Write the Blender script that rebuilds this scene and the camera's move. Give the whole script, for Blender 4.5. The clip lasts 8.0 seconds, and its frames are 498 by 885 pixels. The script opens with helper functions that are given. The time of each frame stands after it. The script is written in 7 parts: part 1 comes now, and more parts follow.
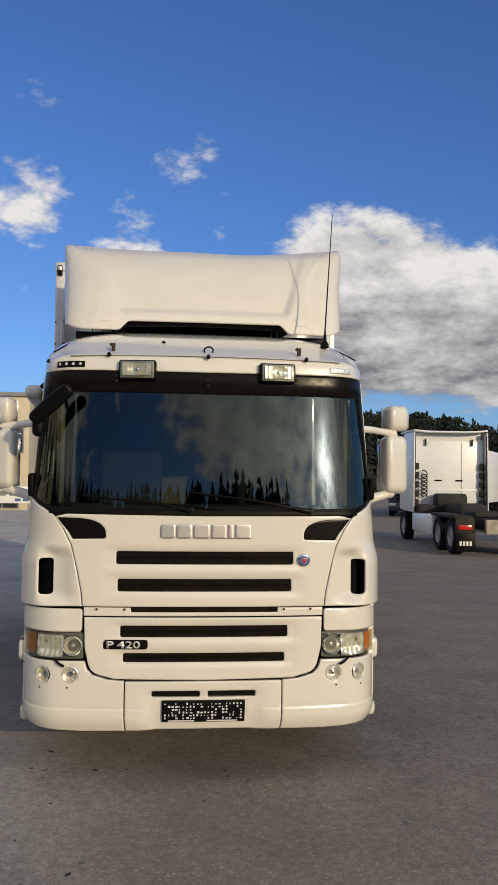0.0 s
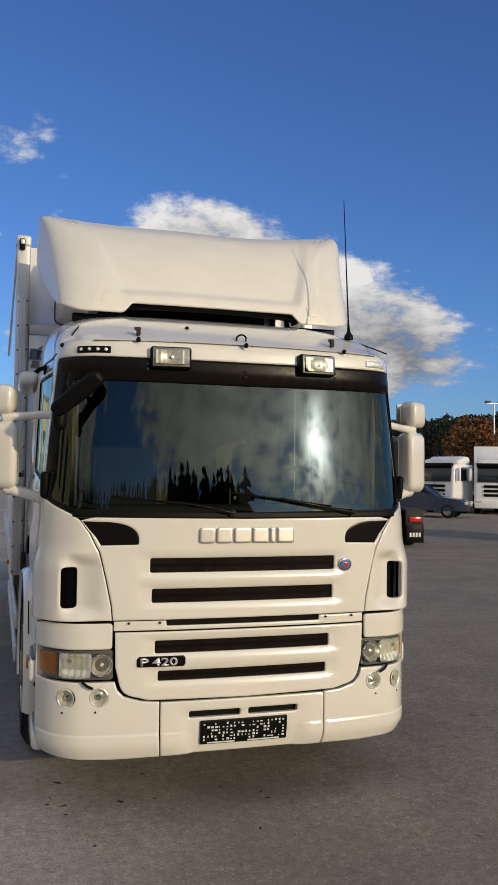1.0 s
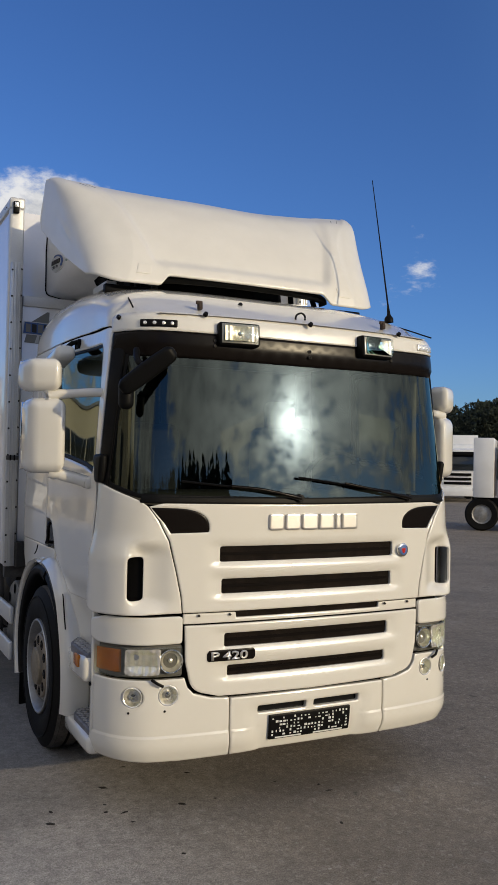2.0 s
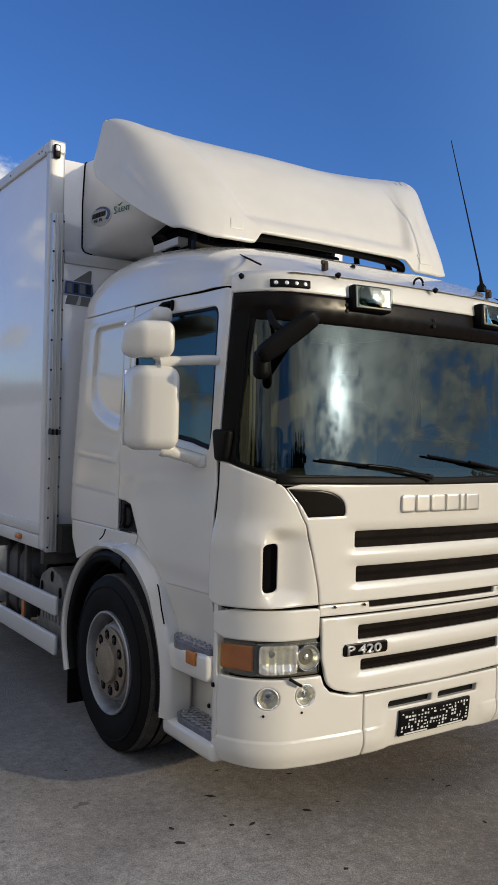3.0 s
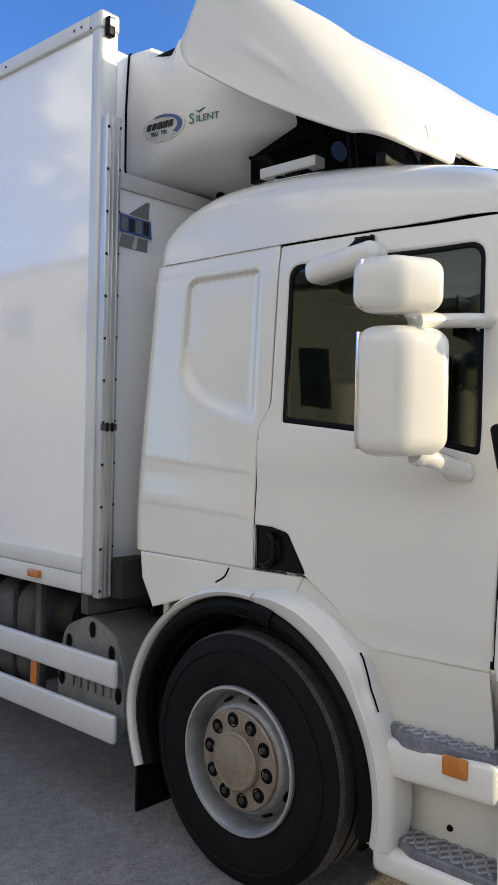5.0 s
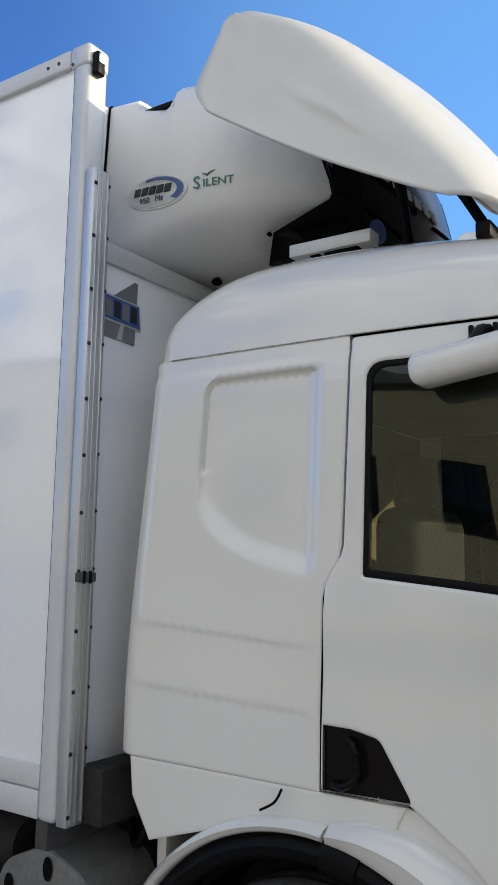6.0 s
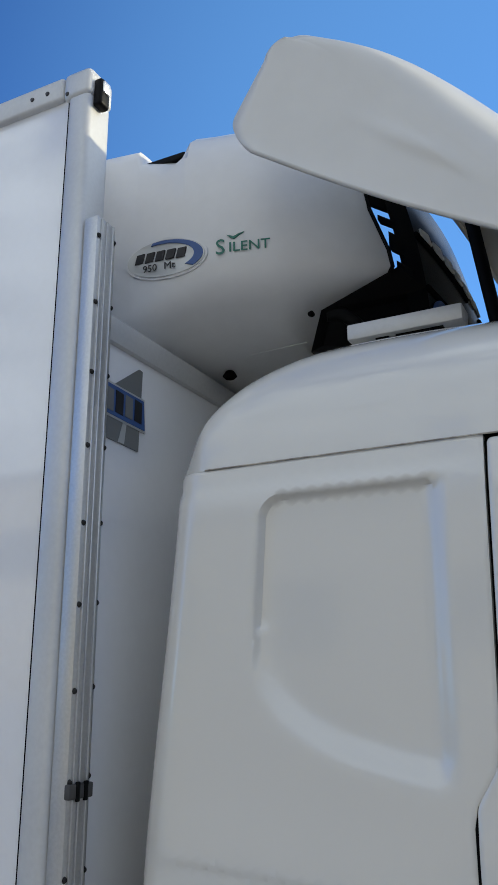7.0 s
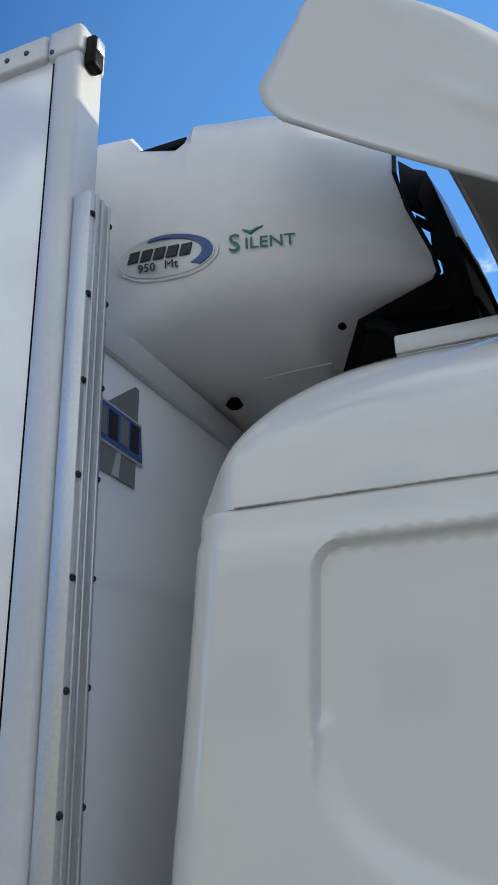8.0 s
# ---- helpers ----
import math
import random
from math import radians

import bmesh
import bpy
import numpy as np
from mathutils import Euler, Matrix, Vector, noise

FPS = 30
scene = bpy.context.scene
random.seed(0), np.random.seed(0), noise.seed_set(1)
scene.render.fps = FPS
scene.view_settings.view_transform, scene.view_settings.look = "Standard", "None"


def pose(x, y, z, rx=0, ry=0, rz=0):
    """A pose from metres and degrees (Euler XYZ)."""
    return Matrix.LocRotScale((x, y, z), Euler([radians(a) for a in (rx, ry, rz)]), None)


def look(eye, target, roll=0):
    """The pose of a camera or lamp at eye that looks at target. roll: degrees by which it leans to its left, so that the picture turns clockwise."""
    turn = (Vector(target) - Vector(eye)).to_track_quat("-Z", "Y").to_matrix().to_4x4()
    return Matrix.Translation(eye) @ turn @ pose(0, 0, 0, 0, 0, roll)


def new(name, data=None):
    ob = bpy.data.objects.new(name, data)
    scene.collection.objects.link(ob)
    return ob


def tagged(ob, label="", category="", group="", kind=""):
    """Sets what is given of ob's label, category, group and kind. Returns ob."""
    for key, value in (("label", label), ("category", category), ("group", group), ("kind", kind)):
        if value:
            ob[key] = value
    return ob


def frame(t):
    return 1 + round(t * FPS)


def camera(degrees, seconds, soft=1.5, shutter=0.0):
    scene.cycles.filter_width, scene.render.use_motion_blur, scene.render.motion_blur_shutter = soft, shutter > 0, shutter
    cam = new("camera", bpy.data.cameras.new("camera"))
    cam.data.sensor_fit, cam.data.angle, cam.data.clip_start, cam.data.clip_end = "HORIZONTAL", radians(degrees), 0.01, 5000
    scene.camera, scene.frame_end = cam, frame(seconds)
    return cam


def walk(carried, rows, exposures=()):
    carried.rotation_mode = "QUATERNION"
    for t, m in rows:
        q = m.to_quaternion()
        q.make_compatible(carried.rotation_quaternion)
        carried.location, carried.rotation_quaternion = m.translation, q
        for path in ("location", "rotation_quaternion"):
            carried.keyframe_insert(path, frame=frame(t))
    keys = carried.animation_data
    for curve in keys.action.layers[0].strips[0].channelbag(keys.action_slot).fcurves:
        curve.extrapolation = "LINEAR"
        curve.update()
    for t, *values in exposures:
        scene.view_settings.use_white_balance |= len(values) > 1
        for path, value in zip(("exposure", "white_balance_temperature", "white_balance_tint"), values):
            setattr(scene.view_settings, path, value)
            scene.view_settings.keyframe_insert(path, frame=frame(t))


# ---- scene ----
cam = camera(33.3, 8.0, soft=1.0)
METRES, EYE, TILT, LEAN, TURN = 9.0, 1.885, 0.0, 0.0, -5.7
START_X, START_Y = -0.272, -5.459
ROWS = [
    (0.0, 0.0, 0.0, 0.0, -0.03, 2.7, -0.74),
    (0.5, -0.0666, 0.0305, 0.0022, -5.38, 2.52, -0.72),
    (1.0, -0.137, 0.0576, 0.0042, -11.08, 2.2, -0.76),
    (2.5, -0.3168, 0.1628, -0.0004, -24.67, 0.68, -1.24),
    (3.0, -0.37, 0.2203, -0.0005, -28.27, -0.27, -1.3),
    (3.5, -0.4065, 0.2762, -0.0006, -31.43, -1.33, -1.23),
    (4.0, -0.4271, 0.3418, -0.0005, -34.67, -2.02, -1.23),
    (4.5, -0.443, 0.4016, -0.0003, -37.94, -2.01, -1.27),
    (5.0, -0.4414, 0.4687, -0.0022, -41.67, -0.43, -1.24),
    (6.5, -0.3927, 0.6494, 0.0199, -54.25, 12.52, -0.46),
    (7.0, -0.3715, 0.6918, 0.027, -57.24, 16.37, 0.18),
    (7.5, -0.3465, 0.7248, 0.0326, -59.96, 19.42, 0.87),
    (8.0, -0.3363, 0.7423, 0.0348, -61.54, 21.03, 1.21),
]
walk(cam, [(t, pose(START_X, START_Y, EYE, TILT, LEAN, TURN) @ pose(METRES * x, METRES * y, METRES * z, 90 + pitch, roll, yaw)) for t, x, y, z, yaw, pitch, roll in ROWS],
     exposures=[(0.0, -0.40, 6650, 10), (2.5, -0.40, 6200, 10), (3.5, -0.10, 6050, 9), (4.0, 0.03, 6050, 8), (4.5, 0.29, 6250, 8), (5.0, 0.55, 6380, 7), (6.5, 0.36, 6000, 5), (7.0, 0.21, 5800, 4), (8.0, 0.27, 5740, 3)])

# ---- world, sun ----
SUN_AZ, SUN_EL = (0.487, -0.873), radians(14.2)
sun_dir = Vector((SUN_AZ[0] * math.cos(SUN_EL), SUN_AZ[1] * math.cos(SUN_EL), math.sin(SUN_EL))).normalized()
sun = new("sun", bpy.data.lights.new("sun", "SUN"))
sun.data.energy, sun.data.angle, sun.data.color = 3.1, radians(0.6), (1.0, 0.80, 0.49)
sun.matrix_world = look((0, 0, 30), Vector((0, 0, 30)) - sun_dir)
tagged(sun, "low warm afternoon sun", "sun", kind="structure")


def make_world():
    w = bpy.data.worlds.new("sky")
    scene.world = w
    w.use_nodes = True
    nt = w.node_tree
    nt.nodes.clear()
    N, L = nt.nodes.new, nt.links.new

    def math_node(op, a, b=None, c=None, clamp=False):
        n = N("ShaderNodeMath")
        n.operation, n.use_clamp = op, clamp
        for i, v in enumerate((a, b, c)):
            if v is None:
                continue
            if isinstance(v, (int, float)):
                n.inputs[i].default_value = v
            else:
                L(v, n.inputs[i])
        return n.outputs[0]

    out, bg, sky = N("ShaderNodeOutputWorld"), N("ShaderNodeBackground"), N("ShaderNodeTexSky")
    sky.sky_type, sky.sun_disc, sky.sun_elevation = "NISHITA", False, SUN_EL
    sky.sun_rotation = math.atan2(SUN_AZ[0], SUN_AZ[1])
    sky.air_density, sky.dust_density, sky.ozone_density, sky.altitude = 1.0, 0.5, 3.0, 50
    tc = N("ShaderNodeTexCoord")
    d = tc.outputs["Generated"]
    sep = N("ShaderNodeSeparateXYZ")
    L(d, sep.inputs[0])
    # flattened direction, so that the clouds lie in layers
    el = math_node("MAXIMUM", sep.outputs[2], 0.0)
    k = math_node("DIVIDE", 1.0, math_node("ADD", el, 0.35))
    flat = N("ShaderNodeVectorMath")
    flat.operation = "SCALE"
    L(d, flat.inputs[0])
    L(k, flat.inputs[3])
    big, fine = N("ShaderNodeTexNoise"), N("ShaderNodeTexNoise")
    big.inputs["Scale"].default_value, big.inputs["Detail"].default_value, big.inputs["Roughness"].default_value = 2.4, 3, 0.5
    fine.inputs["Scale"].default_value, fine.inputs["Detail"].default_value, fine.inputs["Roughness"].default_value = 9.0, 9, 0.62
    L(flat.outputs[0], big.inputs["Vector"])
    L(flat.outputs[0], fine.inputs["Vector"])
    # cloud banks: azimuth to the right of +y, elevation, reach, weight
    # high western and overhead banks are unseen, added to brighten the truck's shaded side
    banks = [(8, 8.5, 9.5, 1.0), (13.5, 10, 11.0, 1.25), (18.5, 8.5, 10.0, 1.2), (25.5, 6.5, 9.0, 1.0), (33, 5, 6, 0.6), (1.0, 21, 3.2, 0.40), (3.5, 18.6, 2.6, 0.34), (-9.5, 18.4, 4.4, 0.62), (-3.0, 16.2, 3.6, 0.40),
             (-20, 2.5, 9, 1.0), (-34, 2.5, 9, 1.1), (-48, 3, 9, 1.0), (-38, 15, 9, 0.5), (-66, 14, 18, 1.0), (-70, 36, 28, 1.1), (-100, 24, 30, 1.2), (-140, 26, 28, 1.1), (-45, 48, 20, 0.6), (-95, 70, 30, 0.8),
             (150, 30, 28, 1.12), (128, 27, 26, 1.1), (168, 27, 22, 1.05), (104, 24, 24, 0.9), (194, 26, 13, 0.5), (148, 15, 13, 0.8), (160, 64, 26, 0.7), (70, 5, 8, 0.5)]
    total = None
    for az, elev, reach, weight in banks:
        a, e = radians(az), radians(elev)
        c = (math.sin(a) * math.cos(e), math.cos(a) * math.cos(e), math.sin(e))
        dot = N("ShaderNodeVectorMath")
        dot.operation = "DOT_PRODUCT"
        L(d, dot.inputs[0])
        dot.inputs[1].default_value = c
        mr = N("ShaderNodeMapRange")
        mr.interpolation_type = "SMOOTHSTEP"
        L(dot.outputs["Value"], mr.inputs[0])
        mr.inputs[1].default_value, mr.inputs[2].default_value = math.cos(radians(reach)), 1.0
        mr.inputs[3].default_value, mr.inputs[4].default_value = 0.0, weight
        total = mr.outputs[0] if total is None else math_node("MAXIMUM", total, mr.outputs[0])
    mixn = math_node("ADD", math_node("MULTIPLY", big.outputs[0], 0.75), math_node("MULTIPLY_ADD", fine.outputs[0], 1.0, -0.275))
    strip = N("ShaderNodeMapRange")
    strip.interpolation_type = "SMOOTHSTEP"
    L(el, strip.inputs[0])
    strip.inputs[1].default_value, strip.inputs[2].default_value, strip.inputs[3].default_value, strip.inputs[4].default_value = 0.075, 0.145, -0.42, 0.0
    dens = math_node("ADD", math_node("ADD", math_node("MULTIPLY", total, 0.55), mixn), strip.outputs[0])
    mask = N("ShaderNodeMapRange")
    mask.interpolation_type = "SMOOTHSTEP"
    L(dens, mask.inputs[0])
    mask.inputs[1].default_value, mask.inputs[2].default_value = 0.80, 1.04
    shade = N("ShaderNodeMapRange")
    # grey bases, white tops, with billows between
    billow = math_node("ADD", math_node("MULTIPLY", fine.outputs[0], 3.6), math_node("MULTIPLY", big.outputs[0], 1.4))
    L(math_node("SUBTRACT", math_node("ADD", math_node("MINIMUM", math_node("MULTIPLY", el, 5.2), 1.3), billow), math_node("MULTIPLY", dens, 0.45)), shade.inputs[0])
    shade.inputs[1].default_value, shade.inputs[2].default_value = 2.3, 3.7
    ramp = N("ShaderNodeMix")
    ramp.data_type = "RGBA"
    L(shade.outputs[0], ramp.inputs[0])
    ramp.inputs[6].default_value, ramp.inputs[7].default_value = (2.1, 2.2, 2.45, 1), (8.8, 8.7, 8.6, 1)
    # clouds and haze brighten round the sun
    near = N("ShaderNodeVectorMath")
    near.operation = "DOT_PRODUCT"
    L(d, near.inputs[0])
    near.inputs[1].default_value = tuple(sun_dir)
    facing = math_node("MAXIMUM", near.outputs["Value"], 0.0)
    halo = math_node("ADD", math_node("MULTIPLY", math_node("POWER", facing, 1400.0), 34.0), math_node("MULTIPLY", math_node("POWER", facing, 240.0), 5.0))
    gain = math_node("ADD", math_node("ADD", halo, math_node("MULTIPLY", math_node("POWER", facing, 22.0), 2.4)), 1.0)
    deep = N("ShaderNodeMix")
    deep.data_type, deep.blend_type = "RGBA", "MULTIPLY"
    deep.inputs[0].default_value = 1.0
    L(sky.outputs[0], deep.inputs[6])
    deep.inputs[7].default_value = (0.67, 0.95, 1.48, 1)
    mix = N("ShaderNodeMix")
    mix.data_type = "RGBA"
    L(mask.outputs[0], mix.inputs[0])
    # thin veil of haze high in the east
    east = N("ShaderNodeVectorMath")
    east.operation = "DOT_PRODUCT"
    L(d, east.inputs[0])
    east.inputs[1].default_value = (0.857, 0.0, 0.515)
    veil = N("ShaderNodeMapRange")
    veil.interpolation_type = "SMOOTHSTEP"
    L(east.outputs["Value"], veil.inputs[0])
    veil.inputs[1].default_value, veil.inputs[2].default_value = 0.70, 0.97
    haze = N("ShaderNodeMix")
    haze.data_type, haze.blend_type = "RGBA", "ADD"
    L(veil.outputs[0], haze.inputs[0])
    L(deep.outputs[2], haze.inputs[6])
    haze.inputs[7].default_value = (0.65, 1.3, 1.9, 1)
    L(haze.outputs[2], mix.inputs[6])
    lit = N("ShaderNodeVectorMath")
    lit.operation = "SCALE"
    L(ramp.outputs[2], lit.inputs[0])
    L(gain, lit.inputs[3])
    L(lit.outputs[0], mix.inputs[7])
    L(mix.outputs[2], bg.inputs[0])
    bg.inputs[1].default_value = 0.12
    L(bg.outputs[0], out.inputs[0])


make_world()


# ---- materials ----
def material(name, colour, rough=0.5, metal=0.0, grain=0.0, grain_scale=60.0, vary=0.06, vary_scale=2.5, bump=0.0, coat=0.0, emit=None, emit_power=0.0, ior=1.5, tint=None, rough_vary=0.08):
    """A principled surface with a broad stain and a fine grain in colour, gloss and relief."""
    m = bpy.data.materials.new(name)
    m.use_nodes = True
    nt = m.node_tree
    N, L = nt.nodes.new, nt.links.new
    b = nt.nodes["Principled BSDF"]
    tc = N("ShaderNodeTexCoord")
    n1, n2 = N("ShaderNodeTexNoise"), N("ShaderNodeTexNoise")
    n1.inputs["Scale"].default_value, n1.inputs["Detail"].default_value = vary_scale, 6
    n2.inputs["Scale"].default_value, n2.inputs["Detail"].default_value = grain_scale, 4
    L(tc.outputs["Object"], n1.inputs["Vector"])
    L(tc.outputs["Object"], n2.inputs["Vector"])
    mr = N("ShaderNodeMapRange")
    L(n1.outputs[0], mr.inputs[0])
    mr.inputs[1].default_value, mr.inputs[2].default_value = 0.3, 0.7
    mr.inputs[3].default_value, mr.inputs[4].default_value = 0.0, 1.0
    mix = N("ShaderNodeMix")
    mix.data_type = "RGBA"
    L(mr.outputs[0], mix.inputs[0])
    c2 = tint or tuple(c * (1 - 2.0 * vary) for c in colour)
    mix.inputs[6].default_value, mix.inputs[7].default_value = (*colour, 1), (*c2, 1)
    mul = N("ShaderNodeMix")
    mul.data_type, mul.blend_type = "RGBA", "MULTIPLY"
    mul.inputs[0].default_value = 1.0
    L(mix.outputs[2], mul.inputs[6])
    g = N("ShaderNodeMapRange")
    L(n2.outputs[0], g.inputs[0])
    g.inputs[1].default_value, g.inputs[2].default_value = 0.3, 0.7
    g.inputs[3].default_value, g.inputs[4].default_value = 1 - grain, 1 + grain
    L(g.outputs[0], mul.inputs[7])
    L(mul.outputs[2], b.inputs["Base Color"])
    r = N("ShaderNodeMapRange")
    L(n1.outputs[0], r.inputs[0])
    r.inputs[1].default_value, r.inputs[2].default_value = 0.3, 0.7
    r.inputs[3].default_value, r.inputs[4].default_value = max(0.0, rough * (1 - rough_vary)), min(1.0, rough * (1 + rough_vary) + 0.01)
    L(r.outputs[0], b.inputs["Roughness"])
    b.inputs["Metallic"].default_value, b.inputs["IOR"].default_value = metal, ior
    b.inputs["Coat Weight"].default_value, b.inputs["Coat Roughness"].default_value = coat, 0.06
    if bump:
        bp = N("ShaderNodeBump")
        bp.inputs["Strength"].default_value, bp.inputs["Distance"].default_value = 1.0, bump
        L(n2.outputs[0], bp.inputs["Height"])
        L(bp.outputs[0], b.inputs["Normal"])
    if emit:
        b.inputs["Emission Color"].default_value, b.inputs["Emission Strength"].default_value = (*emit, 1), emit_power
    return m


def glass_material(name, tint, clear, rough=0.0):
    """A tinted pane: sees through, and mirrors by its index."""
    m = bpy.data.materials.new(name)
    m.use_nodes = True
    nt = m.node_tree
    nt.nodes.clear()
    N, L = nt.nodes.new, nt.links.new
    out, mix, tr, gl, fr = N("ShaderNodeOutputMaterial"), N("ShaderNodeMixShader"), N("ShaderNodeBsdfTransparent"), N("ShaderNodeBsdfGlossy"), N("ShaderNodeFresnel")
    tr.inputs[0].default_value = (*(c * clear for c in tint), 1)
    gl.inputs["Roughness"].default_value = rough
    gl.inputs["Color"].default_value = (0.88, 1.0, 0.90, 1)
    fr.inputs[0].default_value = 1.55
    k = N("ShaderNodeMath")
    k.operation = "MULTIPLY_ADD"
    k.inputs[1].default_value, k.inputs[2].default_value = 1.0, 0.005
    L(fr.outputs[0], k.inputs[0])
    L(k.outputs[0], mix.inputs[0])
    L(tr.outputs[0], mix.inputs[1])
    L(gl.outputs[0], mix.inputs[2])
    L(mix.outputs[0], out.inputs[0])
    return m


PAINT = material("white_paint", (0.745, 0.722, 0.660), 0.22, coat=1.0, vary=0.02, grain=0.012, grain_scale=5, bump=0.0)
SPOILER = material("spoiler_gelcoat", (0.745, 0.722, 0.665), 0.36, coat=0.25, vary=0.025, vary_scale=4, grain=0.015, grain_scale=9)
BOX_SKIN = material("box_skin", (0.88, 0.88, 0.89), 0.09, ior=1.75, coat=1.0, vary=0.02, vary_scale=1.2, grain=0.01, grain_scale=30, bump=0.0)
ALU = material("aluminium", (0.62, 0.62, 0.61), 0.42, metal=0.85, vary=0.06, grain=0.05, grain_scale=120, bump=0.0004)
ALU_PAINT = material("painted_aluminium", (0.66, 0.66, 0.65), 0.4, metal=0.25, vary=0.05, grain=0.03, grain_scale=80)
BLACK = material("black_plastic", (0.005, 0.005, 0.0053), 0.45, vary=0.2, grain=0.1, grain_scale=200, bump=0.0002, ior=1.2)
GLOSS_BLACK = material("gloss_black_plastic", (0.008, 0.0062, 0.0055), 0.24, vary=0.15, grain=0.05, grain_scale=90, ior=1.2)
MESH_BLACK = material("grille_mesh", (0.013, 0.009, 0.007), 0.6, vary=0.3, vary_scale=14, grain=0.6, grain_scale=260, bump=0.001, ior=1.15)
RUBBER = material("tyre_rubber", (0.006, 0.006, 0.0065), 0.6, vary=0.25, vary_scale=5, grain=0.15, grain_scale=70, bump=0.001, tint=(0.010, 0.0095, 0.009), ior=1.2)
GAP = material("dark_gap", (0.005, 0.005, 0.005), 0.9, vary=0.1, grain=0.1, ior=1.2)
RIM = material("steel_rim", (0.33, 0.34, 0.35), 0.45, metal=0.4, vary=0.15, vary_scale=8, grain=0.08, grain_scale=60, tint=(0.22, 0.21, 0.20))
HUB = material("hub_steel", (0.31, 0.26, 0.20), 0.5, metal=0.45, vary=0.2, vary_scale=10, grain=0.12, grain_scale=60, tint=(0.19, 0.15, 0.11))
SILVER = material("satin_silver", (0.70, 0.68, 0.65), 0.36, metal=0.75, vary=0.04)
CHROME = material("chrome", (0.72, 0.71, 0.69), 0.14, metal=1.0, vary=0.03)
AMBER = material("amber_lens", (0.56, 0.175, 0.012), 0.16, vary=0.1, vary_scale=30, grain=0.12, grain_scale=160, coat=0.6, bump=0.001)
RED = material("red_lens", (0.5, 0.02, 0.015), 0.2, vary=0.1, coat=0.5)
REFLECTOR = material("lamp_reflector", (0.93, 0.915, 0.87), 0.26, metal=0.6, vary=0.08, vary_scale=22, grain=0.08, grain_scale=45, bump=0.002)
LAMP_BED = material("lamp_bed", (0.15, 0.148, 0.138), 0.4, vary=0.1, vary_scale=12, grain=0.05)
FACETS = material("lamp_facets", (0.95, 0.925, 0.87), 0.20, metal=0.68, vary=0.08, vary_scale=22, grain=0.06, grain_scale=45)
SPOT = material("spot_reflector", (0.66, 0.645, 0.60), 0.34, metal=0.4, vary=0.12, vary_scale=30, grain=0.06, grain_scale=50)
LENS = glass_material("lamp_lens", (0.97, 0.97, 0.96), 0.92, 0.01)
SCREEN = glass_material("windscreen_glass", (0.70, 0.86, 0.83), 0.28, 0.006)
SIDE_GLASS = glass_material("side_glass", (0.80, 0.84, 0.74), 0.62, 0.004)
TREAD_RIB = material("tread_rib_grey", (0.46, 0.46, 0.48), 0.55, metal=0.2, vary=0.2, vary_scale=12, grain=0.2, grain_scale=90)
TREAD = material("step_tread", (0.235, 0.235, 0.26), 0.6, metal=0.3, vary=0.2, vary_scale=12, grain=0.2, grain_scale=90, bump=0.001)
COVER = material("cast_cover", (0.25, 0.245, 0.23), 0.6, metal=0.2, vary=0.15, vary_scale=7, grain=0.12, grain_scale=40)
RIBBED = material("ribbed_glass", (0.24, 0.24, 0.23), 0.3, metal=0.2, vary=0.12, vary_scale=16, grain=0.06, grain_scale=40, bump=0.001, coat=0.8)
GREY_STEEL = material("dusty_steel", (0.095, 0.09, 0.085), 0.65, metal=0.3, vary=0.2, vary_scale=6, grain=0.12, grain_scale=40)
CHASSIS = material("chassis_black", (0.014, 0.0135, 0.013), 0.7, vary=0.25, vary_scale=4, grain=0.2, grain_scale=40, tint=(0.035, 0.033, 0.03), ior=1.35)
CURTAIN = material("beige_curtain", (0.38, 0.33, 0.25), 0.9, vary=0.1, grain=0.1)
LINING = material("beige_lining", (0.20, 0.17, 0.11), 0.85, vary=0.08, grain=0.05)
INTERIOR = material("cab_interior", (0.085, 0.085, 0.082), 0.8, vary=0.2, grain=0.1)
SEAT = material("seat_fabric", (0.05, 0.052, 0.058), 0.9, vary=0.2, grain=0.2)
UNIT = material("unit_shell", (0.78, 0.775, 0.765), 0.4, coat=0.2, vary=0.03, vary_scale=3, grain=0.015, grain_scale=20)
GREEN_INK = material("green_ink", (0.03, 0.17, 0.12), 0.5, vary=0.03)
BLACK_INK = material("black_ink", (0.02, 0.02, 0.022), 0.5, vary=0.03)
BLUE_INK = material("blue_ink", (0.06, 0.12, 0.32), 0.5, vary=0.05)
GREY_INK = material("grey_ink", (0.2, 0.205, 0.2), 0.5, vary=0.05)
SILVER_INK = material("silver_ink", (0.6, 0.61, 0.6), 0.35, metal=0.3, vary=0.05)
WHITE_INK = material("white_ink", (0.75, 0.75, 0.73), 0.5, vary=0.03)


# ---- building tools ----
def link(name, verts, faces, mat, parent=None, label="", smooth=True, sharp=40):
    me = bpy.data.meshes.new(name)
    me.from_pydata([tuple(v) for v in verts], [], faces)
    me.materials.append(mat)
    me.validate()
    if smooth:
        me.polygons.foreach_set("use_smooth", [True] * len(me.polygons))
        if sharp:
            me.set_sharp_from_angle(angle=radians(sharp))
    ob = new(name, me)
    if parent:
        ob.parent = parent
    if label:
        ob["label"] = label
    return ob


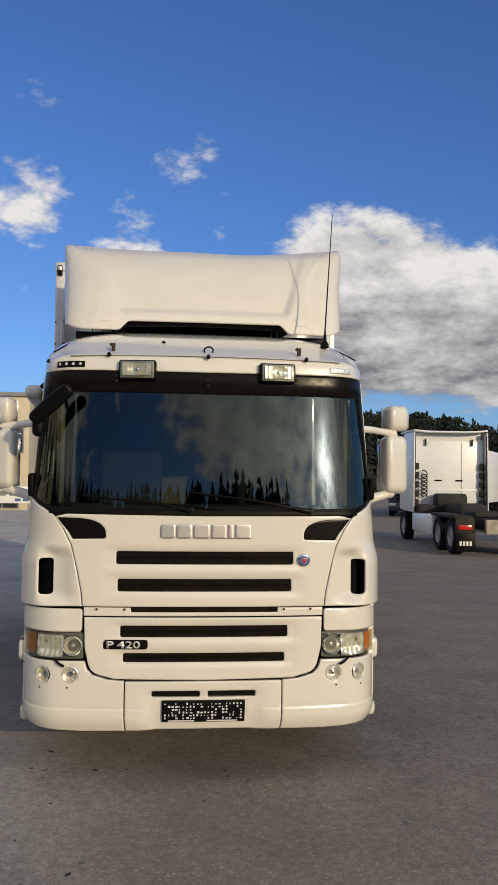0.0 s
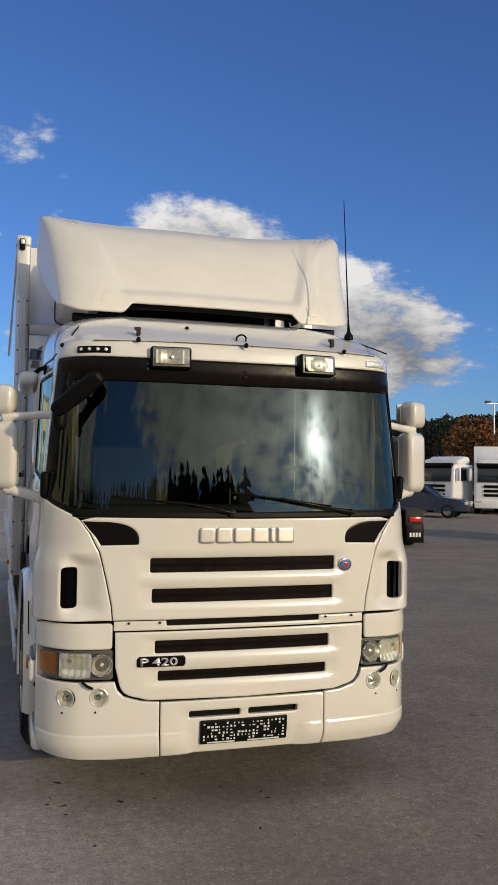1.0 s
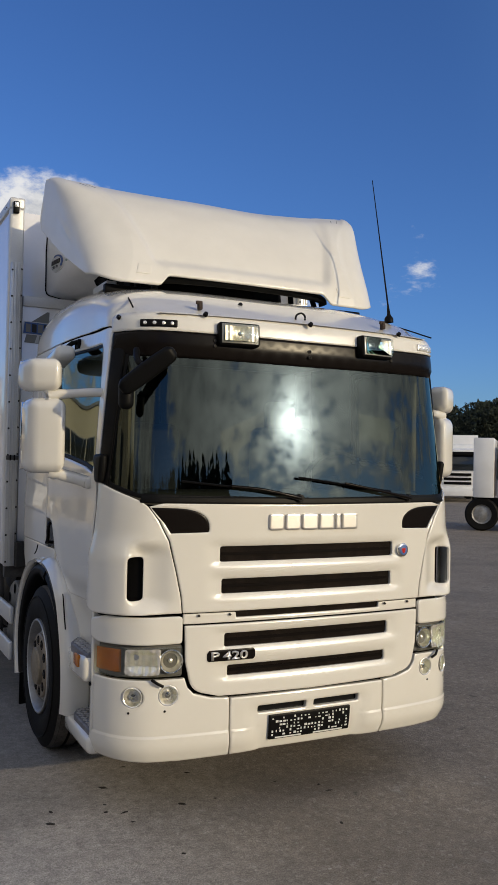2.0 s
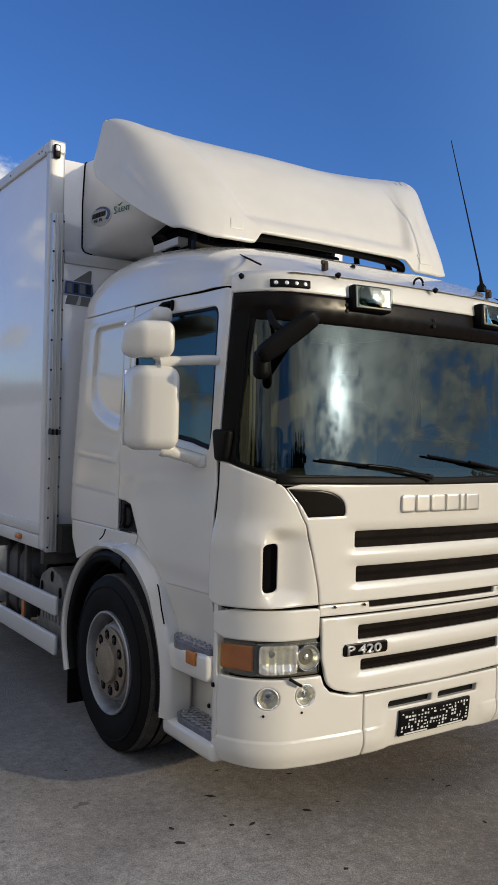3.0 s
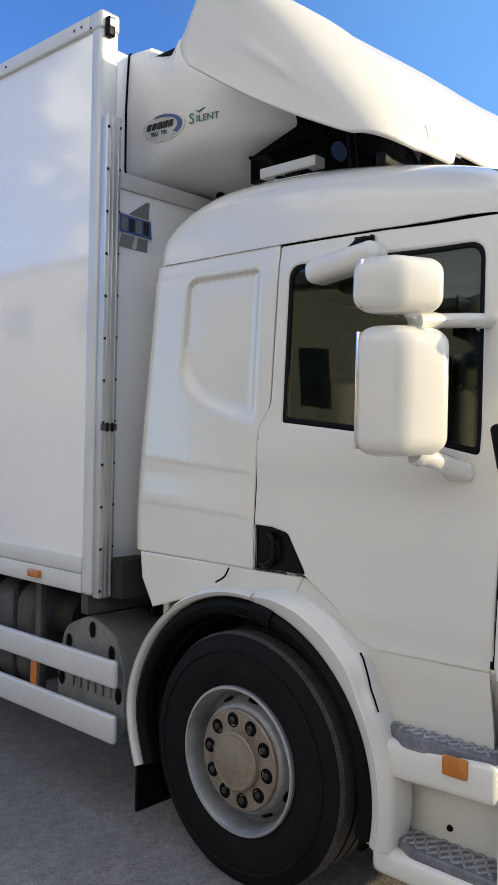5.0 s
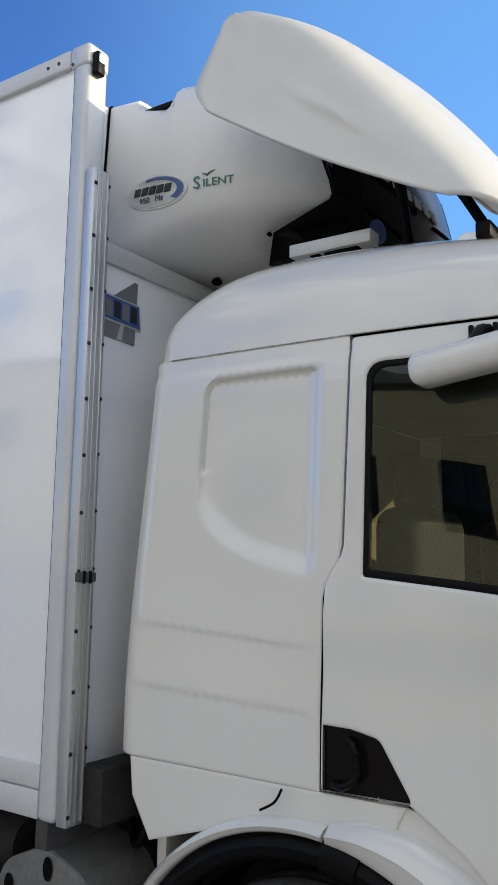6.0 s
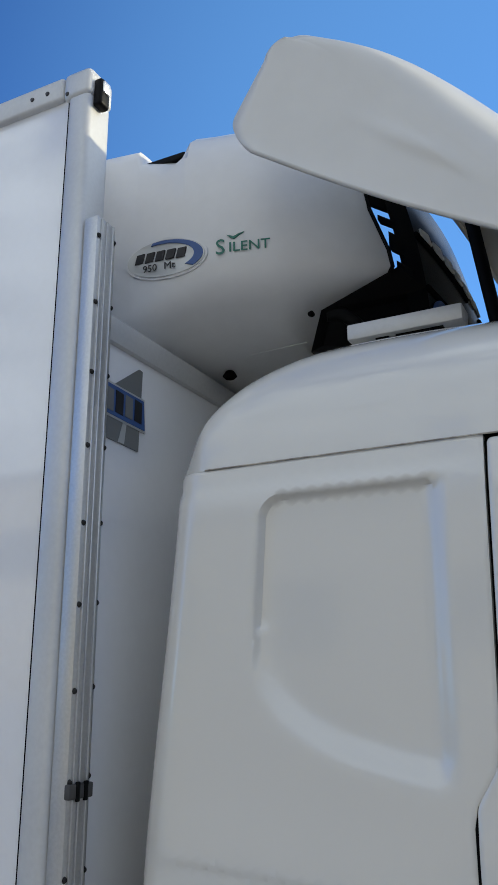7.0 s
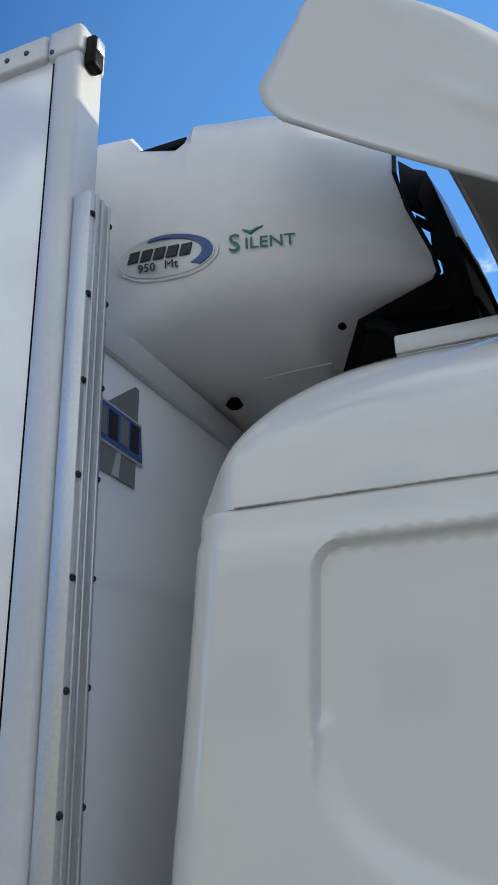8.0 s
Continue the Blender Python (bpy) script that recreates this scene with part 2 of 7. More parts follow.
def part(name, bm, mat, parent=None, label="", smooth=True, sharp=40):
    me = bpy.data.meshes.new(name)
    bm.to_mesh(me)
    bm.free()
    me.materials.append(mat)
    if smooth:
        me.polygons.foreach_set("use_smooth", [True] * len(me.polygons))
        me.set_sharp_from_angle(angle=radians(sharp))
    ob = new(name, me)
    if parent:
        ob.parent = parent
    if label:
        ob["label"] = label
    return ob


def thing(name, label, category, group="", at=None):
    ob = new(name)
    ob.empty_display_size = 0.2
    if at is not None:
        ob.matrix_world = at
    return tagged(ob, label, category, group)


def rbox(bm, lo, hi, bevel=0.01, seg=2, m=None):
    """Adds a bevelled box between two corners to bm."""
    r = bmesh.ops.create_cube(bm, size=1)
    vs = r["verts"]
    c = [(a + b) / 2 for a, b in zip(lo, hi)]
    s = [abs(b - a) for a, b in zip(lo, hi)]
    bmesh.ops.scale(bm, vec=s, verts=vs)
    bmesh.ops.translate(bm, vec=c, verts=vs)
    if bevel:
        b = min(bevel, 0.45 * min(s))
        es = list({e for v in vs for e in v.link_edges})
        rb = bmesh.ops.bevel(bm, geom=es, offset=b, segments=seg, profile=0.5, affect="EDGES")
        vs = list({v for f in rb["faces"] for v in f.verts} | {v for v in vs if v.is_valid})
    if m is not None:
        bmesh.ops.transform(bm, matrix=m, verts=vs)
    return vs


def box(name, lo, hi, mat, parent=None, bevel=0.01, label="", seg=2, m=None):
    bm = bmesh.new()
    rbox(bm, lo, hi, bevel, seg, m)
    return part(name, bm, mat, parent, label)


def lathe(name, profile, mat, parent=None, n=40, m=None, label="", sharp=35, arc=None):
    """Turns (radius, height) pairs round the local z axis."""
    verts, faces = [], []
    a0, a1 = arc or (0, 2 * math.pi)
    rows = n if arc is None else n + 1
    for i in range(rows):
        a = a0 + (a1 - a0) * i / n
        for r, h in profile:
            v = Vector((r * math.cos(a), r * math.sin(a), h))
            verts.append(m @ v if m is not None else v)
    k = len(profile)
    for i in range(n):
        j = (i + 1) % rows
        for p in range(k - 1):
            faces.append((i * k + p, j * k + p, j * k + p + 1, i * k + p + 1))
    return link(name, verts, faces, mat, parent, label, sharp=sharp)


def tube_mesh(path, radius, n=10, closed=False):
    path = [Vector(p) for p in path]
    verts, faces = [], []
    up = Vector((0.13, 0.21, 1)).normalized()
    for i, p in enumerate(path):
        t = (path[min(i + 1, len(path) - 1)] - path[max(i - 1, 0)]).normalized()
        a = t.cross(up)
        if a.length < 0.05:
            a = t.cross(Vector((1, 0, 0)))
        a.normalize()
        b = t.cross(a)
        r = radius[i] if isinstance(radius, (list, tuple)) else radius
        for j in range(n):
            w = 2 * math.pi * j / n
            verts.append(p + a * (r * math.cos(w)) + b * (r * math.sin(w)))
    for i in range(len(path) - 1):
        for j in range(n):
            k = (j + 1) % n
            faces.append((i * n + j, i * n + k, (i + 1) * n + k, (i + 1) * n + j))
    faces.append(tuple(range(n - 1, -1, -1)))
    faces.append(tuple(range((len(path) - 1) * n, len(path) * n)))
    return verts, faces


def tube(name, path, radius, mat, parent=None, n=10, label=""):
    v, f = tube_mesh(path, radius, n)
    return link(name, v, f, mat, parent, label, sharp=50)


def curve_path(points, n=8):
    """A smooth path through the points."""
    p = [Vector(q) for q in points]
    out = []
    for i in range(len(p) - 1):
        a, b = p[max(i - 1, 0)], p[min(i + 2, len(p) - 1)]
        for j in range(n):
            t = j / n
            t2, t3 = t * t, t * t * t
            out.append(0.5 * ((2 * p[i]) + (p[i + 1] - a) * t + (2 * a - 5 * p[i] + 4 * p[i + 1] - b) * t2 + (3 * p[i] - a - 3 * p[i + 1] + b) * t3))
    return out + [p[-1]]


def rpoly(points, r=0.02, n=5):
    """A polygon with rounded corners; a point may carry its own radius as a third number."""
    out = []
    k = len(points)
    for i in range(k):
        p, a, b = Vector(points[i][:2]), Vector(points[i - 1][:2]), Vector(points[(i + 1) % k][:2])
        rr = points[i][2] if len(points[i]) > 2 else r
        da, db = (a - p), (b - p)
        la, lb = da.length, db.length
        if rr <= 0 or la < 1e-6 or lb < 1e-6:
            out.append((p.x, p.y))
            continue
        ang = da.angle(db)
        cut = min(rr / max(math.tan(ang / 2), 0.05), 0.48 * la, 0.48 * lb)
        s, e = p + da.normalized() * cut, p + db.normalized() * cut
        for j in range(n + 1):
            t = j / n
            q = s * (1 - t) ** 2 + p * 2 * t * (1 - t) + e * t * t
            out.append((q.x, q.y))
    return out


def disc(cx, cy, r, n=24):
    return [(cx + r * math.cos(2 * math.pi * i / n), cy + r * math.sin(2 * math.pi * i / n)) for i in range(n)]


def inside(p, poly):
    x, y = p
    hit = False
    j = len(poly) - 1
    for i in range(len(poly)):
        xi, yi = poly[i]
        xj, yj = poly[j]
        if (yi > y) != (yj > y) and x < (xj - xi) * (y - yi) / (yj - yi) + xi:
            hit = not hit
        j = i
    return hit


def edge_distance(p, poly):
    a = np.array(poly)
    b = np.roll(a, -1, axis=0)
    d = b - a
    t = np.clip(((np.array(p) - a) * d).sum(1) / np.maximum((d * d).sum(1), 1e-12), 0, 1)
    return float(np.sqrt((((a + d * t[:, None]) - np.array(p)) ** 2).sum(1)).min())


def densify(poly, step):
    out = []
    for i, a in enumerate(poly):
        b = poly[(i + 1) % len(poly)]
        n = max(1, int(math.ceil(math.dist(a, b) / step)))
        out += [(a[0] + (b[0] - a[0]) * j / n, a[1] + (b[1] - a[1]) * j / n) for j in range(n)]
    return out


def panel(name, surface, outline, mat, parent, holes=(), step=0.05, thick=0.02, off=0.0, bump=None, roll=0.0045, label="", flip=False, lines=()):
    """A pressed panel: an outline with holes in the two parameters of a surface, with rolled edges and thickness."""
    from mathutils.geometry import delaunay_2d_cdt
    fine_step = min(step, 0.02) if roll else step
    loops = [densify(outline, fine_step)] + [densify(h, min(fine_step, 0.03)) for h in holes]
    pts, edges, rim = [], [], []
    for lp in loops:
        b = len(pts)
        pts += lp
        rim += [(b + i, b + (i + 1) % len(lp)) for i in range(len(lp))]
    edges = list(rim)
    nb = len(pts)
    inner = 0.012
    if roll:
        for li, lp in enumerate(loops):
            area = sum(lp[i - 1][0] * lp[i][1] - lp[i][0] * lp[i - 1][1] for i in range(len(lp)))
            sgn = (1 if area > 0 else -1) * (1 if li == 0 else -1)
            for i in range(len(lp)):
                a, b = Vector(lp[i - 1]), Vector(lp[(i + 1) % len(lp)])
                t = (b - a).normalized()
                for reach in (0.0042, inner):
                    q = (lp[i][0] - t.y * sgn * reach, lp[i][1] + t.x * sgn * reach)
                    if inside(q, loops[0]) and not any(inside(q, h) for h in loops[1:]) and min(edge_distance(q, h) for h in loops) > reach * 0.8:
                        pts.append(q)
    for ln in lines:
        run = [q for q in densify(ln, 0.02)[:-int(math.dist(ln[0], ln[-1]) / 0.02) or None] if inside(q, loops[0]) and min(edge_distance(q, h) for h in loops) > 0.003]
        edges += [(len(pts) + i, len(pts) + i + 1) for i in range(len(run) - 1)]
        pts += run
    xs, ys = [p[0] for p in loops[0]], [p[1] for p in loops[0]]
    nx, ny = max(2, int((max(xs) - min(xs)) / step) + 1), max(2, int((max(ys) - min(ys)) / step) + 1)
    for i in range(nx + 1):
        for j in range(ny + 1):
            q = (min(xs) + (max(xs) - min(xs)) * i / nx, min(ys) + (max(ys) - min(ys)) * (j + 0.5 * (i % 2)) / ny)
            if inside(q, loops[0]) and not any(inside(q, h) for h in loops[1:]):
                if min(edge_distance(q, h) for h in loops) > (0.35 * step + (inner if roll else 0)):
                    pts.append(q)
    res = delaunay_2d_cdt([Vector(p) for p in pts], edges, [], 0, 1e-6)
    V, F, src = res[0], res[2], res[3]
    keep = []
    for f in F:
        c = (sum(V[i].x for i in f) / 3, sum(V[i].y for i in f) / 3)
        if inside(c, loops[0]) and not any(inside(c, h) for h in loops[1:]):
            keep.append(tuple(f))
    on_rim = [any(s < nb for s in src[i]) for i in range(len(V))]
    back = {}
    for i in range(len(V)):
        for s in src[i]:
            back.setdefault(s, i)
    P, Nn = [], []
    h = 0.004
    for v in V:
        p = surface(v.x, v.y)
        n = (surface(v.x + h, v.y) - surface(v.x - h, v.y)).cross(surface(v.x, v.y + h) - surface(v.x, v.y - h)).normalized()
        P.append(p)
        Nn.append(-n if flip else n)
    verts = [P[i] + Nn[i] * (off + (bump(V[i].x, V[i].y) if bump else 0.0) - (roll if on_rim[i] else 0.0)) for i in range(len(V))]
    faces = [(f[::-1] if flip else f) for f in keep]
    base = len(verts)
    idx = {}
    if thick:
        for a, b in rim:
            a, b = back.get(a), back.get(b)
            if a is None or b is None or a == b:
                continue
            quad = []
            for w in (a, b):
                if w not in idx:
                    idx[w] = len(verts)
                    verts.append(verts[w].copy())
                    verts.append(P[w] + Nn[w] * (off - thick + (bump(V[w].x, V[w].y) if bump else 0.0)))
                quad.append(idx[w])
            faces.append((quad[0], quad[1], quad[1] + 1, quad[0] + 1))
    ob = link(name, verts, faces, mat, parent, label, sharp=55)
    return ob


def lettering(text, size, mat, parent, place, depth=0.004, name="lettering", spread=1.0, label="", bold=0.0):
    """Words in the built-in font, laid by place(x, y) -> (point, normal)."""
    cu = bpy.data.curves.new(name, "FONT")
    cu.body, cu.size, cu.resolution_u, cu.align_x, cu.offset = text, size, 3, "LEFT", bold
    tmp = new("tmp_text", cu)
    dg = bpy.context.evaluated_depsgraph_get()
    me = bpy.data.meshes.new_from_object(tmp.evaluated_get(dg))
    bpy.data.objects.remove(tmp)
    bm = bmesh.new()
    bm.from_mesh(me)
    bpy.data.meshes.remove(me)
    if depth:
        r = bmesh.ops.extrude_face_region(bm, geom=list(bm.faces))
        bmesh.ops.translate(bm, vec=(0, 0, depth), verts=[g for g in r["geom"] if isinstance(g, bmesh.types.BMVert)])
    for v in bm.verts:
        p, n = place(v.co.x * spread, v.co.y)
        v.co = p + n * (v.co.z + 0.002)
    bmesh.ops.recalc_face_normals(bm, faces=list(bm.faces))
    return part(name, bm, mat, parent, label, smooth=False)


# ---- the truck's cab skin: u runs round the cab from the middle of the front, z is the height ----
LF, RC = 0.94, 0.26
YR, RR = 2.155, 0.08
LA = RC * math.pi / 2


def smooth(a, b, t):
    t = min(max((t - a) / (b - a), 0.0), 1.0)
    return t * t * (3 - 2 * t)


def cab(u, z):
    a, s = abs(u), (1 if u >= 0 else -1)
    if a < LF:
        x, y = a, 0.0
    elif a < LF + LA:
        th = (a - LF) / RC
        x, y = LF + RC * math.sin(th), RC * (1 - math.cos(th))
    else:
        y = a - LF - LA + RC
        x = 1.2
        if y > YR:
            th = min((y - YR) / RR, math.pi / 2)
            rest = max(0.0, y - YR - RR * math.pi / 2)
            x, y = 1.2 - RR + RR * math.cos(th) - rest, YR + RR * math.sin(th)
    back = smooth(0.3, 1.1, y)
    lean = max(0.0, z - 1.65) * 0.115
    w = 1 + 0.013 * smooth(0.4, 1.4, y) - max(0.0, z - 1.5) / 1.15 * (0.062 - 0.027 * smooth(0.4, 1.5, y))
    tuck = max(0.0, (0.46 - z) / 0.2)
    y2 = y + (1 - back) * (lean + 0.04 * min(x, 1.17) ** 2 + 0.037 * min(x, 1.17) ** 4 + 0.035 * tuck * tuck)
    y2 += max(0.0, (y - 1.5) / 0.6) * (0.045 - 0.055 * smooth(1.5, 2.8, z))
    return Vector((s * x * w * (1 - 0.02 * tuck * tuck), y2, z))


def us(y, z):
    """The u of a place on the cab's side at the depth y."""
    lo, hi = LF + LA * 0.5, YR + 1.088 + RR * 1.5
    for _ in range(40):
        mid = (lo + hi) / 2
        lo, hi = (mid, hi) if cab(mid, z).y < y else (lo, mid)
    return (lo + hi) / 2


def uc(x):
    """The u of a place on the front or its corner at the half width x."""
    return x if x < LF else LF + RC * math.asin(min((x - LF) / RC, 1.0))


def flank(points, s):
    """(y, z[, radius]) on the side s of the cab, as u and z."""
    return [(s * us(p[0], p[1]), *p[1:]) for p in points]


def mirrored(points, s):
    return [(s * p[0], *p[1:]) for p in points]


def cab_point(u, z, off=0.0):
    h = 0.004
    p = cab(u, z)
    n = (cab(u + h, z) - cab(u - h, z)).cross(cab(u, z + h) - cab(u, z - h)).normalized()
    return p + n * off, n


truck = thing("box_truck", "cream-white box truck with sleeper cab and refrigerated box on asphalt", "truck")


def skin(name, outline, mat, parent=truck, **kw):
    return panel(name, cab, outline, mat, parent, **kw)


def slot(x, z0, z1, r=0.014):
    return rpoly([(-x, z0), (x, z0), (x, z1), (-x, z1)], r)


def trough(cx0, cx1, z, height, depth):
    """A soft hollow round a grille slot."""
    def f(u, v):
        d = max(abs(v - z) - height, 0.0)
        e = max(abs(u) - cx1, 0.0)
        return -depth * (1 - smooth(0.0, 0.035, d)) * (1 - smooth(0.0, 0.11, e))
    return f


# the upper grille flap
t1, t2 = trough(0, 0.58, 1.383, 0.042, 0.012), trough(0, 0.57, 1.205, 0.042, 0.012)
flap_edge = [(0.79, 1.068), (0.80, 1.16), (0.83, 1.30), (0.87, 1.46), (0.93, 1.57), (0.99, 1.645)]
flap_outline = [(-x, z) for x, z in reversed(flap_edge)] + flap_edge
flap_outline = [(-uc(-x) if x < 0 else uc(x), z) for x, z in flap_outline] + [(0.9, 1.667), (0.5, 1.662), (-0.5, 1.662), (-0.9, 1.667)]
tri = [(0.982, 1.640, 0.004)] + [(0.875 - 0.225 * math.sin(radians(a)) ** 0.85, 1.518 + 0.119 * math.cos(radians(a)) ** 0.75, 0.0) for a in range(8, 90, 9)] + [(0.653, 1.505, 0.008), (0.866, 1.500, 0.008), (0.90, 1.55, 0.03)]
tri = [(uc(p[0]), *p[1:]) for p in tri]
flap = skin("grille_flap", flap_outline, PAINT, holes=[slot(0.582, 1.340, 1.425), slot(0.570, 1.164, 1.246)] + [rpoly(mirrored(tri, s)) for s in (-1, 1)],
            bump=lambda u, z: t1(u, z) + t2(u, z), step=0.024)
for z0, z1, x in ((1.335, 1.43, 0.59), (1.159, 1.251, 0.578)):
    skin("grille_mesh", slot(x, z0, z1, 0.002), MESH_BLACK, flap, off=-0.03, roll=0, thick=0.004, step=0.08, label="dark brown-black grille mesh")
    skin("grille_lip", slot(x - 0.02, (z0 + z1) / 2 - 0.006, (z0 + z1) / 2 + 0.008, 0.002), GLOSS_BLACK, flap, off=-0.02, roll=0, thick=0.012, step=0.08)
for s in (-1, 1):
    skin("corner_grille", rpoly(mirrored(tri, s)), GLOSS_BLACK, flap, off=-0.008, roll=0.002, thick=0.004, label="dark brown plastic corner grille")
# six chrome blocks in place of the maker's word
x = -0.296
for i, w in enumerate((0.094, 0.098, 0.106, 0.1, 0.036, 0.106)):
    blk = rpoly([(x, 1.512), (x + w, 1.512), (x + w, 1.604), (x, 1.604)], 0.02 if i in (0, 1, 2) else 0.006)
    skin("chrome_block", blk, SILVER, flap, off=0.014, thick=0.02, roll=0.003, step=0.03, label="chrome relief block")
    x += w + 0.0105
# round badge
shield = skin("badge", disc(0.650, 1.372, 0.041), CHROME, flap, off=0.012, thick=0.02, roll=0.004, step=0.02, label="round chrome badge")
skin("badge_field", disc(0.650, 1.372, 0.031), BLUE_INK, shield, off=0.015, thick=0.006, roll=0.002, step=0.02, label="dark blue badge field")
skin("badge_mark", rpoly([(0.634, 1.384), (0.666, 1.384), (0.66, 1.36), (0.65, 1.35), (0.64, 1.36)], 0.006), RED, shield, off=0.017, thick=0.004, roll=0.001, step=0.02, label="red badge mark")

# the sill under the flap, with the third slot
sill = skin("grille_sill", rpoly([(-0.785, 1.006), (0.785, 1.006), (0.785, 1.060), (0.482, 1.060), (0.478, 1.030), (-0.478, 1.030), (-0.482, 1.060), (-0.785, 1.060)], 0.006), PAINT, off=-0.012, roll=0.004)
skin("grille_mesh", slot(0.49, 1.02, 1.085, 0.002), MESH_BLACK, sill, off=-0.03, roll=0, thick=0.004, step=0.08)
for s in (-1, 1):
    for xx in (0.70, 0.52):
        p, n = cab_point(s * xx, 1.05)
        lathe("sill_catch", [(0.0, 0.008), (0.006, 0.008), (0.008, 0.0)], CHASSIS, sill, 10, Matrix.Translation(p + n * -0.005) @ n.to_track_quat("Z", "Y").to_matrix().to_4x4())

# the lower grille
low_outline = rpoly([(-0.778, 0.998), (-0.772, 0.80, 0.1), (-0.735, 0.645, 0.10), (-0.58, 0.606, 0.05), (0.0, 0.598), (0.58, 0.606, 0.05), (0.735, 0.645, 0.10), (0.772, 0.80, 0.1), (0.778, 0.998)], 0.008)
t3, t4 = trough(0, 0.547, 0.908, 0.038, 0.012), trough(0, 0.527, 0.74, 0.03, 0.012)
lower = skin("lower_grille", low_outline, PAINT, holes=[slot(0.547, 0.870, 0.945), slot(0.527, 0.710, 0.769)], bump=lambda u, z: t3(u, z) + t4(u, z), step=0.024)
for z0, z1, x in ((0.865, 0.95, 0.556), (0.705, 0.774, 0.536)):
    skin("grille_mesh", slot(x, z0, z1, 0.002), MESH_BLACK, lower, off=-0.03, roll=0, thick=0.004, step=0.08)
    skin("grille_lip", slot(x - 0.02, (z0 + z1) / 2 - 0.006, (z0 + z1) / 2 + 0.008, 0.002), GLOSS_BLACK, lower, off=-0.02, roll=0, thick=0.012, step=0.08)
plate420 = skin("model_badge", rpoly([(-0.651, 0.806), (-0.643, 0.797), (-0.378, 0.797), (-0.367, 0.81), (-0.367, 0.845), (-0.376, 0.857), (-0.638, 0.857), (-0.651, 0.84)], 0.006), GLOSS_BLACK, lower, off=0.006, thick=0.012, roll=0.002, step=0.03, label="dark badge with silver figures")
for word, x0 in (("P", -0.634), ("420", -0.562)):
    lettering(word, 0.064, SILVER, plate420, lambda a, b, x0=x0: cab_point(x0 + a, 0.805 + b, 0.008), 0.003, "figures", spread=1.55, bold=0.0016)

# corner panels with air inlets
for s in (-1, 1):
    edge = [(uc(x) + 0.007, z) for x, z in flap_edge]
    top = [(uc(1.03), 1.672), (uc(1.09), 1.70)] + [(us(y, z), z) for y, z in ((0.25, 1.735), (0.31, 1.755), (0.378, 1.772))]
    bottom = [(us(0.385, 1.12), 1.12), (us(0.375, 1.075), 1.075), (us(0.31, 1.06), 1.06)]
    outline = mirrored(edge + top + bottom, s)
    hx0, hx1 = uc(1.014), uc(1.074)
    hole = rpoly(mirrored([(hx0, 1.135), (hx1, 1.135), (hx1, 1.372), (hx0, 1.372)], s), 0.026)

    def bulge(u, z, hx0=hx0, hx1=hx1):
        a = abs(u)
        lower_swell = 0.034 * smooth(1.52, 1.34, z) * smooth(0.90, hx1 + 0.01, a) * smooth(1.55, 1.30, a)
        hollow = -0.066 * smooth(0.82, hx0, a) * (1 - smooth(hx0 + 0.005, hx1 + 0.004, a)) * smooth(1.46, 1.38, z) * smooth(1.07, 1.15, z)
        return lower_swell + hollow
    corner = skin("corner_panel", outline, PAINT, holes=[hole], bump=bulge, step=0.022, thick=0.016)
    skin("inlet_mesh", rpoly(mirrored([(hx0 - 0.01, 1.125), (hx1 + 0.01, 1.125), (hx1 + 0.01, 1.382), (hx0 - 0.01, 1.382)], s), 0.02), BLACK, corner, off=-0.085, roll=0, thick=0.005, step=0.02)
    for k in range(3):
        zz = 1.19 + 0.062 * k
        skin("inlet_bar", mirrored([(hx0 - 0.005, zz), (hx1 + 0.005, zz), (hx1 + 0.005, zz + 0.009), (hx0 - 0.005, zz + 0.009)], s), GLOSS_BLACK, corner, off=-0.066, roll=0, thick=0.012, step=0.02)
    # strip above the headlight
    skin("headlight_brow", rpoly(mirrored([(0.792, 0.905), (1.25, 0.90), (us(0.365, 0.92), 0.92), (us(0.365, 1.02), 1.02), (1.2, 1.048), (0.792, 1.052)], s), 0.02), PAINT, off=0.004,
         bump=lambda u, z: 0.007 * smooth(1.045, 1.0, z) * smooth(0.8, 0.95, abs(u)), step=0.03)

    # headlight unit: amber outside, a broad faceted low beam, a round high beam inside
    lamp = skin("headlight", rpoly(mirrored([(0.785, 0.728), (1.18, 0.722), (us(0.345, 0.73), 0.73), (us(0.345, 0.885), 0.885), (1.15, 0.893), (0.785, 0.895)], s), 0.015), LAMP_BED, off=-0.028, roll=0, thick=0.03, label="headlight unit with clear lens and amber indicator")

    def facet(u, z):
        a = abs(u)
        cup = 0.016 * (((a - 1.0) / 0.085) ** 2 + ((z - 0.81) / 0.07) ** 2)
        return min(cup, 0.016) - 0.016 + 0.0055 * abs(math.sin((a - 0.9) * 88)) + 0.0045 * abs(math.sin((z - 0.79) * 52))
    skin("reflector", rpoly(mirrored([(0.912, 0.742), (1.088, 0.738), (1.088, 0.878), (0.905, 0.882)], s), 0.02), FACETS, lamp, off=-0.004, roll=0, thick=0.012, step=0.008, bump=facet, label="faceted silver low-beam reflector")
    p, n = cab_point(s * 1.035, 0.838)
    turned = n.to_track_quat("Z", "Y").to_matrix().to_4x4()
    lathe("bulb_shade", [(0.019, -0.022), (0.020, 0.0), (0.016, 0.004), (0.0, 0.005)], CHROME, lamp, 20, Matrix.Translation(p + n * -0.012) @ turned)
    p, n = cab_point(s * 0.850, 0.812)
    bowl = Matrix.Translation(p + n * -0.010) @ n.to_track_quat("Z", "Y").to_matrix().to_4x4()
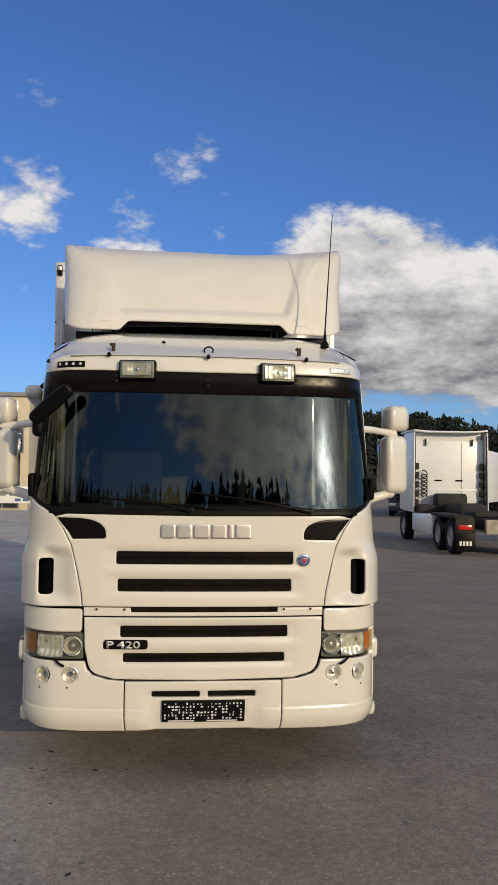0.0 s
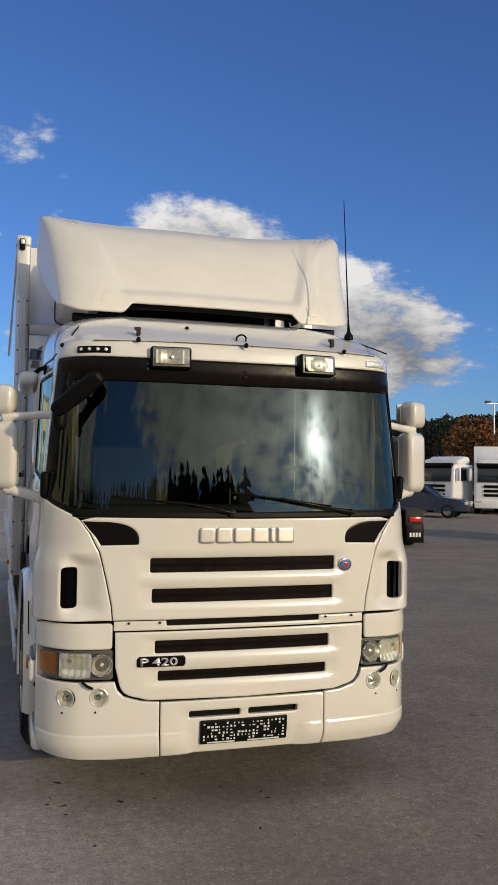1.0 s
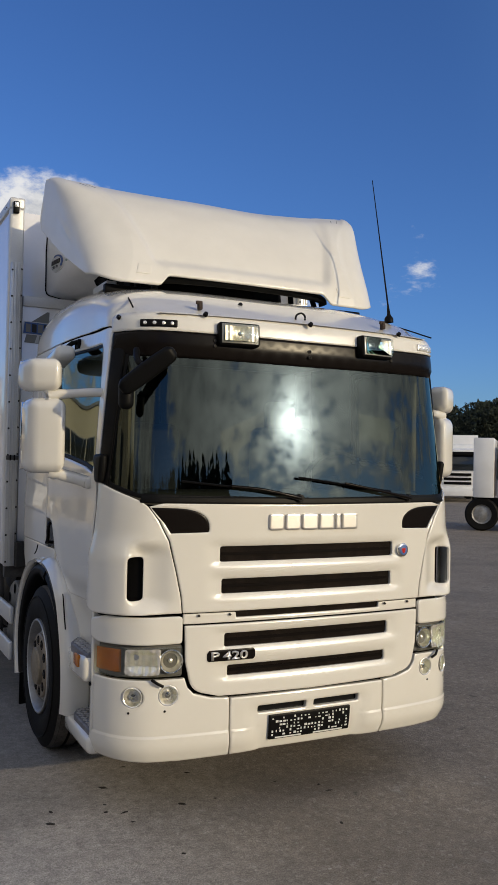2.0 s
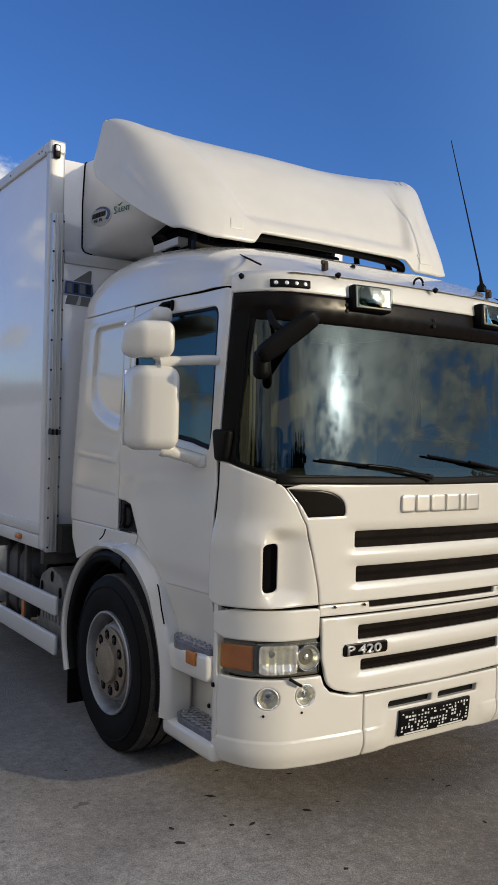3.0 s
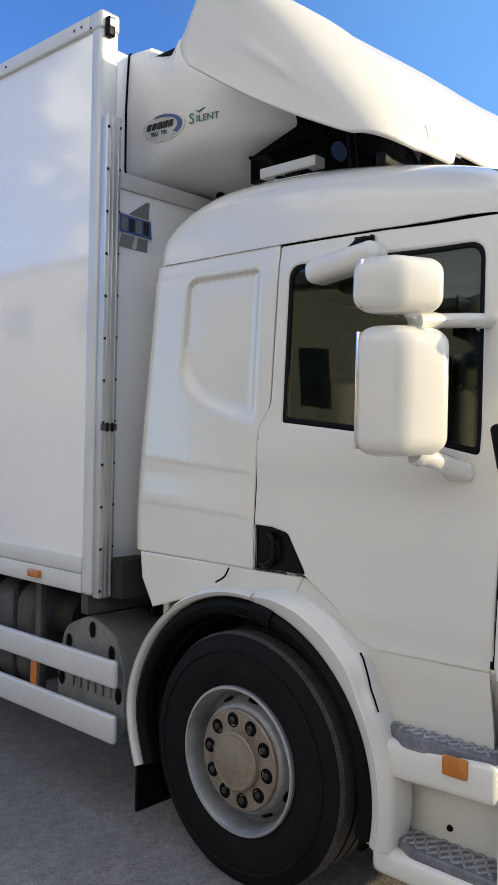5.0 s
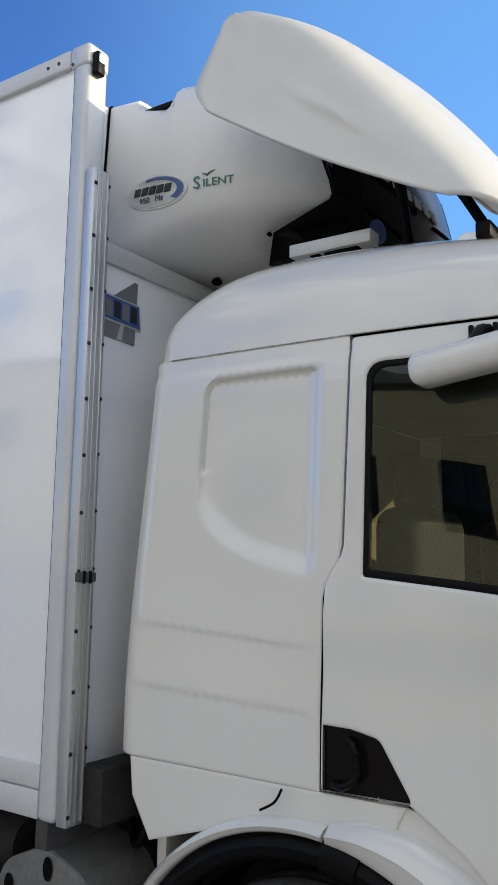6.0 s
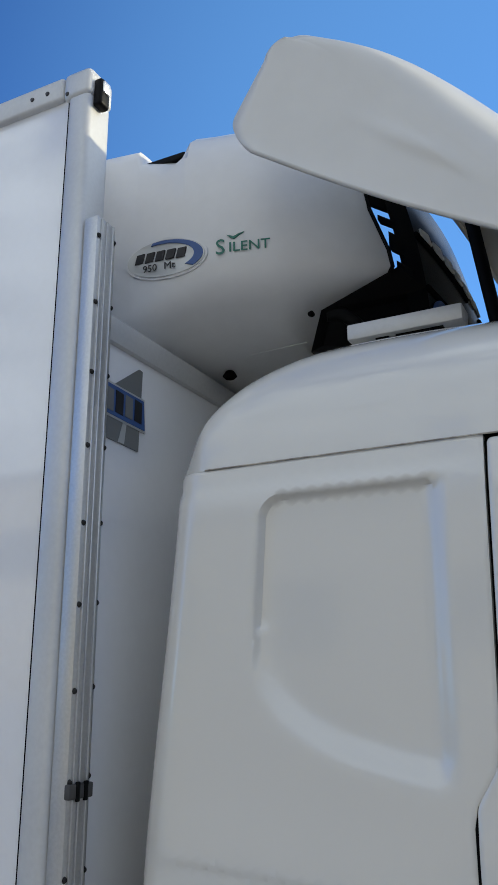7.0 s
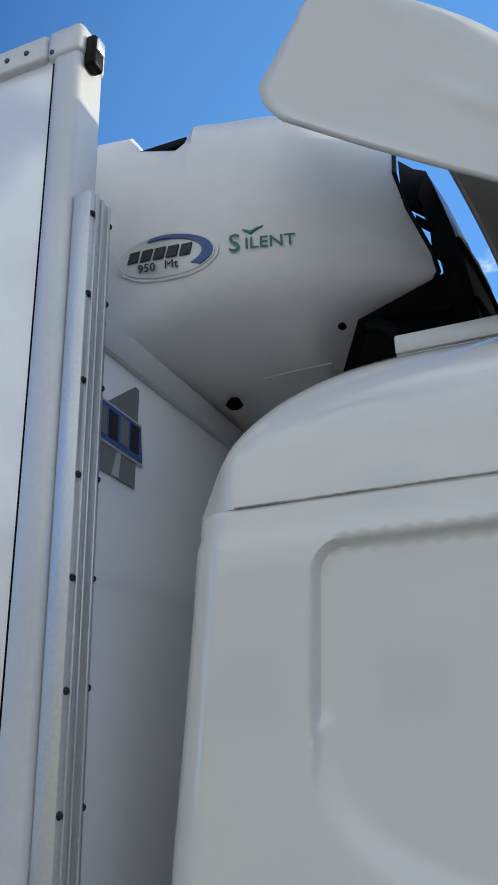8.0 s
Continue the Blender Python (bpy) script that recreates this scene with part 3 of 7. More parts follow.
    lathe("high_beam", [(0.066, 0.004), (0.063, 0.010), (0.058, 0.010), (0.055, 0.002), (0.046, -0.014), (0.032, -0.024), (0.014, -0.028), (0.012, -0.010), (0.0, -0.006)], FACETS, lamp, 36, bowl, "round high-beam reflector")
    lathe("beam_ring", [(0.066, 0.009), (0.062, 0.013), (0.057, 0.009)], CHROME, lamp, 36, bowl)
    for zz in (0.736, 0.882):
        tube("lens_rim", [cab_point(s * uu, zz, -0.004)[0] for uu in np.linspace(0.80, 1.10, 10)], 0.005, LAMP_BED, lamp, 6)
    skin("indicator", rpoly(mirrored([(1.115, 0.748), (us(0.325, 0.75), 0.75), (us(0.325, 0.868), 0.868), (1.115, 0.872)], s), 0.008), AMBER, lamp, off=-0.01, roll=0.003, thick=0.015, label="amber indicator lens")
    skin("lamp_lens", rpoly(mirrored([(0.79, 0.732), (1.18, 0.727), (us(0.34, 0.735), 0.735), (us(0.34, 0.88), 0.88), (1.15, 0.888), (0.79, 0.89)], s), 0.015), LENS, lamp, off=0.001, roll=0.003, thick=0.006).visible_shadow = False
    skin("lamp_divider", rpoly(mirrored([(1.088, 0.738), (1.112, 0.737), (1.112, 0.882), (1.088, 0.882)], s), 0.004), LAMP_BED, lamp, off=-0.006, roll=0.002, thick=0.02, step=0.03)
    # black rubber under the corner panel
    skin("corner_rubber", rpoly(mirrored([(us(0.25, 1.04), 1.036), (us(0.39, 1.05), 1.046), (us(0.39, 1.08), 1.09), (us(0.25, 1.06), 1.075)], s), 0.01), BLACK, off=-0.012, roll=0.003, thick=0.02, step=0.03)
    # lamp washer arm
    p, n = cab_point(s * 0.955, 0.722, 0.012)
    q, n2 = cab_point(s * 0.895, 0.685, 0.02)
    tube("washer_arm", [p, p * 0.5 + q * 0.5 + n * 0.012, q], 0.008, BLACK, truck, 8)

    # bumper corner
    up = [(0.516, 0.592), (0.62, 0.600), (0.72, 0.628), (0.757, 0.665), (0.775, 0.716), (1.2, 0.712), (us(0.36, 0.715), 0.715)]
    out_b = mirrored([(0.516, 0.272), (0.8, 0.266), (1.1, 0.272), (us(0.34, 0.285), 0.285)] + [(us(0.37, 0.34), 0.34)] + up[::-1], s)
    fogs = [(0.862, 0.630), (uc(1.045), 0.622)]

    def swage(u, z):
        return 0.008 * smooth(0.414, 0.404, z) + 0.008 * smooth(0.40, 0.36, z) - 0.01 * smooth(0.34, 0.27, z)
    bump_c = skin("bumper_corner", out_b, PAINT, holes=[disc(s * a, b, 0.053) for a, b in fogs], bump=swage, step=0.035, thick=0.03, lines=[mirrored([(0.5, zz), (1.6, zz)], s) for zz in (0.418, 0.413, 0.405, 0.400)])
    for a, b in fogs:
        p, n = cab_point(s * a, b)
        m = Matrix.Translation(p + n * -0.014) @ n.to_track_quat("Z", "Y").to_matrix().to_4x4()
        fog = lathe("fog_lamp", [(0.056, 0.014), (0.052, 0.016), (0.047, 0.012), (0.044, 0.0), (0.03, -0.018), (0.0, -0.024)], REFLECTOR, truck, 32, m, "round clear fog lamp")
        lathe("bulb_cap", [(0.016, -0.02), (0.016, 0.0), (0.0, 0.004)], CHROME, fog, 16, m)
        lathe("lens", [(0.046, 0.013), (0.03, 0.018), (0.0, 0.02)], LENS, fog, 28, m).visible_shadow = False
        p, n = cab_point(s * (a + 0.018), b - 0.083, 0.001)
        lathe("bumper_plug", [(0.0, 0.002), (0.006, 0.002), (0.007, 0)], BLACK, bump_c, 10, Matrix.Translation(p) @ n.to_track_quat("Z", "Y").to_matrix().to_4x4())

# middle of the bumper
bumper = skin("bumper", rpoly([(-0.508, 0.272), (0.508, 0.272), (0.508, 0.589), (-0.508, 0.589)], 0.006), PAINT, holes=[rpoly([(a, 0.487), (a + 0.313, 0.487), (a + 0.313, 0.528), (a, 0.528)], 0.012) for a in (-0.338, 0.025)],
              bump=lambda u, z: (0.008 * smooth(0.414, 0.404, z) + 0.008 * smooth(0.40, 0.36, z) - 0.01 * smooth(0.34, 0.27, z)) * smooth(0.33, 0.45, abs(u)) - 0.010 * smooth(0.385, 0.34, abs(u) - (z - 0.4) * 0.25) * smooth(0.55, 0.50, z), step=0.035, thick=0.03, lines=[[(a, zz), (a + 0.2, zz)] for zz in (0.418, 0.413, 0.405, 0.400) for a in (-0.52, 0.32)])
skin("bumper_mesh", rpoly([(-0.36, 0.47), (0.36, 0.47), (0.36, 0.54), (-0.36, 0.54)], 0.005), BLACK, bumper, off=-0.04, roll=0, thick=0.004)
holder = skin("plate_holder", rpoly([(-0.270, 0.330), (0.268, 0.330), (0.268, 0.470), (-0.270, 0.470)], 0.006), BLACK, off=0.006, roll=0.002, thick=0.012, label="black number plate holder with plain white bars")
rnd = random.Random(4)
for c in range(22):
    for r in range(6):
        if rnd.random() < 0.62:
            a, b = -0.255 + c * 0.0233 + rnd.uniform(0, 0.004), 0.352 + r * 0.0185
            w, h = rnd.choice((0.006, 0.010, 0.016)), rnd.choice((0.006, 0.009, 0.012))
            skin("plate_bar", [(a, b), (a + w, b), (a + w, b + h), (a, b + h)], WHITE_INK, holder, off=0.0085, roll=0, thick=0.003, step=0.1)
for a, w in ((-0.23, 0.17), (0.02, 0.2)):
    skin("plate_bar", [(a, 0.336), (a + w, 0.336), (a + w, 0.343), (a, 0.343)], WHITE_INK, holder, off=0.0085, roll=0, thick=0.003, step=0.1)

# dark body behind the panels
for s in (-1, 1):
    skin("inner_shell", mirrored([(0.0, 0.33), (us(0.36, 0.33), 0.33), (us(0.36, 1.0), 1.0), (us(2.19, 1.30), 1.30), (us(2.19, 1.66), 1.66), (0.0, 1.66)], s), GAP, off=-0.06, roll=0, thick=0, step=0.12)

# ---- doors and sides ----
for s in (-1, 1):
    window = flank([(1.350, 2.572, 0.06), (1.352, 1.925, 0.012), (0.66, 1.852, 0.05), (0.475, 1.815, 0.02), (0.50, 2.566, 0.06)], s)
    vent = flank([(1.472, 1.306, 0.004), (1.185, 1.312, 0.02), (1.29, 1.478, 0.04), (1.38, 1.494, 0.03), (1.472, 1.496, 0.004)], s)
    door_outline = rpoly(flank([(0.404, 1.085, 0.03), (0.40, 1.8, 0.1), (0.405, 2.652, 0.05), (0.9, 2.660, 0), (1.403, 2.659, 0.015), (1.416, 2.0, 0.1), (1.475, 1.90, 0.05), (1.475, 1.312, 0.004), (1.20, 1.318, 0.02),
                                (1.05, 1.215, 0.05), (0.95, 1.10, 0.04), (0.88, 1.075, 0.02)], s), 0.01)

    def door_press(u, z, s=s):
        y = abs(u) - 1.088
        ridge = 0.010 * smooth(1.93, 1.80, z) * smooth(1.62, 1.80, z)
        dish = 0.016 * smooth(0.10, 0.0, abs(y - 1.33 + (1.6 - z) * 0.55) - 0.03) * smooth(1.62, 1.45, z) if y < 1.40 else 0.0
        return -0.006 * smooth(2.600, 2.609, z) + ridge + 0.006 * smooth(1.75, 1.3, z) - 0.014 * smooth(1.22, 1.10, z) + 0.3 * dish
    door = skin("cab_door", door_outline, PAINT, holes=[rpoly(window, 0.03), rpoly(vent, 0.01)], bump=door_press, step=0.04, thick=0.03, label="white cab door with dark side window")
    skin("window_seal", rpoly(window, 0.03), BLACK, door, holes=[rpoly(flank([(1.332, 2.553, 0.05), (1.334, 1.948, 0.01), (0.66, 1.875, 0.05), (0.494, 1.842, 0.015), (0.517, 2.548, 0.05)], s), 0.03)], off=-0.004, roll=0.002, thick=0.02, step=0.05)
    skin("side_window", rpoly(flank([(1.34, 2.562, 0.06), (1.342, 1.937, 0.01), (0.66, 1.862, 0.05), (0.484, 1.83, 0.02), (0.508, 2.556, 0.06)], s), 0.03), SIDE_GLASS, door, off=-0.010, roll=0, thick=0.0, step=0.1, label="dark tinted side window").visible_shadow = False
    skin("handle_recess", rpoly(vent, 0.01), GLOSS_BLACK, door, off=-0.012, roll=0.002, thick=0.008, label="dark triangular handle recess")
    hp = [cab_point(s * us(y, z), z, o)[0] for y, z, o in ((1.44, 1.335, -0.006), (1.40, 1.335, 0.012), (1.355, 1.37, 0.014), (1.36, 1.44, 0.012), (1.39, 1.465, -0.004))]
    tube("door_handle", curve_path(hp, 5), 0.011, GLOSS_BLACK, door, 8, "black door handle")
    # sleeper side
    def recess(u, z):
        y = abs(u) - 1.088
        lowz = 1.945 + 0.06 * smooth(1.5, 1.85, y)
        dx, dt, dl = 1.968 - y, 2.582 - z, z - lowz
        d = min(dx, dt)
        if dx < 0.06 and dt < 0.06:
            d = 0.06 - math.hypot(0.06 - dx, 0.06 - dt)
        if dx < 0.26 and dl < 0.26:
            dl = 0.26 - math.hypot(0.26 - dx, 0.26 - dl)
        hollow = -0.021 * smooth(0.0, 0.013, d) * smooth(1.518, 1.536, y) * smooth(-0.035, 0.05, dl)
        z1, z2 = 1.706 + 0.064 * (y - 1.48), 1.518 + 0.038 * (y - 1.48)
        ramp = smooth(1.46, 1.6, y) * smooth(2.2, 2.14, y)
        steps = 0.006 * smooth(z1 + 0.16, z1, z) - 0.006 * smooth(z1 + 0.005, z1 - 0.006, z) + 0.006 * smooth(z2 + 0.16, z2, z) - 0.006 * smooth(z2 + 0.005, z2 - 0.006, z)
        return hollow + steps * ramp - 0.006 * smooth(2.600, 2.609, z)
    side = flank([(1.483, 1.305), (1.483, 1.86), (1.4745, 1.90), (1.433, 1.965), (1.423, 2.02), (1.4105, 2.668), (1.8, 2.668)], s)
    rear_u = YR + 1.088 + RR * math.pi / 2
    side = [p for p in side] + mirrored([(rear_u, 2.666), (rear_u, 1.306)], s)
    crease = [flank([(1.53, z0 + 0.003 + dz), (2.16, z0 + 0.003 + dz + k * 0.63)], s) for z0, k in ((1.706, 0.064), (1.518, 0.038)) for dz in (0.006, -0.007)]
    for d in (0.0, 0.006, 0.013):
        bow = [(1.908 + (0.06 - d) * math.cos(radians(a)), 2.522 + (0.06 - d) * math.sin(radians(a))) for a in range(90, -1, -15)]
        crease.append(mirrored([(1.088 + y, z) for y, z in [(1.54, 2.582 - d)] + bow + [(1.968 - d, 2.10)]], s))
    skin("sleeper_side", side, PAINT, bump=recess, step=0.02, thick=0.03, lines=crease, label="white sleeper side panel with pressed recess")
    # black seals in the gaps of the door
    for k, (ya, yb, za, zb) in enumerate(((0.365, 0.415, 1.10, 1.76), (1.468, 1.496, 1.31, 1.88), (1.395, 1.432, 2.0, 2.655))):
        skin("door_seal", flank([(ya, za), (yb, za), (yb, zb), (ya, zb)], s), GAP, off=-0.006 if k < 2 else -0.024, roll=0, thick=0, step=0.05)
    # dark lining round the door opening
    lin = flank([(0.36, 1.70), (0.36, 2.68), (2.0, 2.68), (2.0, 1.65), (0.36, 1.65)], s)
    skin("door_frame", lin, GAP, holes=[rpoly(flank([(1.385, 2.60, 0.05), (1.385, 1.90, 0.02), (0.66, 1.83, 0.05), (0.46, 1.80, 0.02), (0.48, 2.60, 0.05)], s), 0.03)], off=-0.034, roll=0, thick=0.0, step=0.1)
    # lower side under the sleeper, over the wheel
    skin("wing_panel", flank([(1.486, 1.304), (2.215, 1.304), (2.20, 1.18), (2.12, 1.05), (1.9, 1.12), (1.5, 1.19), (1.30, 1.14), (1.215, 1.306)], s), PAINT, off=-0.004, roll=0.003, thick=0.02, step=0.05)
    skin("sill_fill", flank([(0.42, 1.14), (1.30, 1.32), (1.30, 1.08), (1.0, 0.86), (0.88, 0.78), (0.42, 0.80)], s), PAINT, off=-0.012, roll=0, thick=0.01, step=0.06,
         bump=lambda u, z: -0.05 * smooth(1.12, 0.80, z))
    # black pillar between the door and the windscreen
    skin("pillar", mirrored([(us(0.29, 1.752), 1.752), (us(0.392, 1.785), 1.785), (us(0.397, 2.4), 2.4), (us(0.40, 2.64), 2.64), (us(0.30, 2.62), 2.62), (us(0.295, 2.1), 2.1)], s), BLACK, off=-0.004, roll=0.003, thick=0.03, step=0.04, label="black plastic windscreen pillar")
    p, _ = cab_point(s * us(0.365, 1.85), 1.85)
    bm = bmesh.new()
    rbox(bm, (-0.024, -0.075, -0.085), (0.024, 0.075, 0.075), 0.022, 4)
    for v in bm.verts:
        v.co.x += 0.002 * s
        v.co.y *= 1.0 - 0.35 * (v.co.z < -0.02)
        v.co += p
    part("pillar_cover", bm, BLACK, truck, "black plastic cover at the foot of the pillar")

# windscreen and its black frame
top_z, bot_z = 2.585, 1.668
wb, wt = us(0.30, 1.76), us(0.31, 2.55)
ws = rpoly([(-wb, 1.755), (-uc(1.05), bot_z + 0.024), (0, bot_z), (uc(1.05), bot_z + 0.024), (wb, 1.755), (wt, top_z), (-wt, top_z)], 0.03)
screen = skin("windscreen", ws, SCREEN, off=-0.016, roll=0, thick=0, step=0.06, label="tinted windscreen mirroring sky and trees")
screen.visible_shadow = False
wi = rpoly([(-wb + 0.014, 1.776), (-uc(1.04), bot_z + 0.046), (0, bot_z + 0.026), (uc(1.04), bot_z + 0.046), (wb - 0.014, 1.776), (wt - 0.035, top_z - 0.06), (-wt + 0.035, top_z - 0.06)], 0.05)
skin("screen_frame", ws, BLACK, holes=[wi], off=-0.012, roll=0.002, thick=0.02, step=0.05)
skin("scuttle", rpoly([(-uc(1.04), 1.664), (0, 1.655), (uc(1.04), 1.664), (uc(1.03), 1.70), (0, 1.695), (-uc(1.03), 1.70)], 0.01), BLACK, off=0.004, roll=0.003, thick=0.03, step=0.05, label="black scuttle panel under the windscreen")
# wipers
for x0, x1, z1, xb in ((-0.10, -0.62, 1.755, -0.08), (0.70, 0.12, 1.775, 0.72)):
    a, n = cab_point(x0, 1.69, 0.02)
    b, _ = cab_point(x0 * 0.55 + x1 * 0.45, 1.735, 0.035)
    c, _ = cab_point(x1 * 0.85 + x0 * 0.15, z1, 0.03)
    wip = tube("wiper", curve_path([a, b, c], 6), [0.014] * 3 + [0.009] * 10, GLOSS_BLACK, truck, 8, "black windscreen wiper")
    blade = [cab_point(x0 * (1 - t) + x1 * t - 0.02, 1.715 + (z1 - 1.705) * t, 0.012)[0] for t in np.linspace(0.22, 1.35, 10)]
    tube("wiper_blade", blade, 0.007, BLACK, wip, 6)
    lathe("wiper_pivot", [(0.0, 0.03), (0.02, 0.028), (0.026, 0.0)], BLACK, wip, 16, Matrix.Translation(a - n * 0.02) @ n.to_track_quat("Z", "Y").to_matrix().to_4x4())

# ---- sun visor strip with its lamps, standing proud of the screen ----
def visor_surface(u, z):
    p, n = cab_point(u, 2.3, 0.0)
    q = cab(u, z)
    out = 0.022 * (1 - smooth(0.98, 1.42, abs(u)))
    return Vector((q.x, q.y - out, z)) if abs(u) < 2 else q


def visor_u(y, z):
    lo, hi = LF, 2.2
    for _ in range(30):
        mid = (lo + hi) / 2
        lo, hi = (mid, hi) if visor_surface(mid, z).y < y else (lo, mid)
    return (lo + hi) / 2


ve = visor_u(0.40, 2.6)
visor = panel("visor_strip", visor_surface, rpoly([(-ve, 2.50), (-1.2, 2.478), (0, 2.472), (1.2, 2.478), (ve, 2.50), (ve, 2.615), (1.2, 2.612), (0, 2.610), (-1.2, 2.612), (-ve, 2.615)], 0.02), GLOSS_BLACK, truck,
              off=-0.004, thick=0.05, step=0.05, bump=lambda u, z: -0.02 * smooth(2.53, 2.47, z), label="glossy black visor strip")
brow = panel("visor_brow", visor_surface, rpoly([(-ve - 0.01, 2.618), (0, 2.612), (ve + 0.01, 2.618), (ve + 0.01, 2.735), (1.2, 2.735), (0, 2.73), (-1.2, 2.735), (-ve - 0.01, 2.735)], 0.02), PAINT, truck,
             thick=0.06, step=0.04, bump=lambda u, z: -0.05 * smooth(2.68, 2.76, z) ** 1.5, label="white brow panel above the visor")
for s in (-1, 1):
    u0 = 0.497 * s
    p = visor_surface(u0, 2.61)
    m = Matrix.Translation(p + Vector((0, -0.012, 0.005))) @ Euler((radians(-4), 0, radians(-6 * -s))).to_matrix().to_4x4()
    spot = box("spot_lamp", (-0.123, -0.03, -0.067), (0.123, 0.06, 0.067), BLACK, truck, 0.016, "rectangular spot lamp with clear ribbed glass", 3, m)
    box("spot_rim", (-0.110, -0.036, -0.056), (0.110, -0.029, 0.056), RIBBED, spot, 0.010, "pale ribbed lamp glass", 3, m)
    verts, faces = [], []
    for j in range(13):
        for i in range(25):
            a, b = -0.094 + 0.188 * i / 24, -0.042 + 0.084 * j / 12
            verts.append(m @ Vector((a, -0.0365 - 0.010 * (1 - min(1.0, (a / 0.06) ** 2 + (b / 0.05) ** 2)) * -1.0 - 0.0022 * abs(math.sin(a * 120)) - 0.008, b)))
    faces = [(j * 25 + i, j * 25 + i + 1, j * 25 + i + 26, j * 25 + i + 25) for j in range(12) for i in range(24)]
    link("spot_reflector", verts, faces, SPOT, spot, "silver spot lamp reflector", sharp=60)
    lathe("bulb", [(0.014, 0.0), (0.012, 0.008), (0.0, 0.011)], CHROME, spot, 14, m @ Matrix.Translation((0.0, -0.037, 0.0)) @ Matrix.Rotation(radians(90), 4, "X"))
    box("spot_glass", (-0.106, -0.056, -0.052), (0.106, -0.050, 0.052), LENS, spot, 0.003, "clear lamp glass", 2, m).visible_shadow = False
    # position lamps
    a, b = (0.872 * s, 1.078 * s) if s < 0 else (0.895 * s, 1.062 * s)
    lo_u, hi_u = min(a, b), max(a, b)
    mk = panel("position_lamp", visor_surface, rpoly([(lo_u, 2.635), (hi_u, 2.635), (hi_u, 2.675), (lo_u, 2.675)], 0.006), BLACK if s < 0 else REFLECTOR, truck, off=0.010, thick=0.02, roll=0.003, step=0.03, label="clear position lamp")
    for k in range(4):
        cu = lo_u + (hi_u - lo_u) * (k + 0.55) / 4.2
        panel("lamp_diode", visor_surface, disc(cu, 2.655, 0.010, 14), REFLECTOR, mk, off=0.013, thick=0.006, roll=0.002, step=0.02)
    # rivets beside the spot lamps
    for uu, zz in ((0.64, 2.545), (0.64, 2.575), (0.003, 2.52), (0.003, 2.555)):
        q = visor_surface(uu * s, zz)
        lathe("visor_bolt", [(0, 0.004), (0.008, 0.004), (0.010, 0)], CHASSIS, visor, 10, Matrix.Translation(q) @ Euler((radians(90), 0, 0)).to_matrix().to_4x4())

# ---- roof ----
PROFILE = [(0.10, 2.70), (0.16, 2.735), (0.26, 2.785), (0.40, 2.85), (0.55, 2.91), (0.75, 2.972), (1.0, 3.025), (1.3, 3.07), (1.6, 3.09), (1.85, 3.085), (2.0, 3.045), (2.10, 2.98), (2.17, 2.88), (2.215, 2.76), (2.23, 2.656)]
roof_path = curve_path([(0, y, z) for y, z in PROFILE], 4)
verts, faces = [], []
NX = 40
for q in roof_path:
    zt = q.z
    seam = 2.666 + 0.055 * smooth(0.40, 0.2, q.y)
    half = abs(cab(us(min(max(q.y, 0.36), 2.15), 2.64), 2.64).x) - 0.009 - 0.17 * smooth(0.42, 0.08, q.y) - 0.075 * smooth(2.13, 2.25, q.y)
    for i in range(NX + 1):
        th = math.pi * i / NX
        c, sn = math.cos(th), math.sin(th)
        px = half * math.copysign(abs(c) ** 0.46, c)
        hgt = max(zt - seam, 0.0)
        verts.append(Vector((px, q.y + 0.085 * smooth(0.7, 0.1, q.y) * (px / 1.1) ** 2, seam + hgt * abs(sn) ** 0.56 - 0.012 * (px / 1.1) ** 2 * smooth(0.6, 0.2, q.y))))
K = NX + 1
for j in range(len(roof_path) - 1):
    for i in range(NX):
        faces.append((j * K + i, j * K + i + 1, (j + 1) * K + i + 1, (j + 1) * K + i))
faces.append(tuple((len(roof_path) - 1) * K + i for i in range(K)))
roof = link("cab_roof", verts, faces, PAINT, truck, "white rounded cab roof", sharp=60)
box("cab_back", (-1.08, 2.15, 0.9), (1.08, 2.20, 2.66), PAINT, truck, 0.02)


def roof_z(x, y):
    for a, b in zip(PROFILE, PROFILE[1:]):
        if a[0] <= y <= b[0]:
            zt = a[1] + (b[1] - a[1]) * (y - a[0]) / (b[0] - a[0])
            return 2.67 + (zt - 2.67) * max(0.0, 1 - (abs(x) / 1.13) ** 3.6) ** 0.31
    return 3.0


# roof seams, small fittings
SEAM_DIRT = material("seam_dirt", (0.60, 0.55, 0.45), 0.8, vary=0.3, vary_scale=14, grain=0.3, grain_scale=60)
for s in (-1, 1):
    tube("seam_dirt", [cab_point(s * us(y, 2.664), 2.667, -0.0035)[0] for y in np.linspace(0.55, 2.12, 40)], 0.0020, SEAM_DIRT, roof, 6, "line of dirt in the roof seam")
for s in (-1, 1):
    pts = [Vector((s * (1.04 - 0.10 * t), 0.26 + t * 0.44, roof_z(1.04 - 0.10 * t, 0.26 + t * 0.44) + 0.001)) for t in np.linspace(0, 1, 12)]
    tube("roof_seam", pts, 0.005, GAP, roof, 6)
for x in (-0.64, 0.64):
    p = Vector((x, 0.245, 2.768))
    bm = bmesh.new()
    rbox(bm, (-0.012, -0.012, 0), (0.012, 0.022, 0.04), 0.005)
    rbox(bm, (-0.026, -0.006, 0.030), (0.014, 0.012, 0.052), 0.006)
    bmesh.ops.translate(bm, vec=p, verts=bm.verts)
    part("roof_hook", bm, material("rusty_bracket", (0.05, 0.03, 0.02), 0.8, vary=0.3, vary_scale=40), truck, "small rusty roof bracket")
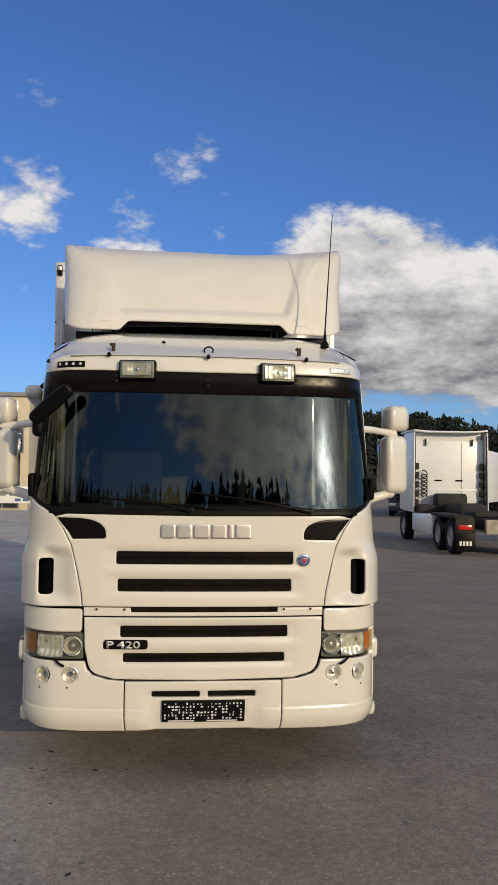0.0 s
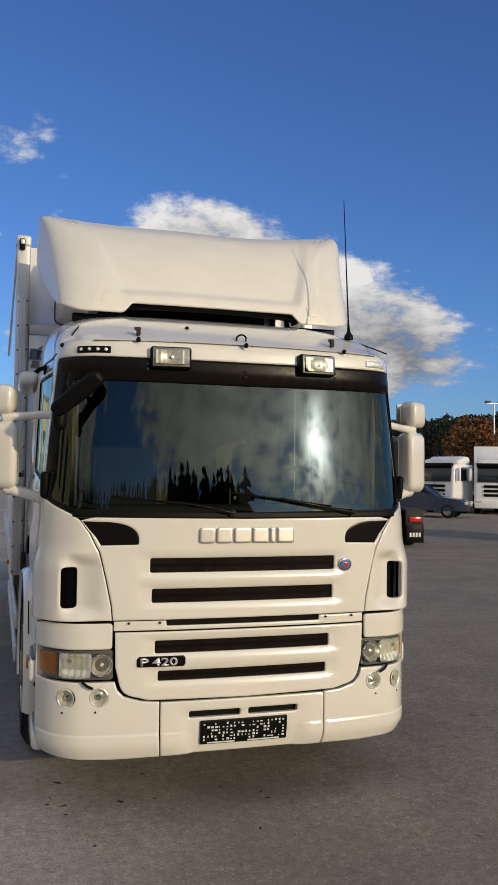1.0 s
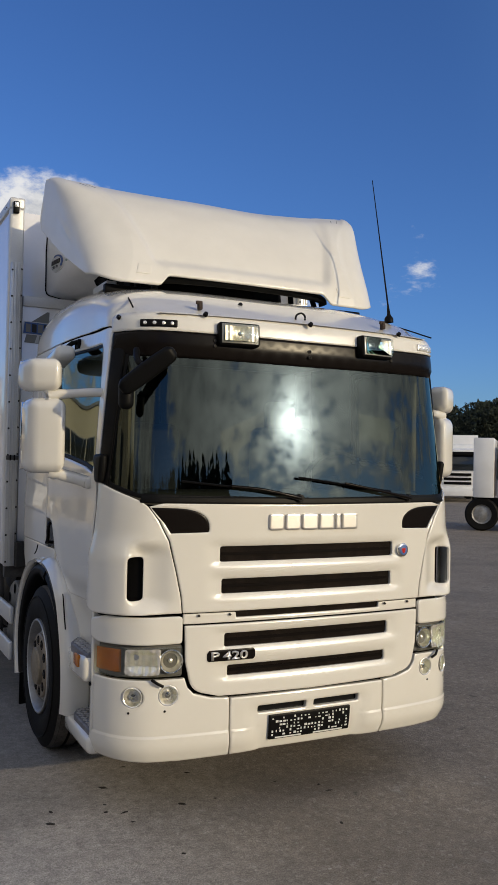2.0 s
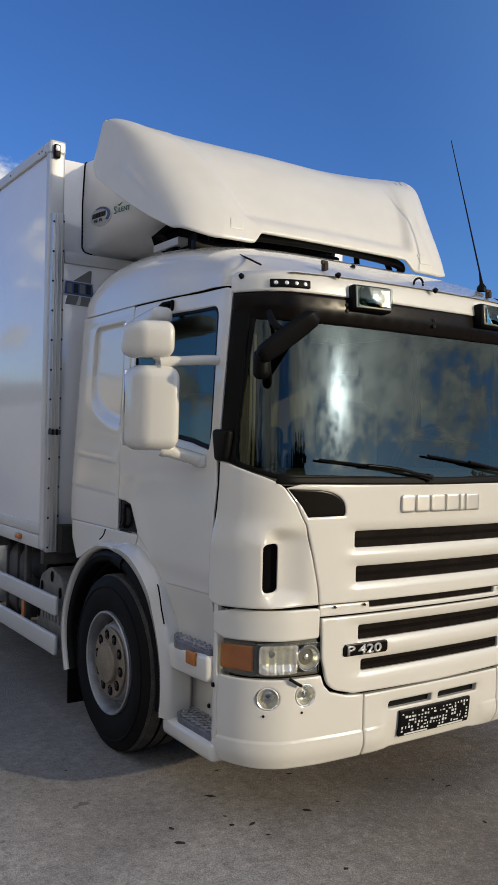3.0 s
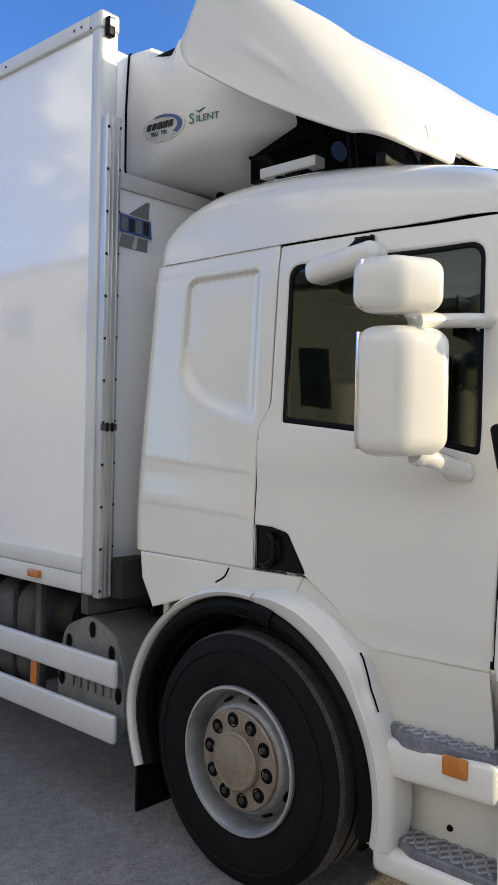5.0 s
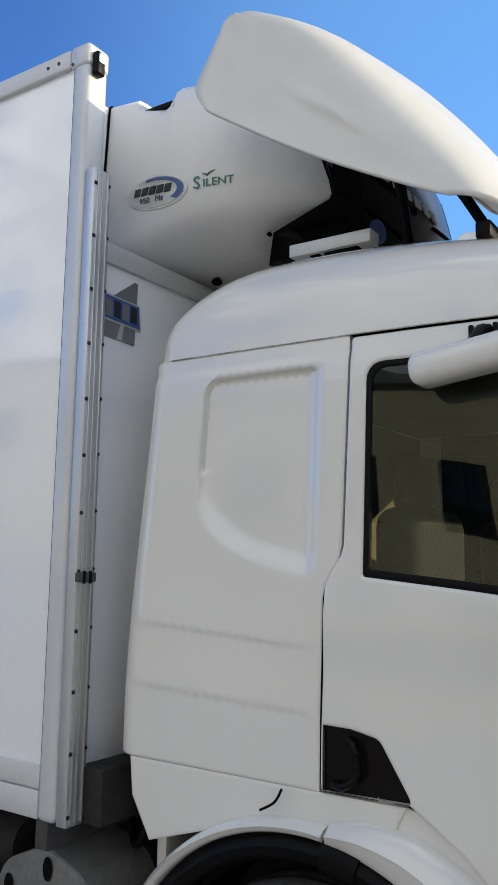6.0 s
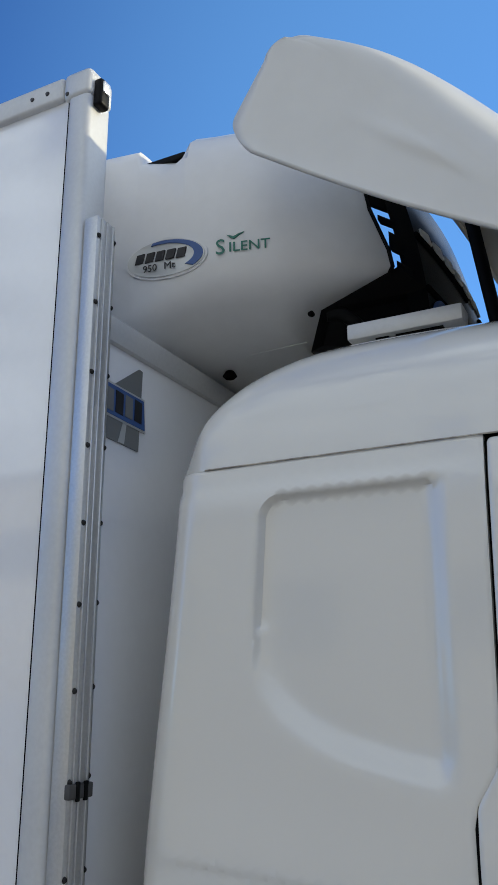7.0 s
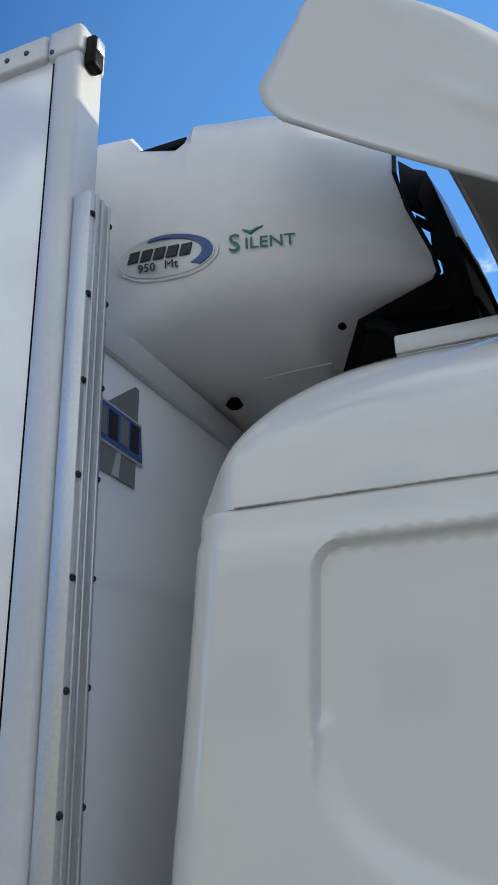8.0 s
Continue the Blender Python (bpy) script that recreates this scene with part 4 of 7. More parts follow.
tube("roof_loop", curve_path([(-0.02, 0.225, 2.755), (-0.02, 0.215, 2.79), (0.012, 0.21, 2.805), (0.036, 0.21, 2.79), (0.034, 0.205, 2.765)], 5), 0.006, BLACK, truck, 8, "small black wire loop")
for x, y, z in ((-0.66, 0.115, 2.722), (0.0, 0.075, 2.718), (0.67, 0.115, 2.722), (-1.09, 0.36, 2.70), (-0.30, 0.42, 2.86)):
    lathe("roof_plug", [(0, 0.008), (0.012, 0.008), (0.015, -0.01)], BLACK, roof, 12, Matrix.Translation((x, y, z)) @ Euler((radians(62), 0, radians(0 if x > -1 else -70))).to_matrix().to_4x4())
# aerial
ant = tube("aerial", [(0.868, 0.50, 2.90), (0.869, 0.505, 2.93), (0.875, 0.525, 3.0), (1.0, 0.915, 3.995)], [0.018, 0.012, 0.006, 0.0028], BLACK, truck, 8, "thin black whip aerial")
lathe("aerial_foot", [(0, 0.03), (0.012, 0.03), (0.03, 0.008), (0.032, -0.02)], BLACK, ant, 16, Matrix.Translation((0.868, 0.50, 2.89)))


# ---- wheels, arches, steps ----
WY, WZ = 1.53, 0.492
GZ = -0.035


CAP = material("hub_cap_khaki", (0.30, 0.26, 0.19), 0.55, metal=0.35, vary=0.2, vary_scale=10, grain=0.12, grain_scale=60, tint=(0.22, 0.18, 0.13))
DUSTY_TREAD = material("dusty_tread", (0.085, 0.08, 0.074), 0.85, vary=0.25, vary_scale=9, grain=0.3, grain_scale=70, bump=0.001, tint=(0.045, 0.042, 0.04))
NUT = material("wheel_nut", (0.045, 0.04, 0.034), 0.5, metal=0.4, vary=0.2, vary_scale=20)


def wheel(name, at, s, parent, radius=0.533, dual=False):
    """A truck wheel; the local z axis points outwards."""
    m = Matrix.Translation(at) @ Matrix.Rotation(radians(90 * s), 4, "Y")
    tyre = lathe(name, [(0.300, -0.02), (0.315, 0.004), (0.36, 0.018), (0.43, 0.022), (0.475, 0.012), (radius - 0.012, -0.012), (radius, -0.035), (radius, -0.10), (radius - 0.012, -0.104), (radius - 0.012, -0.112), (radius, -0.116),
                        (radius, -0.18), (radius - 0.012, -0.184), (radius - 0.012, -0.192), (radius, -0.196), (radius, -0.27), (0.49, -0.30), (0.40, -0.32), (0.30, -0.30)], RUBBER, parent, 72, m, "black worn truck tyre", sharp=30)
    lathe("sidewall_ring", [(0.452, 0.019), (0.456, 0.0225), (0.464, 0.0215), (0.466, 0.0145)], RUBBER, tyre, 64, m)
    lathe("tread_dust", [(radius + 0.001, -0.036), (radius + 0.0015, -0.098)], DUSTY_TREAD, tyre, 72, m, "dusty grey worn tread")
    lathe("tread_dust", [(radius + 0.001, -0.118), (radius + 0.0015, -0.178)], DUSTY_TREAD, tyre, 72, m)
    lathe("tread_dust", [(radius + 0.0015, -0.198), (radius + 0.001, -0.268)], DUSTY_TREAD, tyre, 72, m)
    lathe("shoulder_wear", [(radius - 0.009, -0.013), (radius + 0.001, -0.034)], DUSTY_TREAD, tyre, 72, m)
    for o in (tyre, *tyre.children):
        for v in o.data.vertices:
            v.co.z = max(v.co.z, GZ + 0.001)
    lathe("rim", [(0.312, 0.0), (0.312, 0.016), (0.300, 0.018), (0.290, 0.006), (0.284, -0.020), (0.279, -0.045), (0.276, -0.085), (0.268, -0.094), (0.258, -0.085), (0.233, -0.028), (0.224, -0.017), (0.214, -0.014), (0.10, -0.014)], RIM, tyre, 64, m, "dusty grey steel rim")
    lathe("rim_edge", [(0.312, 0.012), (0.308, 0.021), (0.300, 0.021), (0.297, 0.012)], ALU, tyre, 64, m)
    lathe("hub", [(0.212, -0.020), (0.212, -0.002), (0.206, 0.004), (0.128, 0.006), (0.10, 0.006)], HUB, tyre, 48, m, "brown-grey hub cap")
    lathe("hub_cap", [(0.126, 0.005), (0.123, 0.026), (0.116, 0.033), (0.108, 0.031), (0.10, 0.033), (0.0, 0.036)], CAP, tyre, 40, m, "khaki grey hub cap")
    for k in range(10):
        a = 2 * math.pi * (k + 0.3) / 10
        b = a + math.pi / 10
        c = m @ Matrix.Translation((0.166 * math.cos(a), 0.166 * math.sin(a), 0.0045))
        lathe("bolt_hole", [(0.0, 0.001), (0.024, 0.001), (0.026, 0.003), (0.030, 0.003), (0.032, 0.0)], GAP, tyre, 20, c)
        lathe("wheel_nut", [(0.016, 0.0), (0.016, 0.007), (0.013, 0.010), (0.008, 0.012), (0, 0.012)], NUT, tyre, 6, c, sharp=25)
        c = m @ Matrix.Translation((0.2465 * math.cos(b), 0.2465 * math.sin(b), -0.058)) @ Matrix.Rotation(b, 4, "Z") @ Matrix.Rotation(radians(66), 4, "Y")
        lathe("hand_hole", [(0.0, 0.004), (0.021, 0.004), (0.023, -0.002)], GAP, tyre, 14, c @ Matrix.Diagonal((0.7, 1.35, 1, 1)))
    return tyre


def diamond_tread(parent, s, x0, x1, y0, y1, z):
    """A grey moulded tread with a crossed diagonal relief."""
    out = rpoly([(x0, y0, 0.01), (x1, y0, 0.012), (x1, y1 - 0.14, 0.1), (x1 - 0.075, y1, 0.05), (x0, y1, 0.02)], 0.02)
    k = len(out)
    rim = [(x0 + (x - x0) * 0.965, y0 + (y - y0) * 0.985) for x, y in out]
    vs = [Vector((s * x, y, z - 0.05)) for x, y in out] + [Vector((s * x, y, z - 0.006)) for x, y in out] + [Vector((s * x, y, z)) for x, y in rim]
    fs = [tuple(range(2 * k, 3 * k))] + [(j * k + i, j * k + (i + 1) % k, (j + 1) * k + (i + 1) % k, (j + 1) * k + i) for j in range(2) for i in range(k)]
    tread = link("tread", vs, fs, TREAD, parent, "grey tread with crossed diamond relief", sharp=35)
    w, d = x1 - x0, y1 - y0
    for slope in (-1, 1):
        for j in range(-3, 13):
            run = []
            for t in np.linspace(0, 1, 13):
                q = (x0 + 0.012 + (w - 0.03) * t, y0 + d * (j / 10) + slope * 0.62 * (w * t) + (0 if slope > 0 else 0.11))
                if inside(q, rim) and y0 + 0.012 < q[1] < y1 - 0.012:
                    run.append(q)
            if len(run) > 2:
                (ax, ay), (bx, by) = run[0], run[-1]
                t = Vector((bx - ax, by - ay, 0)).normalized() * 0.5
                e = Vector((-t.y, t.x, 0)) * 0.007
                a, b, up = Vector((ax, ay, z - 0.001)), Vector((bx, by, z - 0.001)), Vector((0, 0, 0.007))
                base = [a - e * 1.6, b - e * 1.6, b + e * 1.6, a + e * 1.6, a - e + up, b - e + up, b + e + up, a + e + up]
                link("tread_rib", [Vector((s * v.x, v.y, v.z)) for v in base], [(4, 5, 6, 7), (0, 1, 5, 4), (1, 2, 6, 5), (2, 3, 7, 6), (3, 0, 4, 7)], TREAD_RIB, tread, smooth=False)


for s in (-1, 1):
    wheel("front_wheel", (s * 1.225, WY, WZ), s, truck)
    # arch: white wing ring, black lip, dark housing
    def ring(name, r0, r1, x0, x1, mat, a0=-22, a1=194, bow=0.02, label="", flare=False):
        verts, faces = [], []
        prof = [(r0, x0), (r0, x1 - 0.02), (r0 + 0.008, x1 - 0.005), (r0 + 0.02, x1), ((r0 + r1) / 2, x1 + bow * 0.3), (r1 - 0.02, x1 - 0.004), (r1 - 0.006, x1 - 0.02), (r1, x1 - 0.05), (r1, x0)]
        n = 48
        for i in range(n + 1):
            a = radians(a0 + (a1 - a0) * i / n)
            stretch = 1.0 - 0.09 * smooth(0.25, -0.45, math.sin(a)) * (math.cos(a) > 0)
            reach = float(np.interp(a0 + (a1 - a0) * i / n, (97, 105, 115, 128, 138, 146, 156, 190), (0.745, 0.785, 0.82, 0.835, 0.838, 0.80, 0.785, 0.765))) if flare else r1
            for r, xx in prof:
                r = r0 + (r - r0) * (reach - r0) / (r1 - r0)
                verts.append(Vector((s * xx, WY + r * stretch * math.cos(a), WZ - 0.0 + r * math.sin(a))))
        k = len(prof)
        for i in range(n):
            for j in range(k):
                j2 = (j + 1) % k
                faces.append((i * k + j, i * k + j2, (i + 1) * k + j2, (i + 1) * k + j) if s > 0 else (i * k + j, (i + 1) * k + j, (i + 1) * k + j2, i * k + j2))
        faces.append(tuple(range(k)))
        faces.append(tuple(range(n * k, n * k + k)))
        return link(name, verts, faces, mat, truck, label, sharp=40)
    ring("wing_rear", 0.690, 0.730, 1.10, 1.262, PAINT, -16, 96, label="white wheel arch, rear half")
    ring("wing_front", 0.685, 0.735, 1.10, 1.255, PAINT, 97, 190, label="white wheel arch, front half", flare=True)
    gap = [(137 + 15 * t, float(np.interp(137 + 15 * t, (137, 138, 146, 156, 160), (0.842, 0.842, 0.804, 0.788, 0.786)))) for t in np.linspace(0, 1, 12)]
    tube("wing_gap", [(s * 1.232, WY + r * math.cos(radians(a)), WZ + r * math.sin(radians(a))) for a, r in gap], 0.004, GAP, truck, 6)
    tube("wing_gap", curve_path([(s * 1.243, 1.592, 1.302), (s * 1.246, 1.615, 1.262), (s * 1.248, 1.664, 1.232)], 5), 0.004, GAP, truck, 6)
    ring("arch_lip", 0.612, 0.694, 1.02, 1.242, BLACK, -16, 190, label="black rubber arch lip")
    ring("arch_liner", 0.600, 0.615, 0.80, 1.15, GAP, -30, 200)
    ring("lip_strap", 0.606, 0.705, 1.03, 1.250, BLACK, 96, 106, label="black strap over the arch lip")
    # steps
    bm = bmesh.new()
    rbox(bm, (s * 1.02, 0.36, 0.655), (s * 1.245, 0.865, 0.800), 0.03, 3)
    for v in bm.verts:
        if v.co.y > 0.6:
            v.co.x -= s * 0.03 * smooth(0.6, 0.865, v.co.y)
            v.co.z -= 0.03 * smooth(0.55, 0.865, v.co.y)
    step = part("upper_step", bm, PAINT, truck, "white step box with grey ribbed tread")
    diamond_tread(step, s, 1.02, 1.226, 0.372, 0.862, 0.812)
    box("side_marker", (s * 1.235, 0.462, 0.722), (s * 1.254, 0.556, 0.792), AMBER, step, 0.008, "amber side marker lamp")
    bm = bmesh.new()
    rbox(bm, (s * 1.0, 0.33, 0.262), (s * 1.222, 0.862, 0.370), 0.035, 3)
    lowstep = part("lower_step", bm, PAINT, truck, "white lower step with grey tread")
    diamond_tread(lowstep, s, 1.0, 1.205, 0.365, 0.845, 0.398)
    box("step_back", (s * 1.03, 0.34, 0.30), (s * 1.06, 0.90, 1.12), PAINT, truck, 0.01)
    bm = bmesh.new()
    rbox(bm, (s * 1.06, 0.80, 0.36), (s * 1.225, 0.885, 0.68), 0.012)
    part("step_side", bm, PAINT, truck)
    # sloped panel between door and upper step
    bm = bmesh.new()
    vs = [bm.verts.new(v) for v in ((s * 1.19, 0.37, 1.10), (s * 1.19, 0.90, 1.085), (s * 1.10, 0.90, 0.79), (s * 1.07, 0.37, 0.80))]
    bm.faces.new(vs)
    bmesh.ops.solidify(bm, geom=list(bm.faces), thickness=0.02)
    part("sill_panel", bm, PAINT, truck)
    box("front_cheek", (s * 1.10, 0.33, 0.38), (s * 1.205, 0.372, 1.06), PAINT, truck, 0.012)
    for y, z in ((0.352, 0.655), (0.62, 0.452), (0.42, 0.44)):
        lathe("step_bolt", [(0, 0.008), (0.01, 0.008), (0.013, 0)], BLACK, truck, 10, Matrix.Translation((s * (1.206 if y < 0.36 else 1.062), y, z)) @ Matrix.Rotation(radians(90 * s), 4, "Y"))
    # mud flap behind the wheel
    bm = bmesh.new()
    rbox(bm, (s * 0.86, 2.185, 0.055), (s * 1.225, 2.205, 0.60), 0.006)
    part("mud_flap", bm, BLACK, truck, "black rubber mud flap")

# ---- mirrors ----
def soft_block(bm, centre, half, bevel, taper=None):
    vs = rbox(bm, [c - h for c, h in zip(centre, half)], [c + h for c, h in zip(centre, half)], bevel, 5)
    if taper:
        for v in vs:
            v.co = taper(v.co, Vector(centre), half)
    return vs


for s in (-1, 1):
    def tap(co, c, h, s=s):
        t = (co.z - c.z) / h[2]
        f = (co.y - c.y) / h[1]
        k = 1 - (0.16 if h[2] > 0.15 else 0.30) * smooth(0.5, -1.0, f)
        return Vector((c.x + (co.x - c.x) * k * (1 - 0.03 * t * t), co.y + 0.05 * (co.x - c.x) / h[0] * s, c.z + (co.z - c.z) * (1 - 0.05 * smooth(0.0, -1.0, f))))
    bm = bmesh.new()
    soft_block(bm, (s * 1.432, 0.63, 2.025), (0.112, 0.10, 0.218), 0.06, tap)
    mir = part("door_mirror", bm, PAINT, truck, "white door mirror housing", sharp=60)
    bm = bmesh.new()
    soft_block(bm, (s * 1.452, 0.635, 2.372), (0.116, 0.092, 0.095), 0.055, tap)
    part("wide_mirror", bm, PAINT, mir, "white wide-angle mirror housing", sharp=60)
    for z0, z1, x0, x1 in ((1.83, 2.22, 1.325, 1.545), (2.295, 2.455, 1.35, 1.56)):
        box("mirror_glass", (s * x0, 0.733 if z1 < 2.25 else 0.715, z0), (s * x1, 0.745 if z1 < 2.25 else 0.727, z1), CHROME, mir, 0.004, "mirror glass")
    tube("mirror_neck", [(s * 1.41, 0.60, 2.22), (s * 1.40, 0.60, 2.27), (s * 1.42, 0.61, 2.31)], [0.05, 0.038, 0.045], PAINT, mir, 14)
    tube("upper_arm", curve_path([(s * 1.42, 0.59, 2.255), (s * 1.30, 0.55, 2.268), (s * 1.21, 0.49, 2.275), (s * 1.13, 0.47, 2.278)], 5), [0.03] * 4 + [0.026] * 12, PAINT, mir, 14)
    tube("lower_arm", curve_path([(s * 1.39, 0.60, 1.825), (s * 1.33, 0.57, 1.80), (s * 1.265, 0.555, 1.783), (s * 1.21, 0.53, 1.765)], 5), [0.045] * 3 + [0.034] * 13, PAINT, mir, 14)
    bm = bmesh.new()
    rbox(bm, (s * 1.17, 0.49, 1.725), (s * 1.225, 0.60, 1.795), 0.025, 3)
    part("arm_foot", bm, PAINT, mir)
    bm = bmesh.new()
    rbox(bm, (s * 1.09, 0.415, 2.245), (s * 1.15, 0.53, 2.31), 0.02, 3)
    part("arm_foot", bm, PAINT, mir)
# kerb mirror over the near door, and its bracket
bm = bmesh.new()
soft_block(bm, (-1.265, 1.0, 2.515), (0.062, 0.165, 0.048), 0.038)
bmesh.ops.rotate(bm, cent=(-1.30, 1.04, 2.53), matrix=Matrix.Rotation(radians(-8), 3, "X"), verts=bm.verts)
kerb = part("kerb_mirror", bm, PAINT, truck, "white kerb mirror over the door", sharp=60)
tube("kerb_arm", [(-1.15, 0.98, 2.63), (-1.19, 0.99, 2.62), (-1.25, 1.0, 2.565)], 0.016, BLACK, kerb, 8)
for y in (0.95, 0.985, 1.02):
    box("kerb_bracket", (-1.165, y, 2.585), (-1.145, y + 0.014, 2.645), BLACK, kerb, 0.004)
# front mirror on its arm
bm = bmesh.new()
soft_block(bm, (0, 0, 0), (0.18, 0.036, 0.070), 0.034)
for v in bm.verts:
    v.co.z *= math.sqrt(1 - 0.72 * min(1.0, abs(v.co.x) / 0.18) ** 2.4)
    v.co.y *= 1 - 0.3 * (abs(v.co.x) / 0.18) ** 2
bmesh.ops.subdivide_edges(bm, edges=[e for e in bm.edges if abs(e.verts[0].co.x - e.verts[1].co.x) > 0.15], cuts=9)
for v in bm.verts:
    v.co.z *= math.sqrt(1 - 0.35 * min(1.0, abs(v.co.x) / 0.18) ** 2)
bmesh.ops.transform(bm, matrix=pose(-1.02, 0.045, 2.375, 20, -38, -22), verts=bm.verts)
fm = part("front_mirror", bm, BLACK, truck, "black front mirror hung on an arm", sharp=60)
tube("mirror_arm", curve_path([(-1.04, 0.18, 2.50), (-1.06, 0.10, 2.43), (-1.03, 0.05, 2.39)], 5), 0.018, BLACK, fm, 8)
bm = bmesh.new()
soft_block(bm, (-1.11, 0.13, 2.24), (0.04, 0.04, 0.075), 0.035)
part("mirror_shell", bm, BLACK, fm, "", sharp=60)

# ---- roof spoiler ----
SPV = np.linspace(0, 1, 60)
SPY = np.interp(SPV, (0, 0.12, 0.235, 0.36, 0.485, 0.64, 0.79, 0.89, 0.95, 1.0), (0.925, 0.965, 1.02, 1.095, 1.18, 1.30, 1.435, 1.55, 1.645, 1.76))
SPY = np.convolve(np.pad(SPY, 4, mode="reflect", reflect_type="odd"), np.ones(9) / 9, mode="valid")


def set_askew(p, v, k):
    """The spoiler's top edge is bowed forwards and sits a little askew on the roof."""
    return Vector((p.x, p.y - k * v * (0.10 + 0.10 * p.x), p.z - 0.028 * k * v * smooth(-0.2, 0.5, p.x)))


def spoiler(u, v):
    """u from -1 (near rear edge) over the front to 1; v from the lower edge to the top."""
    a, s = abs(u), (1 if u >= 0 else -1)
    zf, yf = 3.035 + 0.88 * v, np.interp(v, SPV, SPY)
    half = 1.075 + 0.10 * v + (0.03 if s > 0 else 0.0)
    r = 0.20 * (1 - 0.65 * v ** 3) + 0.50 * v * (1 - v)
    front_end, arc_end = 0.60, 0.74
    if a <= front_end:
        x = (half - r) * a / front_end
        scoop = smooth(0.035, -0.035, x - 0.60 - 0.27 * v) * smooth(0.15, 0.22, v) * (0.055 * (1 - 0.7 * v))
        y, z = yf + scoop, zf - 0.072 * v * (1 - (x / half) ** 2) * smooth(0.6, 1.0, v)
        y -= (0.03 + 0.04 * smooth(0.7, 1.0, v)) * (1 - (x / half) ** 2)
        return set_askew(Vector((s * x, y, z)), v, 1.0)
    rear = Vector((1.19, 2.070, 3.622)).lerp(Vector((1.185, 1.93, 3.86)), min(v * 1.33, 1.0))
    if v > 0.75:
        k = (v - 0.75) / 0.25
        rear = Vector((1.185, 1.93 - 0.066 * k ** 1.6, 3.86 + 0.055 * math.sin(k * math.pi / 2)))
    lift0 = 0.06
    end = Vector((half, yf + r, zf + lift0 * (1 - v)))
    if a <= arc_end:
        th = (a - front_end) / (arc_end - front_end) * math.pi / 2
        k = math.sin(th)
        return set_askew(Vector((s * (half - r + r * math.sin(th)), yf + r * (1 - math.cos(th)), zf + lift0 * (1 - v) * k * k)), v, 1.0)
    t = (a - arc_end) / (1 - arc_end)
    if s > 0:
        rear.x += 0.065
    nip = max(0.0, 1 - v / 0.26) ** 2.4
    rear += Vector((0.0, -0.095, -0.048)) * nip
    p = end.lerp(rear, t)
    sag = 0.026 * math.sin(math.pi * t) * (1 - v)
    ridge = 0.011 * math.exp(-((v - 0.40 - 0.25 * t) / 0.09) ** 2) * smooth(0.5, 0.05, t)
    p.z -= sag
    p.x += ridge
    return set_askew(Vector((s * p.x, p.y, p.z)), v, 1 - t)


def spoiler_band():
    verts, faces = [], []
    nu, nv = 160, 48
    us_ = [-1 + 2 * i / nu for i in range(nu + 1)]
    for j in range(nv + 1):
        for u in us_:
            v = j / nv
            x = abs(u)
            low = 0.085 * smooth(0.445, 0.405, x) if x < 0.46 else 0.0
            verts.append(spoiler(u, low + (1 - low) * v))
    K = nu + 1
    for j in range(nv):
        for i in range(nu):
            faces.append((j * K + i, j * K + i + 1, (j + 1) * K + i + 1, (j + 1) * K + i))
    # rolled top edge, turned back
    base = len(verts)
    for k, (dy, dz) in enumerate(((0.010, 0.005), (0.020, 0.001), (0.022, -0.02))):
        for i, u in enumerate(us_):
            p = verts[nv * K + i]
            f = 1.0 - smooth(0.50, 0.66, abs(u))
            verts.append(Vector((p.x * (1 - 0.01 * k), p.y + dy * f, p.z + dz * f)))
    prev = nv * K
    for k in range(3):
        cur = base + k * K
        for i in range(nu):
            if abs(us_[i]) < 0.585 and abs(us_[i + 1]) < 0.585:
                faces.append((prev + i, prev + i + 1, cur + i + 1, cur + i))
        prev = cur
    me = link("roof_spoiler", verts, faces, SPOILER, truck, "cream-white moulded roof spoiler", sharp=60)
    sol = me.modifiers.new("shell", "SOLIDIFY")
    sol.thickness, sol.offset = 0.014, -1
    return me


shell = spoiler_band()
# square access pads and small clips on the spoiler
for s in (-1, 1):
    panel("access_pad", spoiler, mirrored([(0.50, 0.075), (0.566, 0.075), (0.566, 0.155), (0.50, 0.155)], s), SPOILER, shell, off=0.005, thick=0.006, roll=0.002, step=0.03, flip=False)
    for a in (0.535, 0.565):
        panel("edge_clip", spoiler, mirrored([(a, 0.905), (a + 0.003, 0.905), (a + 0.003, 0.955), (a, 0.955)], s), GREY_INK, shell, off=0.0015, thick=0.004, roll=0, step=0.03)
# frame tubes under the spoiler
tube("spoiler_tube", curve_path([(-0.66, 1.02, 3.05), (-0.60, 1.02, 3.10), (0.0, 1.0, 3.115), (0.58, 1.02, 3.10), (0.66, 1.03, 3.05)], 6), 0.03, BLACK, truck, 12, "black support tube under the spoiler")
box("spoiler_board", (-0.36, 1.00, 3.10), (0.30, 1.03, 3.17), BLACK, truck, 0.01)
for s in (-1, 1):
    tube("spoiler_stay", [(s * 0.62, 1.05, 2.98), (s * 0.62, 1.22, 3.28), (s * 0.62, 1.40, 3.56)], 0.02, BLACK, truck, 8)
    tube("spoiler_stay", [(s * 0.62, 1.42, 2.99), (s * 0.62, 1.50, 3.58)], 0.022, BLACK, truck, 8)
    box("roof_beam", (s * 0.98, 1.02, 2.975), (s * 0.58, 1.07, 3.03), BLACK, truck, 0.008)
